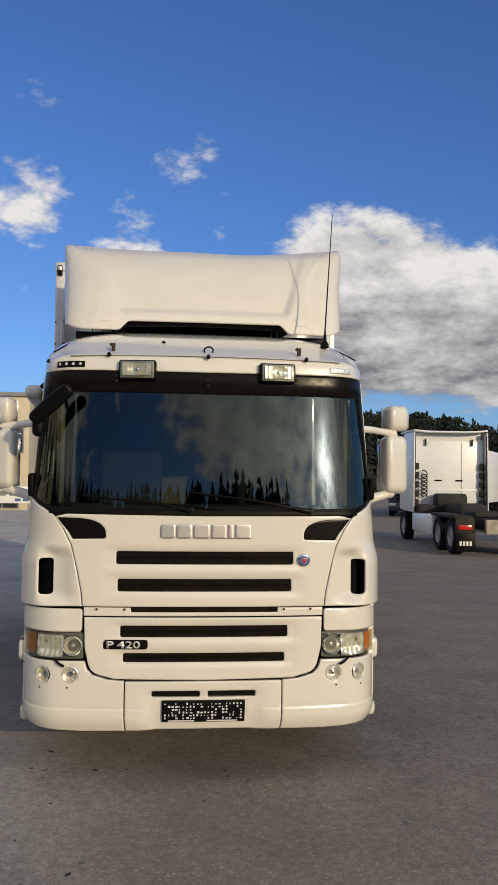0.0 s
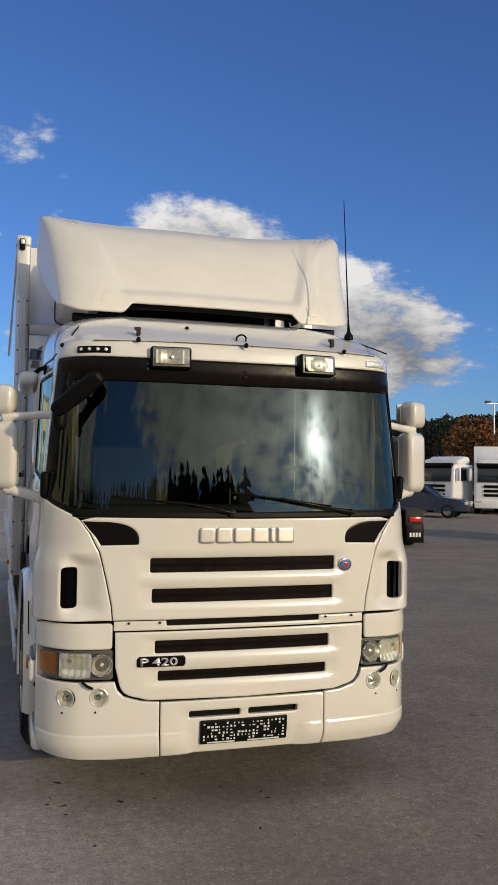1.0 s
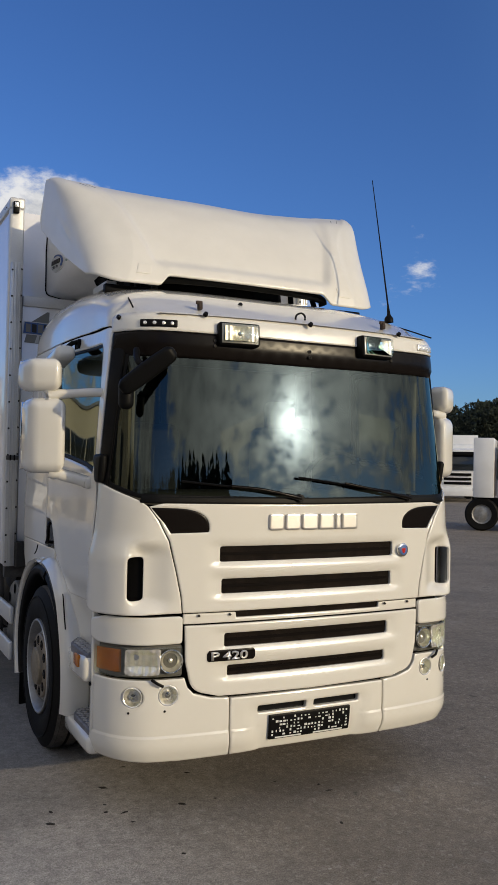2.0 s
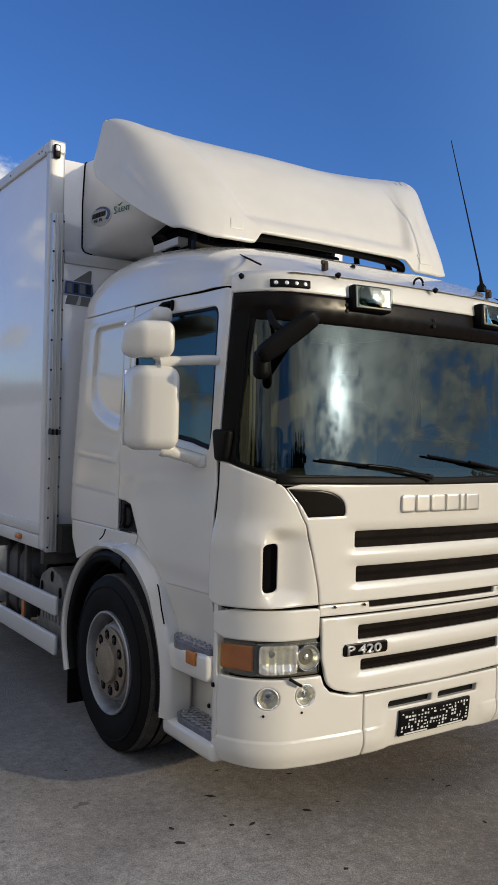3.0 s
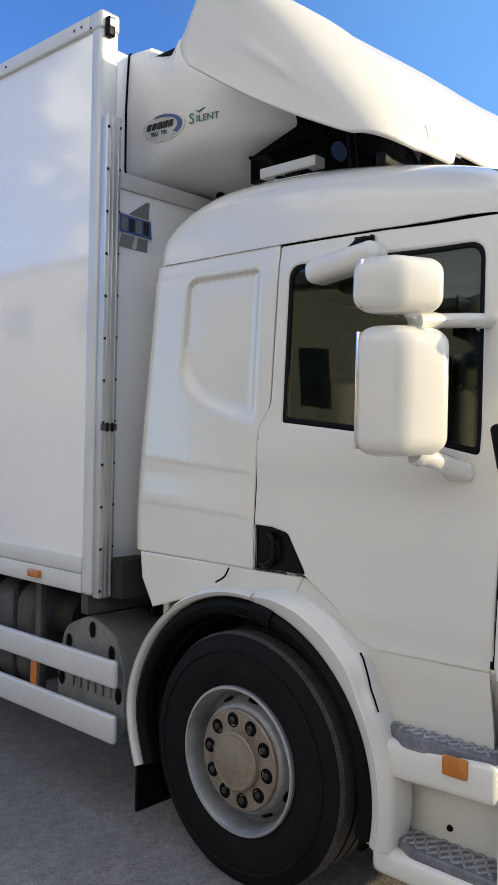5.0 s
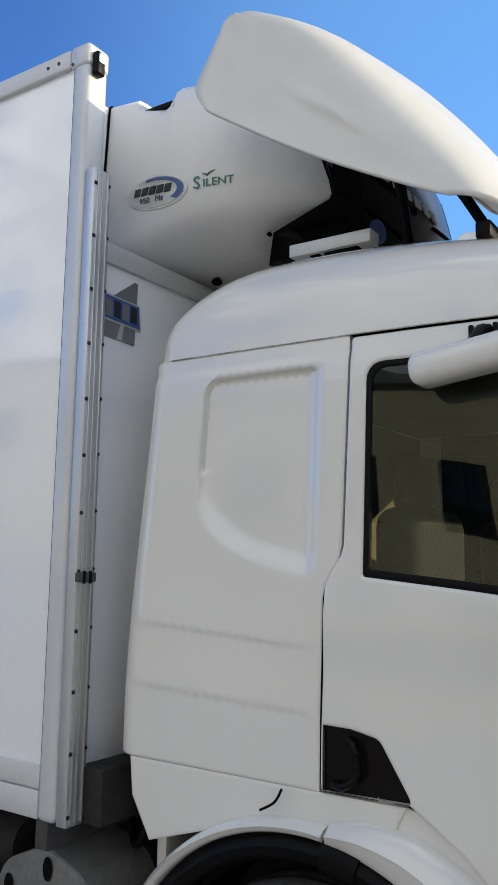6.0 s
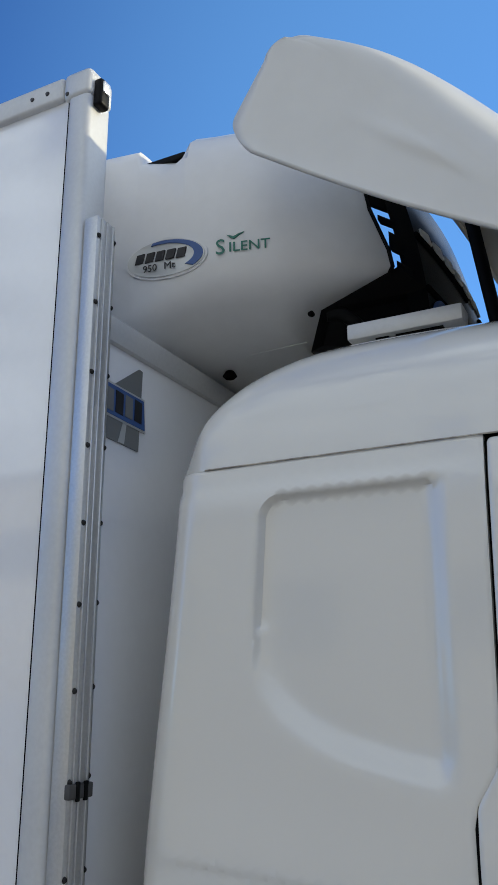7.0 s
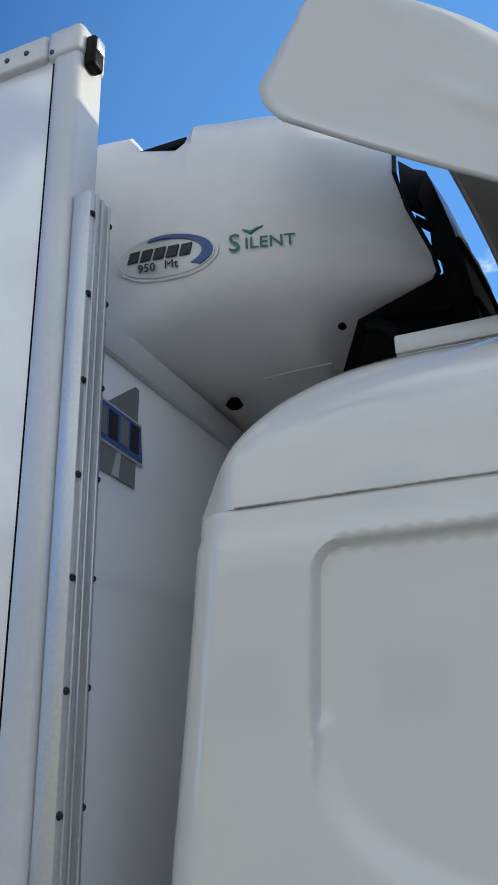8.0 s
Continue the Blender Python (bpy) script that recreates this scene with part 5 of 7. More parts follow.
# pale bar on the roof behind the spoiler
bm = bmesh.new()
rbox(bm, (-0.83, 1.50, 3.105), (-0.755, 1.84, 3.155), 0.006)
pb = part("roof_bar", bm, ALU_PAINT, truck, "pale aluminium bar on the cab roof")
for y in (1.56, 1.64, 1.72):
    box("bar_slot", (-0.81, y, 3.100), (-0.775, y + 0.04, 3.106), GAP, pb, 0.002)
box("bar_foot", (-0.81, 1.6, 2.99), (-0.77, 1.7, 3.11), BLACK, truck, 0.005)

# ---- refrigeration unit on the front wall of the box ----
def unit_half(y):
    """Half the unit's width at the depth y: nearly straight along the box, drawn in towards the cab."""
    return float(np.interp(y, (1.74, 1.765, 1.80, 1.86, 1.92, 2.04, 2.20, 2.39, 2.66), (0.668, 0.712, 0.757, 0.806, 0.841, 0.892, 0.934, 0.966, 0.990)))


def unit_section(y):
    """Half outline (x, z) of the unit's shell at the depth y, from the top middle to the bottom middle."""
    t = (2.51 - y) / 0.80
    top = 3.935 - 0.05 * smooth(0.5, 1.0, t)
    xs = unit_half(y)
    low = 3.285 + 0.06 * t
    mid = 3.195 + 0.04 * t
    k = smooth(2.25, 2.60, y)
    q = 1 - 0.72 * k
    low, mid = low + (3.235 - low) * k, mid + (3.19 - mid) * k
    return [(0, top), (xs - 0.20 * q, top), (xs - 0.07 * q, top - 0.015 * q), (xs - 0.025 * q, top - 0.06 * q), (xs - 0.004, top - 0.14 * q), (xs + 0.008, (top + low) / 2), (xs + 0.005, low + 0.11 * q), (xs - 0.005 * q, low + 0.058 * q),
            (xs - 0.028 * q, low + 0.016 * q), (xs - 0.080 * q, low - 0.012 * q), (xs - 0.20, mid + 0.025 * q), (xs - 0.42, mid), (0, mid - 0.01)]


def nose(x, y, z):
    """The shell's front edge leans back at the top and is cut away below."""
    w = smooth(2.15, 1.76, y)
    return w * (0.09 * smooth(3.39, 3.74, z) + 0.26 * smooth(3.40, 3.22, z) + 0.24 * smooth(0.62, 0.30, abs(x)) * smooth(3.5, 3.8, z)) - 0.005 * w


ys = [2.66, 2.517, 2.502, 2.42, 2.346, 2.330, 2.26, 2.15, 2.04, 1.96, 1.90, 1.85, 1.80, 1.765, 1.745]
verts, faces = [], []
for y in ys:
    sec = unit_section(y)
    full = [(-x, z) for x, z in sec] + [(x, z) for x, z in reversed(sec[1:-1])]
    cut = -0.085 * smooth(2.331, 2.345, y) * smooth(2.516, 2.503, y) - 0.035 * smooth(2.503, 2.516, y)
    for x, z in full:
        verts.append(Vector((x, y + nose(x, y, z), z + (cut if z > 3.84 else 0.0))))
n = len(unit_section(2.0)) * 2 - 2
for i in range(len(ys) - 1):
    for j in range(n):
        k = (j + 1) % n
        faces.append((i * n + j, (i + 1) * n + j, (i + 1) * n + k, i * n + k))
faces.append(tuple(range(n)))
unit = link("cooling_unit", verts, faces, UNIT, truck, "white refrigeration unit on the box front", sharp=50)
for s in (-1, 1):
    sec = unit_section(2.66)
    tube("shell_gap", [(s * (x + 0.003), 2.656, z - (0.035 if z > 3.84 else 0.0)) for x, z in sec[2:11]], 0.006, GAP, unit, 6)
# black rubber lip along the shell's front edge
lip = [Vector((v.x * 0.995, v.y - 0.004, v.z)) for v in verts[-n:]]
tube("shell_lip", [lip[i] for i in range(2, len(unit_section(2.0)) - 1)], 0.008, BLACK, unit, 6)
tube("shell_lip", [lip[-i] for i in range(2, len(unit_section(2.0)) - 1)], 0.008, BLACK, unit, 6)
box("top_rail", (-0.940, 2.348, 3.828), (0.940, 2.500, 3.851), BLACK, unit, 0.004, "black rail in the top notch")
# black cover on the unit's top
bm = bmesh.new()
rbox(bm, (-0.62, 2.12, 3.86), (0.62, 2.33, 3.995), 0.03, 3)
for v in bm.verts:
    v.co.z -= 0.05 * (v.co.x / 0.62) ** 2 * (v.co.z > 3.95)
part("top_cover", bm, BLACK, unit, "black cover on top of the unit")
# open black front frame: a bowed panel held before the shell by slats
def front_point(x, z, off=0.0):
    return Vector((x, 1.60 + 0.055 * (x / 0.55) ** 2 + 0.10 * max(0.0, (z - 3.16) / 0.66) ** 2 - off, z))


verts, faces = [], []
for k, off in enumerate((0.0, -0.03)):
    for j in range(9):
        for i in range(17):
            verts.append(front_point(-0.55 + 1.1 * i / 16, 3.16 + 0.66 * j / 8, off))
for k in range(2):
    for j in range(8):
        for i in range(16):
            a = k * 153 + j * 17 + i
            faces.append((a, a + 1, a + 18, a + 17) if k == 0 else (a, a + 17, a + 18, a + 1))
loop = [i for i in range(17)] + [j * 17 + 16 for j in range(1, 9)] + [8 * 17 + i for i in range(15, -1, -1)] + [j * 17 for j in range(7, 0, -1)]
for a, b in zip(loop, loop[1:] + loop[:1]):
    faces.append((a, 153 + a, 153 + b, b))
front = link("unit_front", verts, faces, GLOSS_BLACK, unit, "black bowed front panel of the refrigeration unit")
# side cheeks of the panel: a ladder of slats with gaps between the shell and the panel
for s in (-1, 1):
    for z0, z1 in ((3.40, 3.425), (3.475, 3.535), (3.585, 3.605), (3.66, 3.80)):
        zm = (z0 + z1) / 2
        p, q = front_point(s * 0.545, zm, -0.02), Vector((s * 0.655, 1.73 + nose(0.66, 1.745, zm), zm))
        h = (z1 - z0) / 2
        d = Vector((0.03 * s, 0, 0))
        vs = [p + Vector((0, 0, -h)), q + Vector((0, 0, -h)), q + Vector((0, 0, h)), p + Vector((0, 0, h))]
        vs += [v - d for v in vs]
        link("unit_slat", vs, [(0, 1, 2, 3), (7, 6, 5, 4), (0, 4, 5, 1), (1, 5, 6, 2), (2, 6, 7, 3), (3, 7, 4, 0)], BLACK, unit, smooth=False)
    # the panel's own folded edge
    e0 = [front_point(s * 0.55, 3.18 + 0.64 * t) for t in np.linspace(0, 1, 10)]
    vs = [v + w for v in e0 for w in (Vector((0, -0.002, 0)), Vector((0.045 * s, 0.055, 0)), Vector((0.015 * s, 0.06, 0)))]
    fs = [(i * 3 + j, i * 3 + (j + 1) % 3, i * 3 + 3 + (j + 1) % 3, i * 3 + 3 + j) for i in range(9) for j in range(3)]
    link("panel_edge", vs, fs, BLACK, unit, sharp=30)
    # lower cheek below the ladder
    vs = [front_point(s * 0.55, 3.12), front_point(s * 0.55, 3.36), Vector((s * 0.66, 1.72, 3.40)), Vector((s * 0.80, 1.93, 3.235)), Vector((s * 0.72, 2.0, 3.14))]
    vs += [v - Vector((0.03 * s, 0, 0)) for v in vs]
    link("lower_cheek", vs, [(0, 1, 2, 3, 4), (9, 8, 7, 6, 5)] + [(i, (i + 1) % 5, 5 + (i + 1) % 5, 5 + i) for i in range(5)], BLACK, unit, smooth=False)
    for z, x1 in ((3.30, 0.54), (3.50, 0.54)):
        tube("panel_groove", [front_point(s * (0.1 + (x1 - 0.1) * t), z + 0.07 * t, 0.001) for t in np.linspace(0, 1, 12)], 0.010, GAP, front, 6)
p = front_point(-0.47, 3.29, 0.002)
lathe("round_badge", [(0.05, 0.0), (0.05, 0.008), (0.042, 0.012), (0.038, 0.008), (0, 0.008)], BLUE_INK, front, 28, Matrix.Translation(p) @ Euler((radians(90), 0, radians(-14))).to_matrix().to_4x4(), "round blue badge")
for k in range(7):
    q = front_point(-0.46 + k * 0.1, 3.56 + 0.07 * abs(-0.46 + k * 0.1), 0.003)
    box("white_bar", (-0.03, -0.006, -0.026), (0.03, 0.004, 0.026), WHITE_INK, front, 0.003, "plain white bar in place of lettering", 1, Matrix.Translation(q) @ Euler((radians(-14), 0, radians(14 * q.x / 0.5))).to_matrix().to_4x4())
bm = bmesh.new()
rbox(bm, (-0.62, 1.63, 3.12), (0.62, 2.02, 3.25), 0.02, 2)
for v in bm.verts:
    if v.co.y > 1.8 and v.co.z > 3.2:
        v.co.z -= 0.05
part("unit_keel", bm, BLACK, unit, "black lower frame of the unit")
# underside: drain holes, hose
lathe("drain", [(0.016, 0.010), (0.026, 0.0), (0.014, -0.02), (0, -0.02)], GAP, unit, 18, pose(-0.554, 2.38, 3.182, 180, 0, 0), "dark drain hole")
lathe("drain", [(0.006, 0.006), (0.012, 0.0), (0.005, -0.012), (0, -0.012)], GAP, unit, 14, pose(-0.735, 1.99, 3.262, 180, 25, 0))
tube("mould_line", curve_path([(-0.60, 2.62, 3.192), (-0.61, 2.42, 3.207), (-0.615, 2.25, 3.219), (-0.605, 2.06, 3.229)], 6), 0.0026, UNIT, unit, 6)
tube("hose", curve_path([(-0.76, 1.93, 3.235), (-0.735, 1.88, 3.235), (-0.70, 1.82, 3.17), (-0.67, 1.75, 3.05)], 5), 0.022, BLACK, unit, 10, "black hose")


def unit_place(a, b):
    """A place on the unit's near side: a metres from the box towards the cab, b the height."""
    y = 2.51 - a
    sec = unit_section(y)
    x = None
    for p, q in zip(sec[2:], sec[3:]):
        if q[1] <= b <= p[1]:
            t = (p[1] - b) / max(p[1] - q[1], 1e-6)
            x = p[0] + (q[0] - p[0]) * t
            break
    return Vector((-(x or 0.98) - 0.002, y, b)), Vector((-1, 0, 0))


def unit_shape(name, poly, mat, off, label=""):
    verts = [unit_place(a, b)[0] + Vector((-off, 0, 0)) for a, b in poly]
    inner = [v + Vector((0.006, 0, 0)) for v in verts]
    k = len(verts)
    f = [tuple(range(k))] + [(i, (i + 1) % k, k + (i + 1) % k, k + i) for i in range(k)]
    return link(name, verts + inner, f, mat, unit, label, smooth=False)


def oval(cx, cy, rx, ry, tilt, n=40, a0=0.0, a1=2 * math.pi):
    pts = []
    for i in range(n):
        a = a0 + (a1 - a0) * i / (n if abs(a1 - a0 - 2 * math.pi) < 1e-6 else n - 1)
        x, y = rx * math.cos(a), ry * math.sin(a)
        pts.append((cx + x * math.cos(tilt) - y * math.sin(tilt), cy + x * math.sin(tilt) + y * math.cos(tilt)))
    return pts


OX, OZ = 0.122, 3.443
unit_shape("oval_rim", oval(OX, OZ, 0.142, 0.072, 0.0), UNIT, 0.004, "oval badge rim")
unit_shape("oval_badge", oval(OX, OZ, 0.134, 0.064, 0.0), SILVER_INK, 0.007, "silver oval badge")
arc_out, arc_in = oval(OX, OZ, 0.129, 0.060, 0, 24, -0.75, 1.9), oval(OX - 0.012, OZ + 0.001, 0.112, 0.050, 0, 24, -0.75, 1.9)
unit_shape("oval_arc", arc_out + arc_in[::-1], BLUE_INK, 0.010, "dark blue arc on the badge")
for k in range(5):
    a = OX - 0.105 + k * 0.036
    unit_shape("badge_bar", [(a, OZ - 0.008), (a + 0.028, OZ - 0.006), (a + 0.035, OZ + 0.026), (a + 0.008, OZ + 0.024)], BLACK_INK, 0.0105, "plain black bar in place of a name")
for word, x0 in (("950", -0.075), ("Mt", 0.0)):
    lettering(word, 0.034, BLACK_INK, unit, lambda a, b, x0=x0: (unit_place(OX + x0 + a, OZ - 0.042 + b)[0] + Vector((-0.008, 0, 0)), Vector((-1, 0, 0))), 0.002, "figures")
lettering("S", 0.074, GREEN_INK, unit, lambda a, b: (unit_place(0.288 + a, 3.426 + b)[0], Vector((-1, 0, 0))), 0.002, "lettering")
lettering("ILENT", 0.047, GREEN_INK, unit, lambda a, b: (unit_place(0.330 + a, 3.431 + b)[0], Vector((-1, 0, 0))), 0.002, "lettering", spread=1.05)
unit_shape("bird_mark", [(0.325, 3.490), (0.338, 3.487), (0.346, 3.483), (0.361, 3.491), (0.378, 3.496), (0.361, 3.486), (0.346, 3.475), (0.338, 3.480)], GREEN_INK, 0.003, "green bird-wing mark")

# ---- the box ----
BX, BY0, BY1, BZ0, BZ1 = 1.33, 2.44, 9.6, 1.07, 3.92
body = box("box_body", (-BX + 0.045, BY0 + 0.22, BZ0 + 0.02), (BX - 0.045, BY1, 3.885), BOX_SKIN, truck, 0.004, "glossy white insulated box body")
box("front_wall", (-BX + 0.052, BY0 + 0.035, BZ0 + 0.02), (BX - 0.052, BY0 + 0.225, 3.16), BOX_SKIN, body, 0.004)
for s in (-1, 1):
    box("corner_post", (s * (BX - 0.108), BY0, BZ0 - 0.005), (s * (BX + 0.004), BY0 + 0.082, BZ1 - 0.07), ALU_PAINT, body, 0.02, "white painted corner post", 4)
    box("top_cap", (s * (BX - 0.112), BY0 - 0.004, BZ1 - 0.085), (s * (BX + 0.008), BY0 + 0.10, BZ1 + 0.012), ALU_PAINT, body, 0.02, "", 4)
    box("top_edge", (s * (BX - 0.05), BY0 + 0.10, BZ1 - 0.075), (s * (BX + 0.006), BY1, BZ1 + 0.008), ALU_PAINT, body, 0.012, "grey top edge profile", 3)
    box("lower_frame", (s * (BX - 0.03), BY0 + 0.08, BZ0), (s * (BX + 0.004), BY1, BZ0 + 0.095), ALU_PAINT, body, 0.006, "grey bottom frame profile")
    box("lower_rail", (s * (BX - 0.03), BY0 + 0.08, BZ0 + 0.10), (s * (BX + 0.001), BY1, BZ0 + 0.178), ALU_PAINT, body, 0.004)
    box("side_skin", (s * (BX - 0.05), BY0 + 0.07, BZ0 + 0.02), (s * (BX - 0.012), BY1, BZ1 - 0.02), BOX_SKIN, body, 0.002)
    box("seam", (s * (BX - 0.02), BY0 + 0.083, BZ0 + 0.17), (s * (BX - 0.0105), BY0 + 0.088, BZ1 - 0.08), GAP, body, 0)
    # front corner rail with rivets
    rail = box("corner_rail", (s * 1.236, BY0 - 0.05, BZ0 - 0.01), (s * 1.324, BY0 - 0.002, 3.412), ALU, body, 0.005, "ribbed aluminium corner rail")
    for xx in (1.254, 1.282, 1.304):
        box("rail_rib", (s * (xx - 0.004), BY0 - 0.056, BZ0), (s * (xx + 0.004), BY0 - 0.048, 3.408), ALU, rail, 0.002, "", 1)
    for k in range(12):
        z = 3.36 - k * 0.205
        for xx in (1.245, 1.315):
            lathe("rivet", [(0, 0.006), (0.005, 0.005), (0.008, 0)], CHASSIS, rail, 10, Matrix.Translation((s * xx, BY0 - 0.05, z - (0.01 if xx > 1.28 else 0))) @ Euler((radians(90), 0, 0)).to_matrix().to_4x4())
    box("rail_latch", (s * 1.238, BY0 - 0.062, 1.878), (s * 1.328, BY0 - 0.045, 1.912), GREY_STEEL, rail, 0.004, "small dark latch")
    for xx in (1.268, 1.298):
        box("latch_notch", (s * (xx - 0.006), BY0 - 0.066, 1.873), (s * (xx + 0.006), BY0 - 0.058, 1.917), BLACK, rail, 0.002)
    # clearance lamp on the top corner
    lamp = box("clearance_lamp", (s * 1.268, BY0 - 0.03, 3.80), (s * 1.315, BY0 + 0.002, 3.895), BLACK, body, 0.01, "black clearance lamp with clear lens", 3)
    box("lamp_lens", (s * 1.276, BY0 - 0.036, 3.845), (s * 1.307, BY0 - 0.026, 3.885), REFLECTOR, lamp, 0.006)
    for y, dz in ((2.60, 0.0), (2.66, 0.0), (3.3, 0.0), (3.95, 0.0), (2.52, -0.03)):
        lathe("edge_screw", [(0, 0.004), (0.006, 0.004), (0.008, 0)], GREY_STEEL, body, 8, Matrix.Translation((s * (BX + 0.006), y, 3.885 + dz)) @ Matrix.Rotation(radians(90 * s), 4, "Y"))
    box("side_lamp", (s * (BX + 0.002), 2.86, BZ0 + 0.03), (s * (BX + 0.026), 2.97, BZ0 + 0.072), AMBER, body, 0.01, "amber side lamp")
box("head_beam", (-1.222, BY0 - 0.018, 3.085), (1.222, BY0 + 0.034, 3.165), ALU_PAINT, body, 0.006, "grey beam across the box front")
box("front_skin", (-1.222, BY0 - 0.002, 1.1), (1.222, BY0 + 0.033, 3.084), BOX_SKIN, body, 0.002)
# mark on the box front: plain shapes
def decal(name, pts, mat, y, label=""):
    k = len(pts)
    v = [Vector((x, y, z)) for x, z in pts] + [Vector((x, y + 0.004, z)) for x, z in pts]
    return link(name, v, [tuple(range(k))] + [(i, (i + 1) % k, k + (i + 1) % k, k + i) for i in range(k)], mat, body, label, smooth=False)


decal("grey_peak", [(-1.165, 2.955), (-1.03, 3.052), (-1.012, 3.050), (-1.022, 2.795), (-1.205, 2.80)], GREY_INK, BY0 - 0.006, "grey peak shape of the sign")
decal("road_mark", [(-1.125, 2.80), (-1.095, 2.80), (-1.085, 2.875), (-1.10, 2.875)], SILVER_INK, BY0 - 0.007, "pale road stripe of the sign")
decal("blue_rim", [(-1.222, 2.865), (-0.990, 2.858), (-1.000, 2.962), (-1.212, 2.968)], SILVER_INK, BY0 - 0.008, "pale rim of the sign")
decal("blue_panel", [(-1.215, 2.872), (-0.997, 2.865), (-1.007, 2.955), (-1.205, 2.961)], BLUE_INK, BY0 - 0.010, "blue panel with plain dark bars")
for k in range(4):
    a = -1.195 + k * 0.047
    decal("sign_bar", [(a, 2.882), (a + 0.036, 2.880), (a + 0.036, 2.945), (a, 2.948)], BLACK_INK if k % 2 else GREY_INK, BY0 - 0.012, "dark bar in place of a letter")

# ---- chassis and what hangs on it ----
for s in (-1, 1):
    box("frame_rail", (s * 0.36, 1.0, 0.72), (s * 0.44, 9.4, 0.98), CHASSIS, truck, 0.01)
    for z0, z1, nm in ((0.63, 0.765, "side_guard"), (0.36, 0.50, "side_guard")):
        bm = bmesh.new()
        rbox(bm, (s * 1.255, 2.30, z0), (s * 1.29, 6.6, z1), 0.016, 4)
        part(nm, bm, ALU_PAINT, truck, "pale aluminium side guard rail")
    for y in (2.98, 4.4, 6.2):
        box("guard_post", (s * 1.21, y, 0.38), (s * 1.255, y + 0.05, 1.07), GREY_STEEL, truck, 0.005)
    for y in (2.5, 3.6, 4.7, 5.8, 7.0, 8.2):
        box("cross_bearer", (s * 0.44, y, 0.96), (s * 1.3, y + 0.06, 1.065), GREY_STEEL, truck, 0.005)
    # rear wheels
    for y in (7.3, 8.65):
        wheel("rear_wheel", (s * 1.225, y, WZ), s, truck)
box("axle", (-1.0, WY - 0.06, 0.44), (1.0, WY + 0.06, 0.56), CHASSIS, truck, 0.03)
for y in (7.3, 8.65):
    box("axle", (-1.0, y - 0.08, 0.42), (1.0, y + 0.08, 0.60), CHASSIS, truck, 0.04)
box("gearbox", (-0.35, 0.4, 0.45), (0.35, 3.2, 1.25), CHASSIS, truck, 0.06)
# battery box with rounded end cover behind the near wheel
cover = rpoly([(2.34, 0.36), (2.90, 0.36), (2.90, 0.66, 0.10), (2.84, 0.84, 0.14), (2.62, 0.93, 0.20), (2.42, 0.86, 0.14), (2.34, 0.66, 0.10)], 0.04)
cov = panel("battery_cover", lambda a, b: Vector((-1.19, a, b)), cover, COVER, truck, thick=0.35, roll=0.008, step=0.06, flip=True, label="dusty grey battery box cover")
for a, b in ((2.44, 0.76), (2.60, 0.855), (2.80, 0.76), (2.38, 0.56), (2.86, 0.56)):
    lathe("cover_slot", [(0, 0.004), (0.024, 0.004), (0.03, 0)], GAP, cov, 14, Matrix.Translation((-1.196, a, b)) @ Matrix.Rotation(radians(-90), 4, "Y") @ Matrix.Diagonal((1.4, 0.8, 1, 1)))
for k in range(6):
    box("relief_bar", (-1.202, 2.44 + k * 0.062, 0.535), (-1.188, 2.485 + k * 0.062, 0.60), COVER, cov, 0.006)
# tanks behind
for y0, y1 in ((3.15, 3.72), (3.85, 5.6)):
    bm = bmesh.new()
    rbox(bm, (-1.20, y0, 0.42), (-0.55, y1, 1.0), 0.12, 5)
    tk = part("air_tank" if y0 < 3.5 else "fuel_tank", bm, GREY_STEEL if y0 < 3.5 else ALU, truck, "grey metal tank under the box")
    for y in (y0 + 0.14, y1 - 0.18):
        box("tank_strap", (-1.21, y, 0.41), (-0.6, y + 0.05, 1.01), CHASSIS, tk, 0.1, "", 4)
lathe("filter_can", [(0, 0.16), (0.10, 0.16), (0.12, 0.12), (0.12, -0.12), (0.10, -0.14), (0, -0.14)], CHASSIS, truck, 24, pose(-1.05, 3.0, 0.86, 90, 0, 0))
box("amber_reflector", (-1.262, 3.00, 0.49), (-1.242, 3.06, 0.64), AMBER, truck, 0.006)
tube("air_hose", curve_path([(-1.0, 2.30, 1.18), (-1.08, 2.25, 1.02), (-1.05, 2.32, 0.96), (-0.98, 2.40, 1.05), (-0.98, 2.44, 1.2)], 6), 0.014, BLACK, truck, 8, "black air hose")
box("front_bearer", (-1.25, 2.30, 1.06), (1.25, 2.42, 1.25), CHASSIS, truck, 0.01)

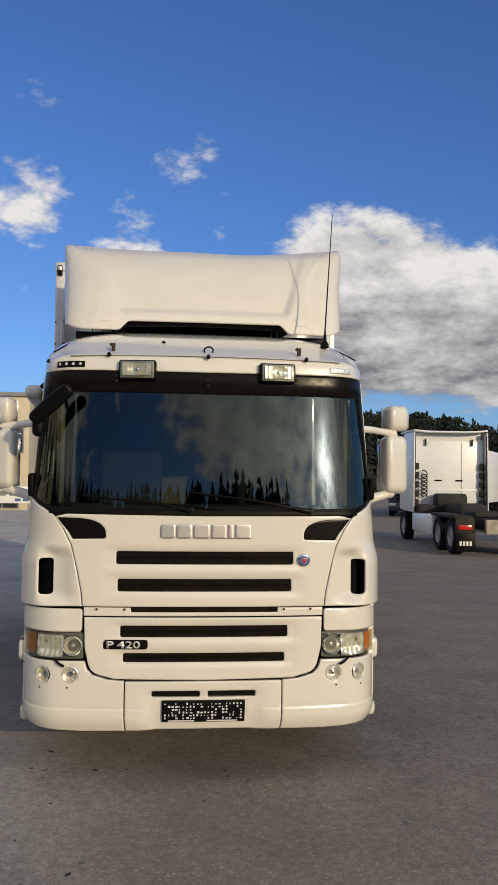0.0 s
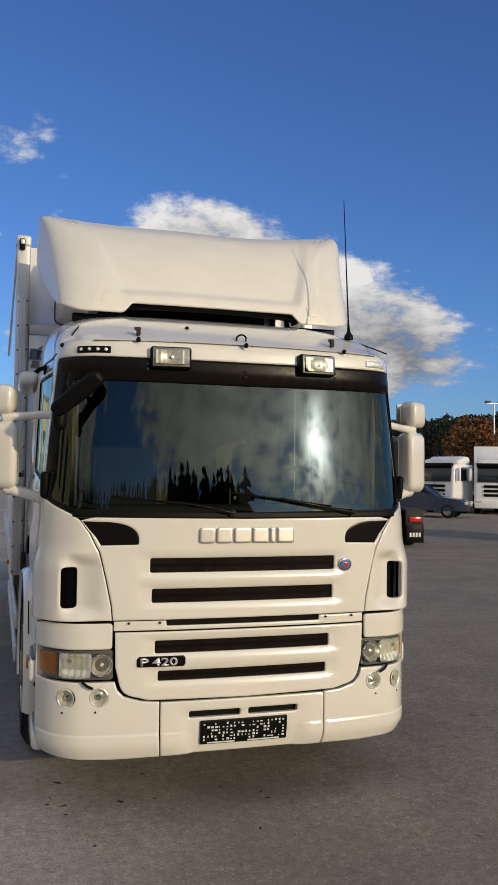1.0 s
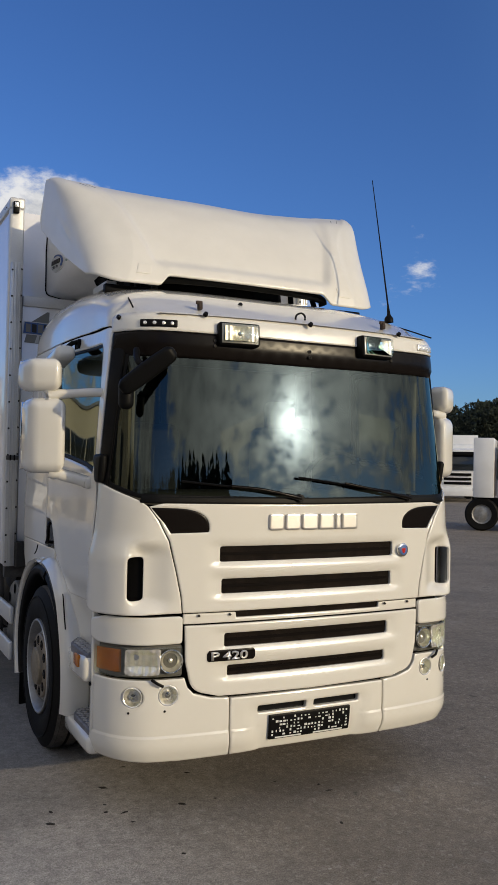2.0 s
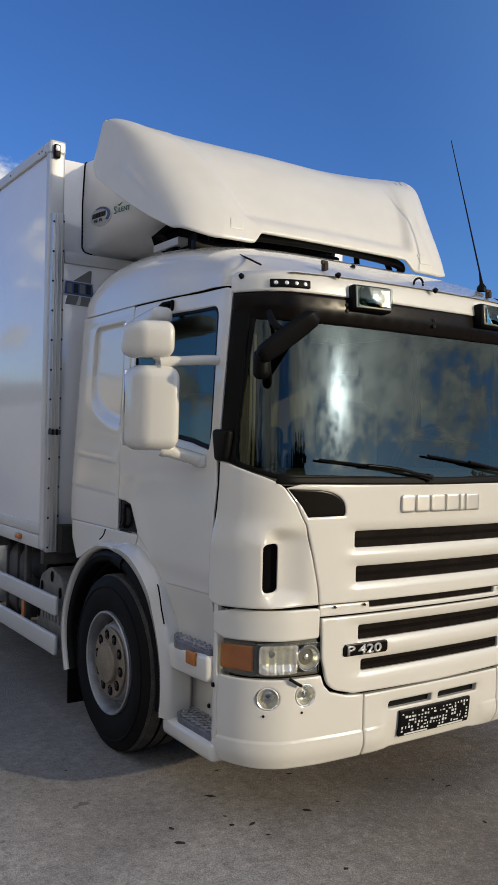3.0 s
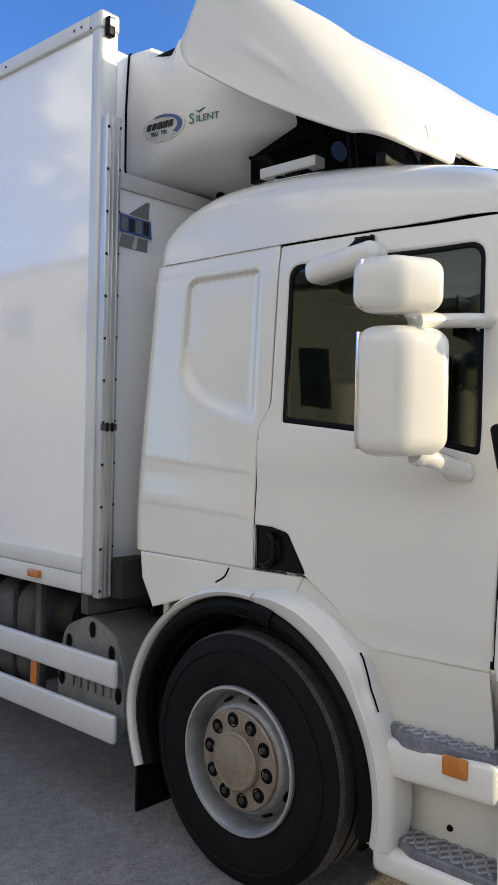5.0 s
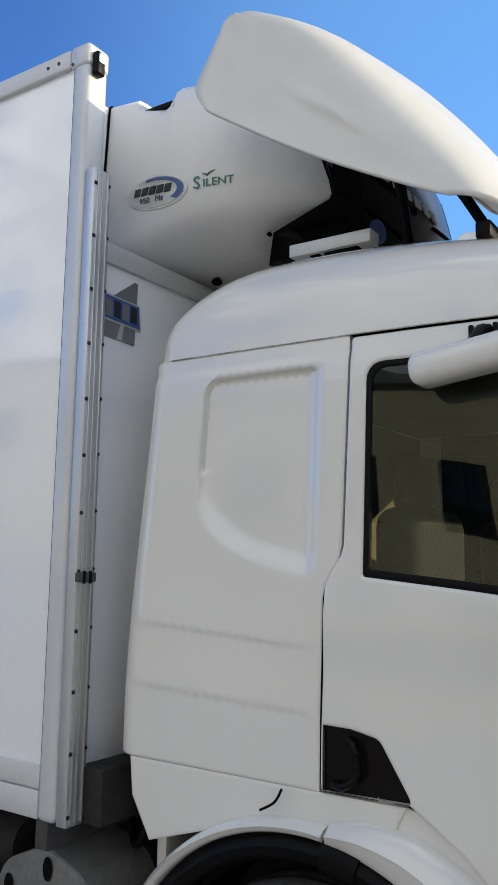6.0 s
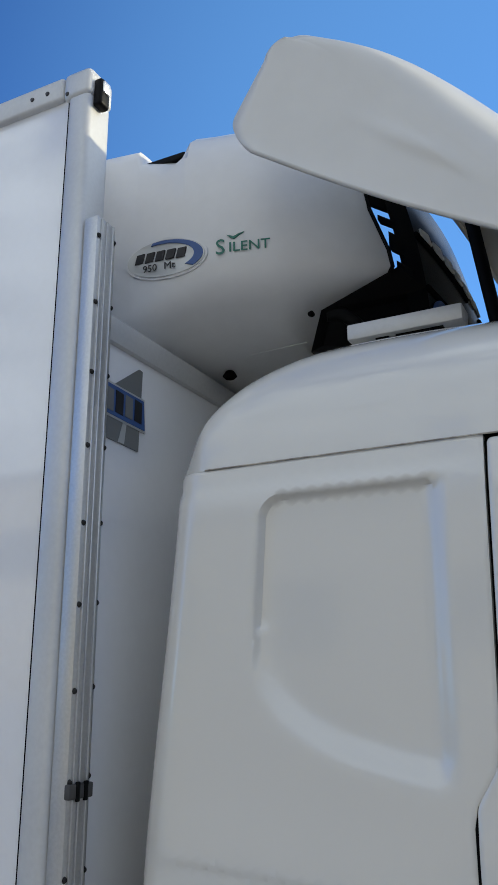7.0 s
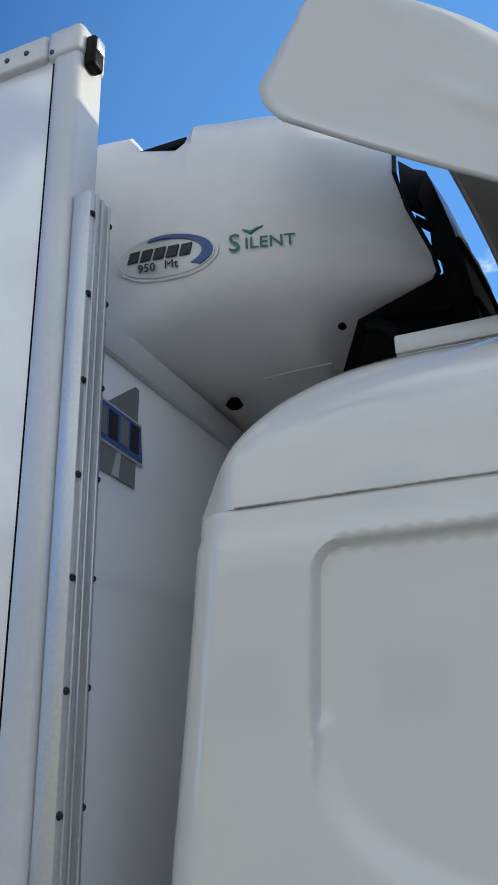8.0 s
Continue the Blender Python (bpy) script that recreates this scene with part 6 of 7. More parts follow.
# ---- inside the cab ----
box("cab_floor", (-1.08, 0.30, 1.05), (1.08, 2.1, 1.12), INTERIOR, truck, 0.02)
bm = bmesh.new()
rbox(bm, (-1.02, 0.22, 1.30), (1.02, 0.62, 1.72), 0.06, 3)
for v in bm.verts:
    v.co.y += 0.07 * (v.co.x / 1.0) ** 2
part("dashboard", bm, INTERIOR, truck, "dark dashboard")
box("cab_headlining", (-1.0, 0.4, 2.66), (1.0, 2.1, 2.70), INTERIOR, truck, 0.02)
box("cab_rear_lining", (-1.05, 2.08, 1.1), (1.05, 2.13, 2.66), LINING, truck, 0.02)
for s in (-1, 1):
    bm = bmesh.new()
    rbox(bm, (s * 0.30, 0.95, 1.30), (s * 0.80, 1.42, 1.48), 0.07, 3)
    rbox(bm, (s * 0.30, 1.34, 1.40), (s * 0.80, 1.52, 2.16), 0.07, 3)
    rbox(bm, (s * 0.42, 1.40, 2.14), (s * 0.68, 1.50, 2.36), 0.05, 3)
    rbox(bm, (s * 0.38, 1.0, 1.12), (s * 0.72, 1.4, 1.32), 0.03, 2)
    part("cab_seat", bm, SEAT, truck, "dark fabric driver seat")
    # gathered curtain beside the pillar
    verts, faces = [], []
    nz, nf = 2, 24
    for j in range(nz + 1):
        for i in range(nf + 1):
            t = i / nf
            verts.append(Vector((s * (1.0 - 0.02 * math.sin(i * 1.9)), 0.36 + 0.13 * t - 0.0 * j, 1.72 + 0.8 * j / nz)))
    for j in range(nz):
        for i in range(nf):
            faces.append((j * (nf + 1) + i, j * (nf + 1) + i + 1, (j + 1) * (nf + 1) + i + 1, (j + 1) * (nf + 1) + i))
    cur = link("curtain", verts, faces, CURTAIN, truck, "gathered beige curtain")
    sol = cur.modifiers.new("cloth", "SOLIDIFY")
    sol.thickness = 0.006
sw = tube("steering_wheel", [(0.55 + 0.22 * math.cos(a), 0.70 - 0.10 * math.sin(a), 1.78 + 0.19 * math.sin(a)) for a in np.linspace(0, 2 * math.pi, 33)], 0.017, BLACK, truck, 8, "black steering wheel")
tube("steering_column", [(0.55, 0.70, 1.78), (0.55, 0.55, 1.62)], 0.05, BLACK, truck, 10)

BEDDING = material("bedding", (0.24, 0.225, 0.20), 0.9, vary=0.15, vary_scale=9)
# bunk with folded bedding behind the seats
box("bunk", (-1.0, 1.60, 1.45), (1.0, 2.07, 1.62), LINING, truck, 0.04)
for k, (z, w) in enumerate(((1.62, 0.46), (1.70, 0.42), (1.775, 0.34))):
    box("bedding", (-0.95 + 0.02 * k, 1.63 + 0.02 * k, z), (-0.95 + w, 2.0, z + 0.075), BEDDING, truck, 0.035, "pale folded bedding", 3)


# ---- ground ----
def asphalt():
    m = bpy.data.materials.new("asphalt")
    m.use_nodes = True
    nt = m.node_tree
    N, L = nt.nodes.new, nt.links.new
    b = nt.nodes["Principled BSDF"]
    tc = N("ShaderNodeTexCoord")

    def noise_node(scale, detail=5, rough=0.6):
        n = N("ShaderNodeTexNoise")
        n.inputs["Scale"].default_value, n.inputs["Detail"].default_value, n.inputs["Roughness"].default_value = scale, detail, rough
        L(tc.outputs["Object"], n.inputs["Vector"])
        return n.outputs[0]

    def ranged(v, a, b_, c, d):
        r = N("ShaderNodeMapRange")
        L(v, r.inputs[0])
        for i, q in enumerate((a, b_, c, d)):
            r.inputs[1 + i].default_value = q
        return r.outputs[0]

    def mixed(f, a, c, kind="MIX"):
        n = N("ShaderNodeMix")
        n.data_type, n.blend_type = "RGBA", kind
        if isinstance(f, float):
            n.inputs[0].default_value = f
        else:
            L(f, n.inputs[0])
        for i, q in ((6, a), (7, c)):
            if isinstance(q, tuple):
                n.inputs[i].default_value = q
            else:
                L(q, n.inputs[i])
        return n.outputs[2]
    broad, mid, fine, coarse = noise_node(0.22, 6), noise_node(1.7, 6, 0.65), noise_node(95, 2, 0.6), noise_node(16, 4, 0.6)
    vor = N("ShaderNodeTexVoronoi")
    vor.inputs["Scale"].default_value = 150
    L(tc.outputs["Object"], vor.inputs["Vector"])
    cell = N("ShaderNodeSeparateColor")
    L(vor.outputs["Color"], cell.inputs[0])
    # brown-grey in front of the truck, paler and dustier along its side
    place = N("ShaderNodeSeparateXYZ")
    L(tc.outputs["Object"], place.inputs[0])
    drift = N("ShaderNodeMath")
    drift.operation = "MULTIPLY_ADD"
    L(broad, drift.inputs[0])
    drift.inputs[1].default_value = 3.0
    L(place.outputs[0], drift.inputs[2])
    dusty = ranged(drift.outputs[0], 1.5, -2.2, 0.0, 1.0)
    base = mixed(dusty, (0.205, 0.174, 0.140, 1), (0.46, 0.445, 0.425, 1))
    pale = mixed(dusty, (0.29, 0.25, 0.205, 1), (0.56, 0.54, 0.515, 1))
    col = mixed(ranged(mid, 0.36, 0.70, 0, 1), base, pale)
    col = mixed(ranged(broad, 0.40, 0.70, 0, 0.35), col, base)
    col = mixed(1.0, col, ranged(cell.outputs[0], 0.0, 1.0, 0.80, 1.20), "MULTIPLY")
    # single pale and dark stones in the binder
    agg = N("ShaderNodeTexVoronoi")
    agg.inputs["Scale"].default_value = 62
    L(tc.outputs["Object"], agg.inputs["Vector"])
    pick = N("ShaderNodeSeparateColor")
    L(agg.outputs["Color"], pick.inputs[0])
    col = mixed(ranged(pick.outputs[1], 0.90, 0.92, 0.0, 0.22), col, (0.55, 0.52, 0.47, 1))
    col = mixed(ranged(pick.outputs[2], 0.88, 0.90, 0.0, 0.25), col, (0.10, 0.088, 0.075, 1))
    col = mixed(1.0, col, ranged(fine, 0.3, 0.7, 0.86, 1.14), "MULTIPLY")
    col = mixed(1.0, col, ranged(coarse, 0.3, 0.7, 0.80, 1.20), "MULTIPLY")
    spots = noise_node(5.0, 2, 0.5)
    col = mixed(ranged(spots, 0.72, 0.75, 0, 0.6), col, (0.06, 0.054, 0.046, 1))
    # a soft dark patch under the nose of the truck, its edge broken by noise
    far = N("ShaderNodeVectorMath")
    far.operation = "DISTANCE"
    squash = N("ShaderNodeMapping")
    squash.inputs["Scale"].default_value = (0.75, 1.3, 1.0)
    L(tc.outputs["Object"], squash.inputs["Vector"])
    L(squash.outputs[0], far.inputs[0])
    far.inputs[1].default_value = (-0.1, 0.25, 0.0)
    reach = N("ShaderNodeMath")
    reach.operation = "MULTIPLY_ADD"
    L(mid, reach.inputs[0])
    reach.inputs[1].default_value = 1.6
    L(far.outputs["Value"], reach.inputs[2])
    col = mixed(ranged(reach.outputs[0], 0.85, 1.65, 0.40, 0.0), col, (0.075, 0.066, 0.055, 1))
    # blue-grey shade beside the truck painted into the asphalt, with pale scuffs on it
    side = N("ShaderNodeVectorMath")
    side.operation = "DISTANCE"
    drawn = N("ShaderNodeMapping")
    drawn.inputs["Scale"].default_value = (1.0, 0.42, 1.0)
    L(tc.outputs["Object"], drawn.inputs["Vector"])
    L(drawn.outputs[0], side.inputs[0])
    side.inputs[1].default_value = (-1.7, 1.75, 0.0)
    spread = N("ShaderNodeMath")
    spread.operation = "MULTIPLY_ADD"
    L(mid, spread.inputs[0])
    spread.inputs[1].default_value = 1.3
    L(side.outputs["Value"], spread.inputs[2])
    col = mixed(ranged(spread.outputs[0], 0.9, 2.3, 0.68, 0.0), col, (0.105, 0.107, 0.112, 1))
    scuff = noise_node(2.6, 8, 0.75)
    col = mixed(ranged(scuff, 0.60, 0.74, 0.0, 0.40), col, (0.58, 0.56, 0.52, 1))
    track = noise_node(0.6, 3, 0.5)
    col = mixed(ranged(track, 0.52, 0.62, 0.0, 0.22), col, (0.11, 0.103, 0.094, 1))
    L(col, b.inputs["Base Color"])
    L(ranged(mid, 0.3, 0.7, 0.82, 0.94), b.inputs["Roughness"])
    bp = N("ShaderNodeBump")
    bp.inputs["Strength"].default_value, bp.inputs["Distance"].default_value = 1.0, 0.012
    L(mixed(0.5, fine, cell.outputs[0]), bp.inputs["Height"])
    L(bp.outputs[0], b.inputs["Normal"])
    return m


verts, faces = [], []
ring_r = [0, 4, 8, 14, 24, 40, 70, 120, 220, 500, 2500]
for r in ring_r[1:]:
    for i in range(48):
        a = 2 * math.pi * i / 48
        z = 0.0 if r < 60 else 0.0
        verts.append(Vector((r * math.cos(a), r * math.sin(a), z)))
verts.append(Vector((0, 0, 0)))
for i in range(48):
    faces.append((len(verts) - 1, i, (i + 1) % 48))
for k in range(len(ring_r) - 2):
    for i in range(48):
        j = (i + 1) % 48
        faces.append((k * 48 + i, (k + 1) * 48 + i, (k + 1) * 48 + j, k * 48 + j))
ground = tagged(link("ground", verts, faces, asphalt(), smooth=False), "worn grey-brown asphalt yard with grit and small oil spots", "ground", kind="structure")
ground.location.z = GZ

# ---- woods round the yard ----
SPRUCE = material("spruce_needles", (0.011, 0.019, 0.011), 0.9, vary=0.3, vary_scale=0.12, grain=0.3, grain_scale=2.0, tint=(0.022, 0.028, 0.013))
AUTUMN = material("autumn_leaves", (0.16, 0.055, 0.015), 0.9, vary=0.3, vary_scale=0.3, grain=0.3, grain_scale=2.5, tint=(0.10, 0.05, 0.015))
BARK = material("bark", (0.06, 0.045, 0.035), 0.9, vary=0.2)


def woods(name, label, a0, a1, dist, depth, count, h0, h1, mat, seed, leafy=0.25, centre=(0.0, 0.0), ripple=0.08, wide=1.0, leaves=220):
    """A belt of conifers and some round-crowned trees, as one mass, between two azimuths to the right of +y."""
    r = random.Random(seed)
    verts, faces = [], []
    for _ in range(count):
        a = radians(r.uniform(a0, a1))
        d = dist + depth * r.random() ** 1.4
        h = r.uniform(h0, h1) * (1 + ripple * math.sin(a * 9) + ripple * 0.7 * math.sin(a * 23 + 1)) * (1 + 0.25 * (d - dist) / max(depth, 1))
        x, y = centre[0] + d * math.sin(a), centre[1] + d * math.cos(a)
        if r.random() < leafy:
            for _ in range(leaves):
                ph, ct = r.uniform(0, 2 * math.pi), r.uniform(-0.5, 1)
                rad = h * 0.24 * r.uniform(0.45, 1.08)
                c = Vector((x + rad * math.cos(ph) * math.sqrt(max(0, 1 - ct * ct)), y + rad * math.sin(ph) * math.sqrt(max(0, 1 - ct * ct)), h * 0.62 + h * 0.30 * ct))
                b = len(verts)
                q = h * 0.04 * (220 / leaves) ** 0.5
                verts += [c + Vector((r.uniform(-q, q), r.uniform(-q, q), r.uniform(-q, q))) for _ in range(4)]
                faces += [(b, b + 1, b + 2), (b, b + 2, b + 3)]
        else:
            tiers = 15
            w = h * r.uniform(0.13, 0.18) * wide
            for t in range(tiers):
                f = t / (tiers - 1)
                zz = h * (0.06 + 0.88 * f)
                rad = w * (1.02 - f) ** 0.75 + 0.12
                n = 11
                b = len(verts)
                verts.append(Vector((x, y, zz + h * (0.10 - 0.07 * f))))
                for i in range(n):
                    an = 2 * math.pi * i / n + r.uniform(-0.2, 0.2)
                    q = rad * r.uniform(0.5, 1.25)
                    verts.append(Vector((x + q * math.cos(an), y + q * math.sin(an), zz - r.uniform(0, 0.05) * h)))
                faces += [(b, b + 1 + i, b + 1 + (i + 1) % n) for i in range(n)]
    return tagged(link(name, verts, faces, mat, None, smooth=False), label, "woods", kind="stuff")


woods("woods", "dark spruce wood behind the yard", 8, 75, 125, 40, 620, 10.5, 13, SPRUCE, 1, 0.5, leaves=520)
woods("woods", "dark spruce wood along the far side of the yard", 75, 125, 110, 35, 260, 9, 12, SPRUCE, 2)
woods("woods", "spruce wood on the sunny side of the yard", 125, 168, 95, 20, 300, 9.5, 11.5, SPRUCE, 3, 0.4)
woods("woods", "spruce wood behind the road", 163, 262, 84, 22, 620, 17.5, 22.6, SPRUCE, 4, 0.0, ripple=0.03, wide=1.7)
woods("woods", "dense mixed wood behind the road", 163, 262, 104, 16, 420, 16.5, 19.5, SPRUCE, 8, 0.6, ripple=0.05, wide=2.2, leaves=160)
woods("woods", "spruce wood beyond the building", 260, 352, 150, 40, 420, 5.5, 8, SPRUCE, 5)
woods("autumn_trees", "rust-red autumn trees at the edge of the yard", 31.5, 36.6, 86, 10, 22, 6.0, 8.2, AUTUMN, 6, 1.0)

# ---- building surfaces ----
WALL = material("beige_render", (0.58, 0.50, 0.36), 0.85, vary=0.05, vary_scale=0.6, grain=0.05, grain_scale=30, bump=0.002)
ROOF_M = material("grey_sheet", (0.22, 0.22, 0.23), 0.6, vary=0.1)
DARK_WIN = material("dark_window", (0.02, 0.025, 0.03), 0.08, vary=0.1)
bld = thing("building", "long beige rendered building with a row of dark upper windows", "building")
XB = -22.0
box("wall", (XB - 10, -5, GZ), (XB, 24, 8.8), WALL, bld, 0.02)
box("roof", (XB - 10.3, -5.3, 8.8), (XB + 0.3, 24.3, 9.1), ROOF_M, bld, 0.03)
for y in (2.35, 7.1, 11.85, 16.6, 22.0):
    w = box("window", (XB - 0.02, y - 2.0, 4.65), (XB + 0.06, y, 6.65), CHASSIS, bld, 0.01)
    for j in range(2):
        box("pane", (XB + 0.03, y - 1.9 + j * 0.93, 4.75), (XB + 0.075, y - 1.03 + j * 0.93, 6.55), DARK_WIN, w, 0.004)


# ---- parked vehicles in the distance ----
def plain_wheel(parent, x, y, r=0.5, s=1, w=0.28):
    m = Matrix.Translation((x, y, r)) @ Matrix.Rotation(radians(90 * s), 4, "Y")
    t = lathe("tyre", [(r * 0.58, 0.0), (r * 0.9, 0.02), (r, -0.03), (r, -w), (r * 0.6, -w)], RUBBER, parent, 28, m)
    lathe("rim", [(r * 0.58, 0.0), (r * 0.5, -0.05), (r * 0.3, -0.03), (0, -0.01)], RIM, t, 20, m)


TRACTOR_W = material("tractor_white", (0.78, 0.79, 0.8), 0.35, vary=0.04, coat=0.3)


def tractor_rear(at):
    t = thing("tractor_unit", "white tractor unit with bare chassis and black mud flaps", "truck", at=at)
    bm = bmesh.new()
    rbox(bm, (-1.2, 4.2, 1.0), (1.2, 6.3, 3.22), 0.10, 3)
    part("cab", bm, TRACTOR_W, t, "white cab with a plain rear wall")
    for s in (-1, 1):
        bm = bmesh.new()
        rbox(bm, (s * 1.215, 3.86, 1.0), (s * 1.255, 5.2, 3.42), 0.018, 2)
        for v in bm.verts:
            if v.co.y < 4.2 and v.co.z > 3.0:
                v.co.x -= s * 0.06 * (v.co.z - 3.0)
        part("side_fairing", bm, TRACTOR_W, t)
        box("fairing_edge", (s * 1.17, 3.87, 1.1), (s * 1.213, 3.93, 3.3), CHASSIS, t, 0.012)
        for z in (1.2, 1.5, 1.8, 2.1, 2.4):
            box("wall_box", (s * 1.02, 4.02, z), (s * 1.16, 4.19, z + 0.22), CHASSIS, t, 0.03)
        box("roof_stay", (s * 0.78 - 0.02, 4.1, 2.98), (s * 0.78 + 0.02, 4.19, 3.2), CHASSIS, t, 0.006)
        for y in (0.9, 2.25, 6.9):
            plain_wheel(t, s * 1.2, y, 0.5, s)
        box("rear_wing", (s * 0.72, 0.35, 0.98), (s * 1.24, 2.9, 1.08), CHASSIS, t, 0.04)
        box("rear_wing_end", (s * 0.72, 0.20, 0.55), (s * 1.24, 0.30, 1.05), CHASSIS, t, 0.03)
        fl = box("mud_flap", (s * 0.72, 0.16, 0.12), (s * 1.24, 0.19, 0.62), BLACK, t, 0.01, "black mud flap with plain white bars")
        for k in range(4):
            box("flap_bar", (s * 0.98 - 0.17 + k * 0.09, 0.145, 0.28), (s * 0.98 - 0.11 + k * 0.09, 0.162, 0.40), WHITE_INK, fl, 0.004)
        box("tail_lamp", (s * 0.80, 0.14, 0.70), (s * 1.18, 0.22, 0.84), RED, t, 0.02, "red tail lamp")
        box("frame_rail", (s * 0.36, 0.1, 0.68), (s * 0.44, 5.0, 0.94), CHASSIS, t, 0.01)
        box("side_tank", (s * 0.7, 2.95, 0.40), (s * 1.22, 4.2, 0.98), TRACTOR_W, t, 0.06)
        box("wall_slot", (s * 0.35 - 0.12, 4.17, 2.02), (s * 0.35 + 0.12, 4.21, 2.07), GAP, t, 0.01)
    bm = bmesh.new()
    rbox(bm, (-1.23, 3.86, 3.40), (1.23, 6.0, 3.46), 0.025, 2)
    bmesh.ops.subdivide_edges(bm, edges=[e for e in bm.edges if abs(e.verts[0].co.x - e.verts[1].co.x) > 1], cuts=12)
    for v in bm.verts:
        v.co.z += 0.05 * (abs(v.co.x) / 1.23) ** 4
    part("roof_spoiler", bm, TRACTOR_W, t)
    box("spoiler_base", (-1.12, 4.25, 3.2), (1.12, 6.0, 3.41), TRACTOR_W, t, 0.03)
    box("crossbeam", (-0.45, 0.05, 0.60), (0.45, 0.2, 0.98), material("pale_board", (0.45, 0.41, 0.33), 0.8, vary=0.2, vary_scale=5), t, 0.01, "pale rear board")
    box("fifth_wheel", (-0.45, 1.1, 1.0), (0.45, 2.2, 1.16), CHASSIS, t, 0.05)
    box("deck", (-0.44, 0.3, 0.92), (0.44, 4.2, 0.99), CHASSIS, t, 0.01)
    bm = bmesh.new()
    rbox(bm, (-0.55, 3.5, 1.0), (0.45, 4.15, 1.62), 0.1, 2)
    rbox(bm, (-1.15, 3.6, 0.95), (1.15, 4.15, 1.25), 0.06, 2)
    rbox(bm, (-0.4, 2.6, 1.0), (0.3, 3.4, 1.35), 0.06, 2)
    part("engine_cover", bm, CHASSIS, t)
    box("wall_pressing", (-1.0, 4.185, 1.7), (1.0, 4.21, 1.76), TRACTOR_W, t, 0.01)
    box("wall_seam", (0.42, 4.19, 1.5), (0.435, 4.205, 3.1), GAP, t, 0)
    tube("coil_hose", [(-0.85 + 0.1 * math.cos(a), 4.05, 1.5 + a * 0.02 + 0.08 * math.sin(a)) for a in np.linspace(0, 40, 160)], 0.02, CHASSIS, t, 6)
    for o in t.children_recursive:
        for v in (o.data.vertices if o.type == "MESH" and o.name.split(".")[0] not in ("tyre", "rim") else ()):
            if v.co.y > 3.4:
                v.co.y += 1.3
            if v.co.z > 2.9:
                v.co.z += 0.22
    return t


tractor_rear(pose(8.72, 16.0, GZ, 0, 0, -4))


def far_truck(at, colour, label, box_len=7.0, box_col=None, high=3.4):
    """A parked lorry facing -y: cab with screen, grille, lamps, wheels, and a box."""
    t = thing("lorry", label, "truck", "parked lorries", at)
    bm = bmesh.new()
    rbox(bm, (-1.22, 0.0, 0.45), (1.22, 2.1, high - 0.35), 0.14, 3)
    for v in bm.verts:
        if v.co.z > 1.9 and v.co.y < 1.0:
            v.co.y += 0.22 * (v.co.z - 1.9)
    part("cab", bm, colour, t)
    bm = bmesh.new()
    rbox(bm, (-1.05, -0.02, 1.72), (1.05, 0.05, 2.55), 0.03, 2)
    for v in bm.verts:
        v.co.y += 0.22 * max(0, v.co.z - 1.9)
    part("windscreen", bm, DARK_WIN, t)
    box("visor", (-1.1, -0.06, 2.52), (1.1, 0.25, 2.72), BLACK, t, 0.03)
    for z in (0.95, 1.18, 1.42):
        box("grille_slot", (-0.72, -0.025, z), (0.72, 0.02, z + 0.14), BLACK, t, 0.02)
    bm = bmesh.new()
    rbox(bm, (-1.1, 0.7, high - 0.42), (1.1, 2.0, high + 0.1), 0.2, 3)
    for v in bm.verts:
        if v.co.y < 1.2 and v.co.z > high - 0.1:
            v.co.y += 0.5
    part("roof_spoiler", bm, colour, t)
    box("bumper", (-1.2, -0.08, 0.32), (1.2, 0.3, 0.78), colour, t, 0.06)
    for s in (-1, 1):
        box("headlight", (s * 0.78, -0.095, 0.62), (s * 1.15, -0.04, 0.78), REFLECTOR, t, 0.02)
        box("side_window", (s * 1.215, 0.45, 1.75), (s * 1.235, 1.35, 2.45), DARK_WIN, t, 0.01)
        box("mirror", (s * 1.32, 0.2, 1.75), (s * 1.5, 0.34, 2.45), colour, t, 0.05)
        tube("mirror_arm", [(s * 1.2, 0.35, 2.4), (s * 1.4, 0.28, 2.42)], 0.025, BLACK, t, 6)
        for y in ((1.3, 5.2, 6.5) if box_len != 0.6 else (1.3, 2.75)):
            plain_wheel(t, s * 1.2, y, 0.5, s)
        box("frame_rail", (s * 0.36, 1.0, 0.7), (s * 0.46, 8.0 if box_len != 0.6 else 3.0, 0.95), CHASSIS, t, 0.01)
        if box_len != 0.6:
            box("guard", (s * 1.1, 2.4, 0.45), (s * 1.2, 4.5, 0.95), CHASSIS, t, 0.02)
    if box_len:
        box("cargo_box", (-1.28, 2.4, 1.0), (1.28, 2.4 + box_len, high + 0.2 if high < 2.9 else 3.7), box_col or colour, t, 0.03)
    return t


DARKBLUE = material("dark_blue_paint", (0.015, 0.022, 0.05), 0.25, vary=0.1, coat=0.5)
NAVY = material("navy_paint", (0.03, 0.04, 0.07), 0.3, vary=0.1, coat=0.4)
YELLOW = material("yellow_paint", (0.45, 0.23, 0.02), 0.45, vary=0.12, vary_scale=2, grain=0.05)


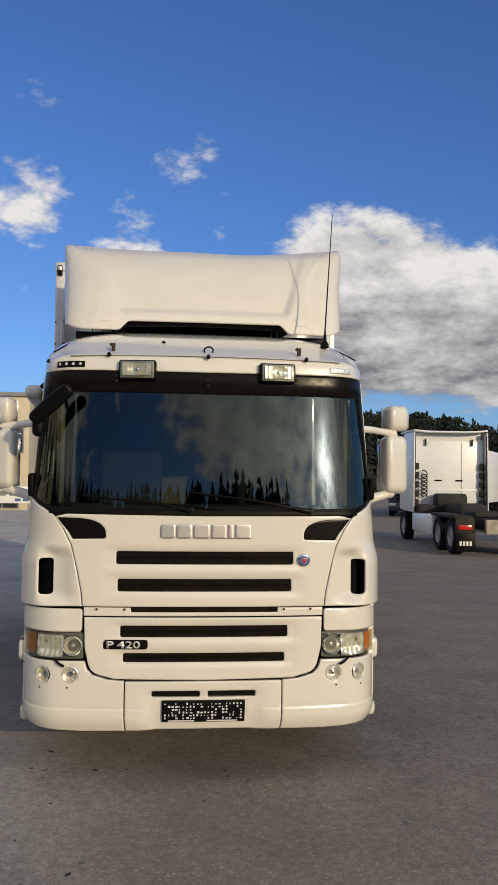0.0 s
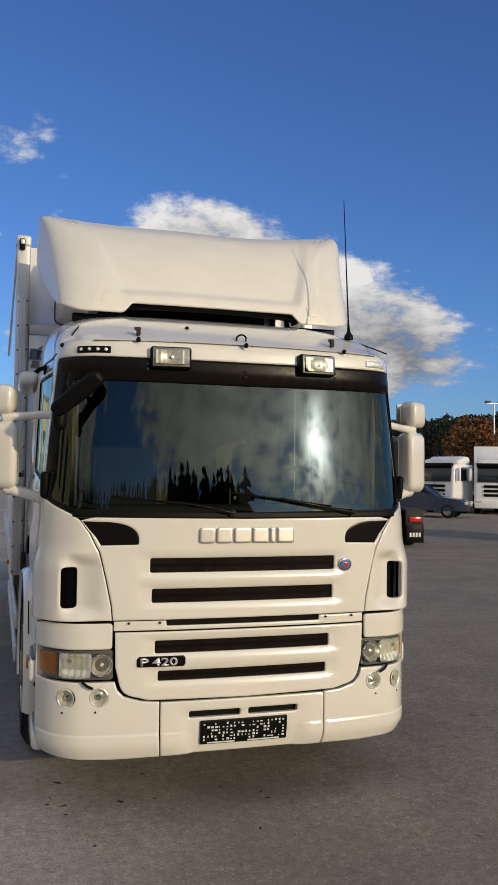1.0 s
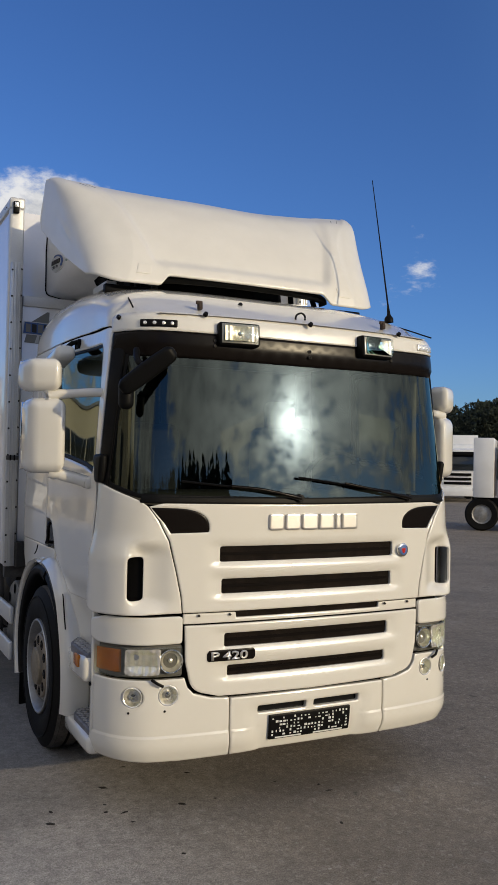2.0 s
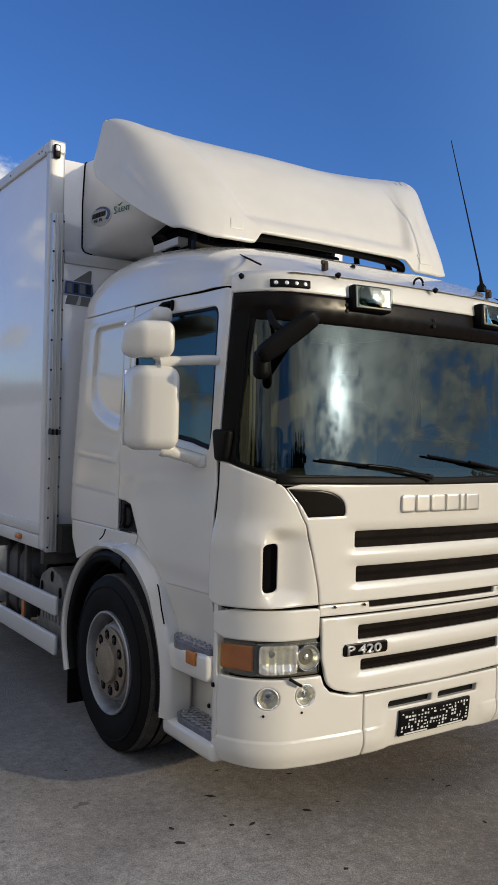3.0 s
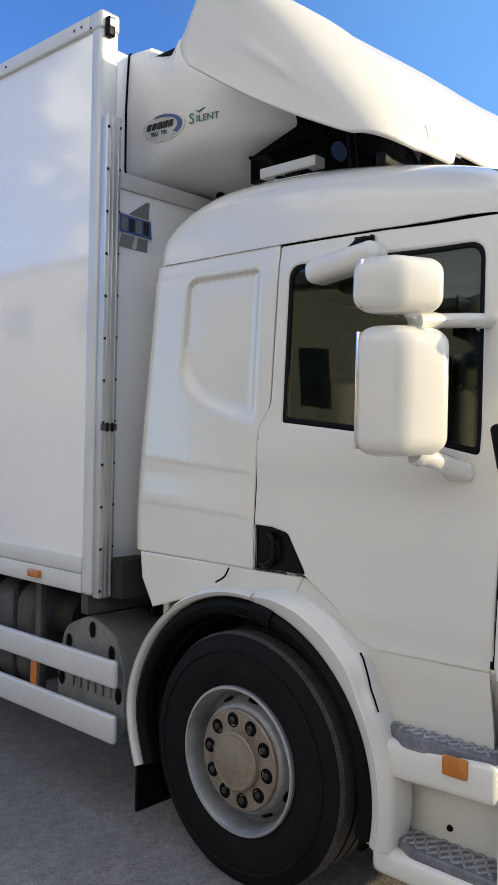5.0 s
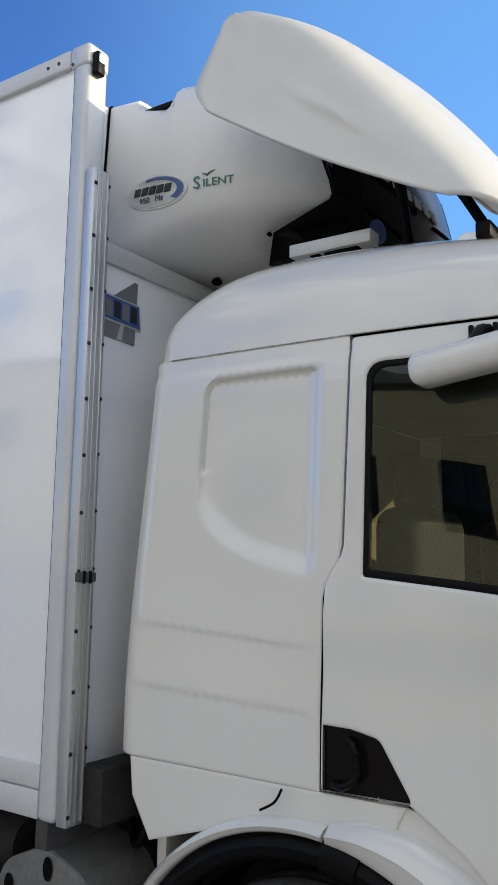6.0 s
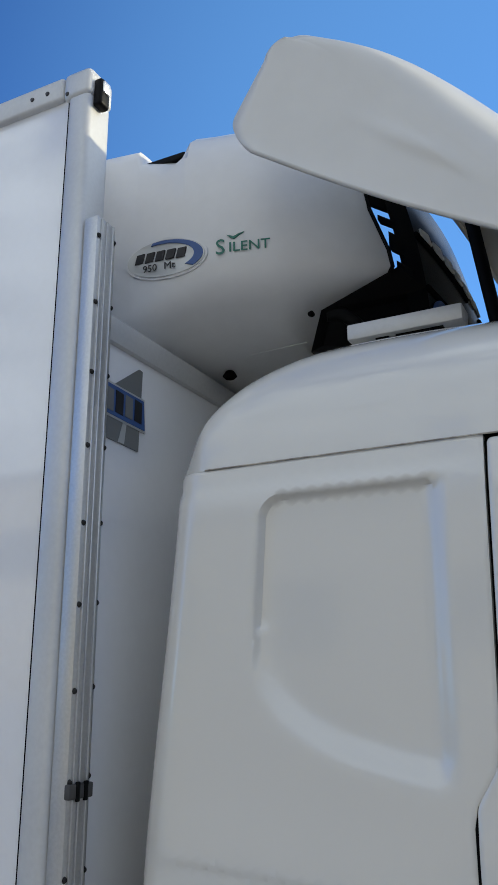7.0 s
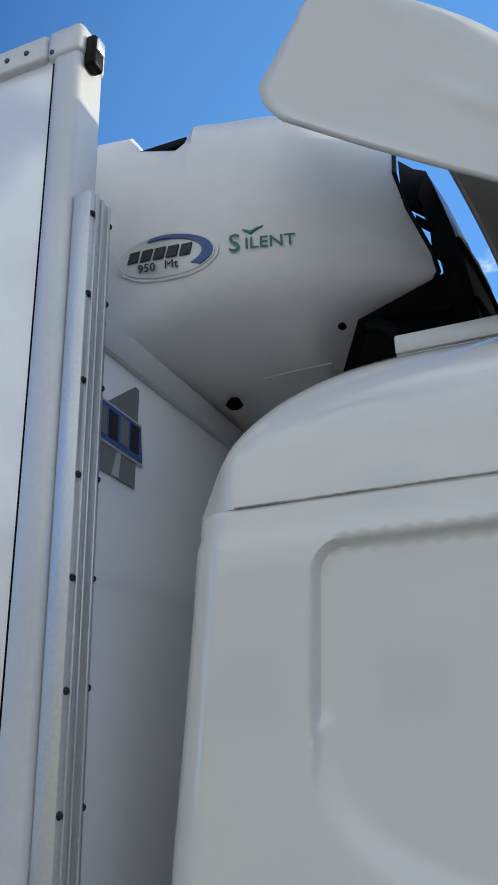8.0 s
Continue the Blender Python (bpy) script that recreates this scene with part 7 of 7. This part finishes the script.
def car(at):
    """A dark estate car facing its local -y."""
    c = thing("car", "dark blue estate car parked in front of lorries", "car", at=at)
    side = [(-2.25, 0.35), (2.25, 0.35), (2.28, 0.75), (2.2, 0.98), (1.85, 1.38), (1.2, 1.5), (-0.2, 1.5), (-0.95, 1.0), (-2.0, 0.86), (-2.28, 0.62)]
    verts, faces = [], []
    for x, k in ((-0.9, 0), (-0.82, 1), (0.82, 1), (0.9, 0)):
        for y, z in side:
            inset = 0.0 if z < 1.0 else 0.12 * (z - 1.0) / 0.5
            verts.append(Vector((x * (1 - inset * 1.2), y * (1.0 if k else 0.985), z + (0.02 if k and z > 0.8 else 0))))
    n = len(side)
    for a in range(3):
        for i in range(n):
            j = (i + 1) % n
            faces.append((a * n + i, a * n + j, (a + 1) * n + j, (a + 1) * n + i))
    faces += [tuple(range(n))[::-1], tuple(range(3 * n, 4 * n))]
    link("body", verts, faces, DARKBLUE, c, sharp=30)
    for s in (-1, 1):
        bm = bmesh.new()
        vs = [bm.verts.new((s * (0.885 if z < 1.05 else 0.81), y, z)) for y, z in ((-0.75, 1.04), (1.75, 1.06), (1.55, 1.36), (1.1, 1.43), (-0.15, 1.43))]
        bm.faces.new(vs)
        bmesh.ops.solidify(bm, geom=list(bm.faces), thickness=0.015)
        part("side_windows", bm, DARK_WIN, c)
        for y in (-1.4, 1.35):
            plain_wheel(c, s * 0.89, y, 0.33, s, 0.2)
        box("headlamp", (s * 0.5, -2.29, 0.66), (s * 0.84, -2.18, 0.80), REFLECTOR, c, 0.02)
    box("grille", (-0.38, -2.31, 0.5), (0.38, -2.24, 0.76), CHROME, c, 0.03)
    bm = bmesh.new()
    vs = [bm.verts.new(v) for v in ((-0.78, -0.93, 1.03), (0.78, -0.93, 1.03), (0.68, -0.22, 1.49), (-0.68, -0.22, 1.49))]
    bm.faces.new(vs)
    bmesh.ops.solidify(bm, geom=list(bm.faces), thickness=-0.015)
    part("windscreen", bm, DARK_WIN, c)
    return c



car(pose(18.6, 32.0, GZ, 0, 0, 48))
far_truck(pose(23.9, 33.6, GZ, 0, 0, -33), TRACTOR_W, "white lorry with a dark windscreen facing the yard", 7.0, None, 3.0)
far_truck(pose(21.2, 35.6, GZ, 0, 0, -62), TRACTOR_W, "white lorry parked askew behind a dark car", 0, None, 3.0)
far_truck(pose(17.8, 41.5, GZ, 0, 0, -24), NAVY, "dark blue lorry parked among others", 6.0, TRACTOR_W)
far_truck(pose(13.9, 42.0, GZ, 0, 0, -18), NAVY, "dark lorry with pale grille parked in the row", 6.0, DARKBLUE)
far_truck(pose(27.5, 31.0, GZ, 0, 0, -36), TRACTOR_W, "white lorry at the end of the row", 7.0, None, 3.05)
far_truck(pose(20.6, 46.0, GZ, 0, 0, 150), TRACTOR_W, "white box lorry seen from behind", 8.0, None, 3.5)
far_truck(pose(17.75, 14.1, GZ, 0, 0, 45), YELLOW, "yellow lorry with a white box parked sideways", 0.6, TRACTOR_W, 2.6)

lp = thing("yard_lamp", "tall thin steel yard lamp", "lamp post", at=pose(50.4, 74.5, GZ))
tube("mast", [(0, 0, 0), (0, 0, 5), (0, 0, 10.1)], [0.14, 0.11, 0.07], ALU, lp, 10)
box("cross_arm", (-1.1, -0.06, 10.0), (1.1, 0.06, 10.12), ALU, lp, 0.02)
for s in (-1, 1):
    box("lamp_head", (s * 0.5, -0.2, 10.1), (s * 1.1, 0.2, 10.35), GREY_STEEL, lp, 0.04)

# banner fence by the building
ban = thing("banner", "white banner with plain grey bars on a low frame", "banner", at=pose(-5.6, 28.5, GZ, 0, 0, 8))
box("cloth", (-2.6, -0.02, 0.95), (0.75, 0.02, 1.62), WHITE_INK, ban, 0.01)
for k in range(7):
    box("banner_bar", (-1.9 + k * 0.36, -0.035, 1.25), (-1.66 + k * 0.36, -0.018, 1.45), GREY_INK, ban, 0.005)
for k in range(4):
    box("banner_bar", (-0.6 + k * 0.3, -0.035, 1.03), (-0.38 + k * 0.3, -0.018, 1.14), BLUE_INK, ban, 0.005)
for x in (-2.5, 0.7):
    tube("banner_post", [(x, 0.04, 0), (x, 0.04, 1.7)], 0.03, GREY_STEEL, ban, 8)

# second building at the far end of the yard, with dark doors
hall = thing("hall", "beige hall with dark sheet doors at the end of the yard", "building", at=pose(-9.6, 47.0, GZ, 0, 0, 6))
box("wall", (-16, 0, 0), (0.9, 14, 7.0), WALL, hall, 0.02)
box("roof", (-16.2, -0.2, 7.0), (1.1, 14.2, 7.25), ROOF_M, hall, 0.03)
for k in range(6):
    x = 0.6 - k * 2.7
    w = box("window", (x - 2.5, -0.06, 3.5), (x, 0.04, 5.1), ROOF_M, hall, 0.01)
    for j in range(3):
        box("pane", (x - 2.42 + j * 0.8, -0.08, 3.58), (x - 1.68 + j * 0.8, -0.03, 5.02), DARK_WIN, w, 0.004)
    d = box("sheet_door", (x - 2.2, -0.07, 0.1), (x - 0.2, 0.04, 2.9), ROOF_M, hall, 0.01)
    box("door_leaf", (x - 2.1, -0.09, 0.15), (x - 1.24, -0.05, 2.8), DARK_WIN if k % 2 else CHASSIS, d, 0.006)
    box("door_leaf", (x - 1.16, -0.09, 0.15), (x - 0.3, -0.05, 2.8), CHASSIS, d, 0.006)

# grit, chips and small leaves on the asphalt
def litter(name, label, count, mat, size, seed, area, flat, spots=()):
    r = random.Random(seed)
    verts, faces = [], []
    for n_chip in range(count):
        x, y = r.uniform(area[0], area[1]), r.uniform(area[2], area[3])
        if n_chip < len(spots):
            x, y = spots[n_chip]
        q = size * r.uniform(0.4, 1.3)
        b = len(verts)
        n = r.choice((4, 5, 6))
        a0 = r.uniform(0, 6.3)
        stretch = r.uniform(1.0, 2.6)
        for i in range(n):
            a = 2 * math.pi * i / n
            u, w = q * stretch * math.cos(a) * r.uniform(0.7, 1.2), q * math.sin(a) * r.uniform(0.7, 1.2)
            verts.append(Vector((x + u * math.cos(a0) - w * math.sin(a0), y + u * math.sin(a0) + w * math.cos(a0), GZ + 0.0005)))
        verts.append(Vector((x, y, GZ + q * flat)))
        faces += [(b + i, b + (i + 1) % n, b + n) for i in range(n)]
    return tagged(link(name, verts, faces, mat, None, smooth=False), label, "litter", kind="stuff")


litter("grit", "small pale stones scattered on the asphalt", 1100, material("pale_stone", (0.42, 0.40, 0.36), 0.9, vary=0.2, vary_scale=8), 0.005, 11, (-5, 4, -6, 3), 0.8)
litter("chips", "dark oily chips and dead leaves on the asphalt", 16, material("dark_chip", (0.02, 0.017, 0.013), 0.9, vary=0.2, vary_scale=8), 0.016, 12, (-1.5, 0.6, -0.6, 0.7), 0.3, ((-1.04, 0.62), (-1.10, 0.38), (-1.03, 0.24), (-0.70, 0.22), (-0.71, -1.25)))
litter("chips", "dark chips and bark scattered on the yard", 26, material("brown_chip", (0.05, 0.038, 0.026), 0.9, vary=0.2, vary_scale=8), 0.010, 13, (-5, 4, -6, 3), 0.3)
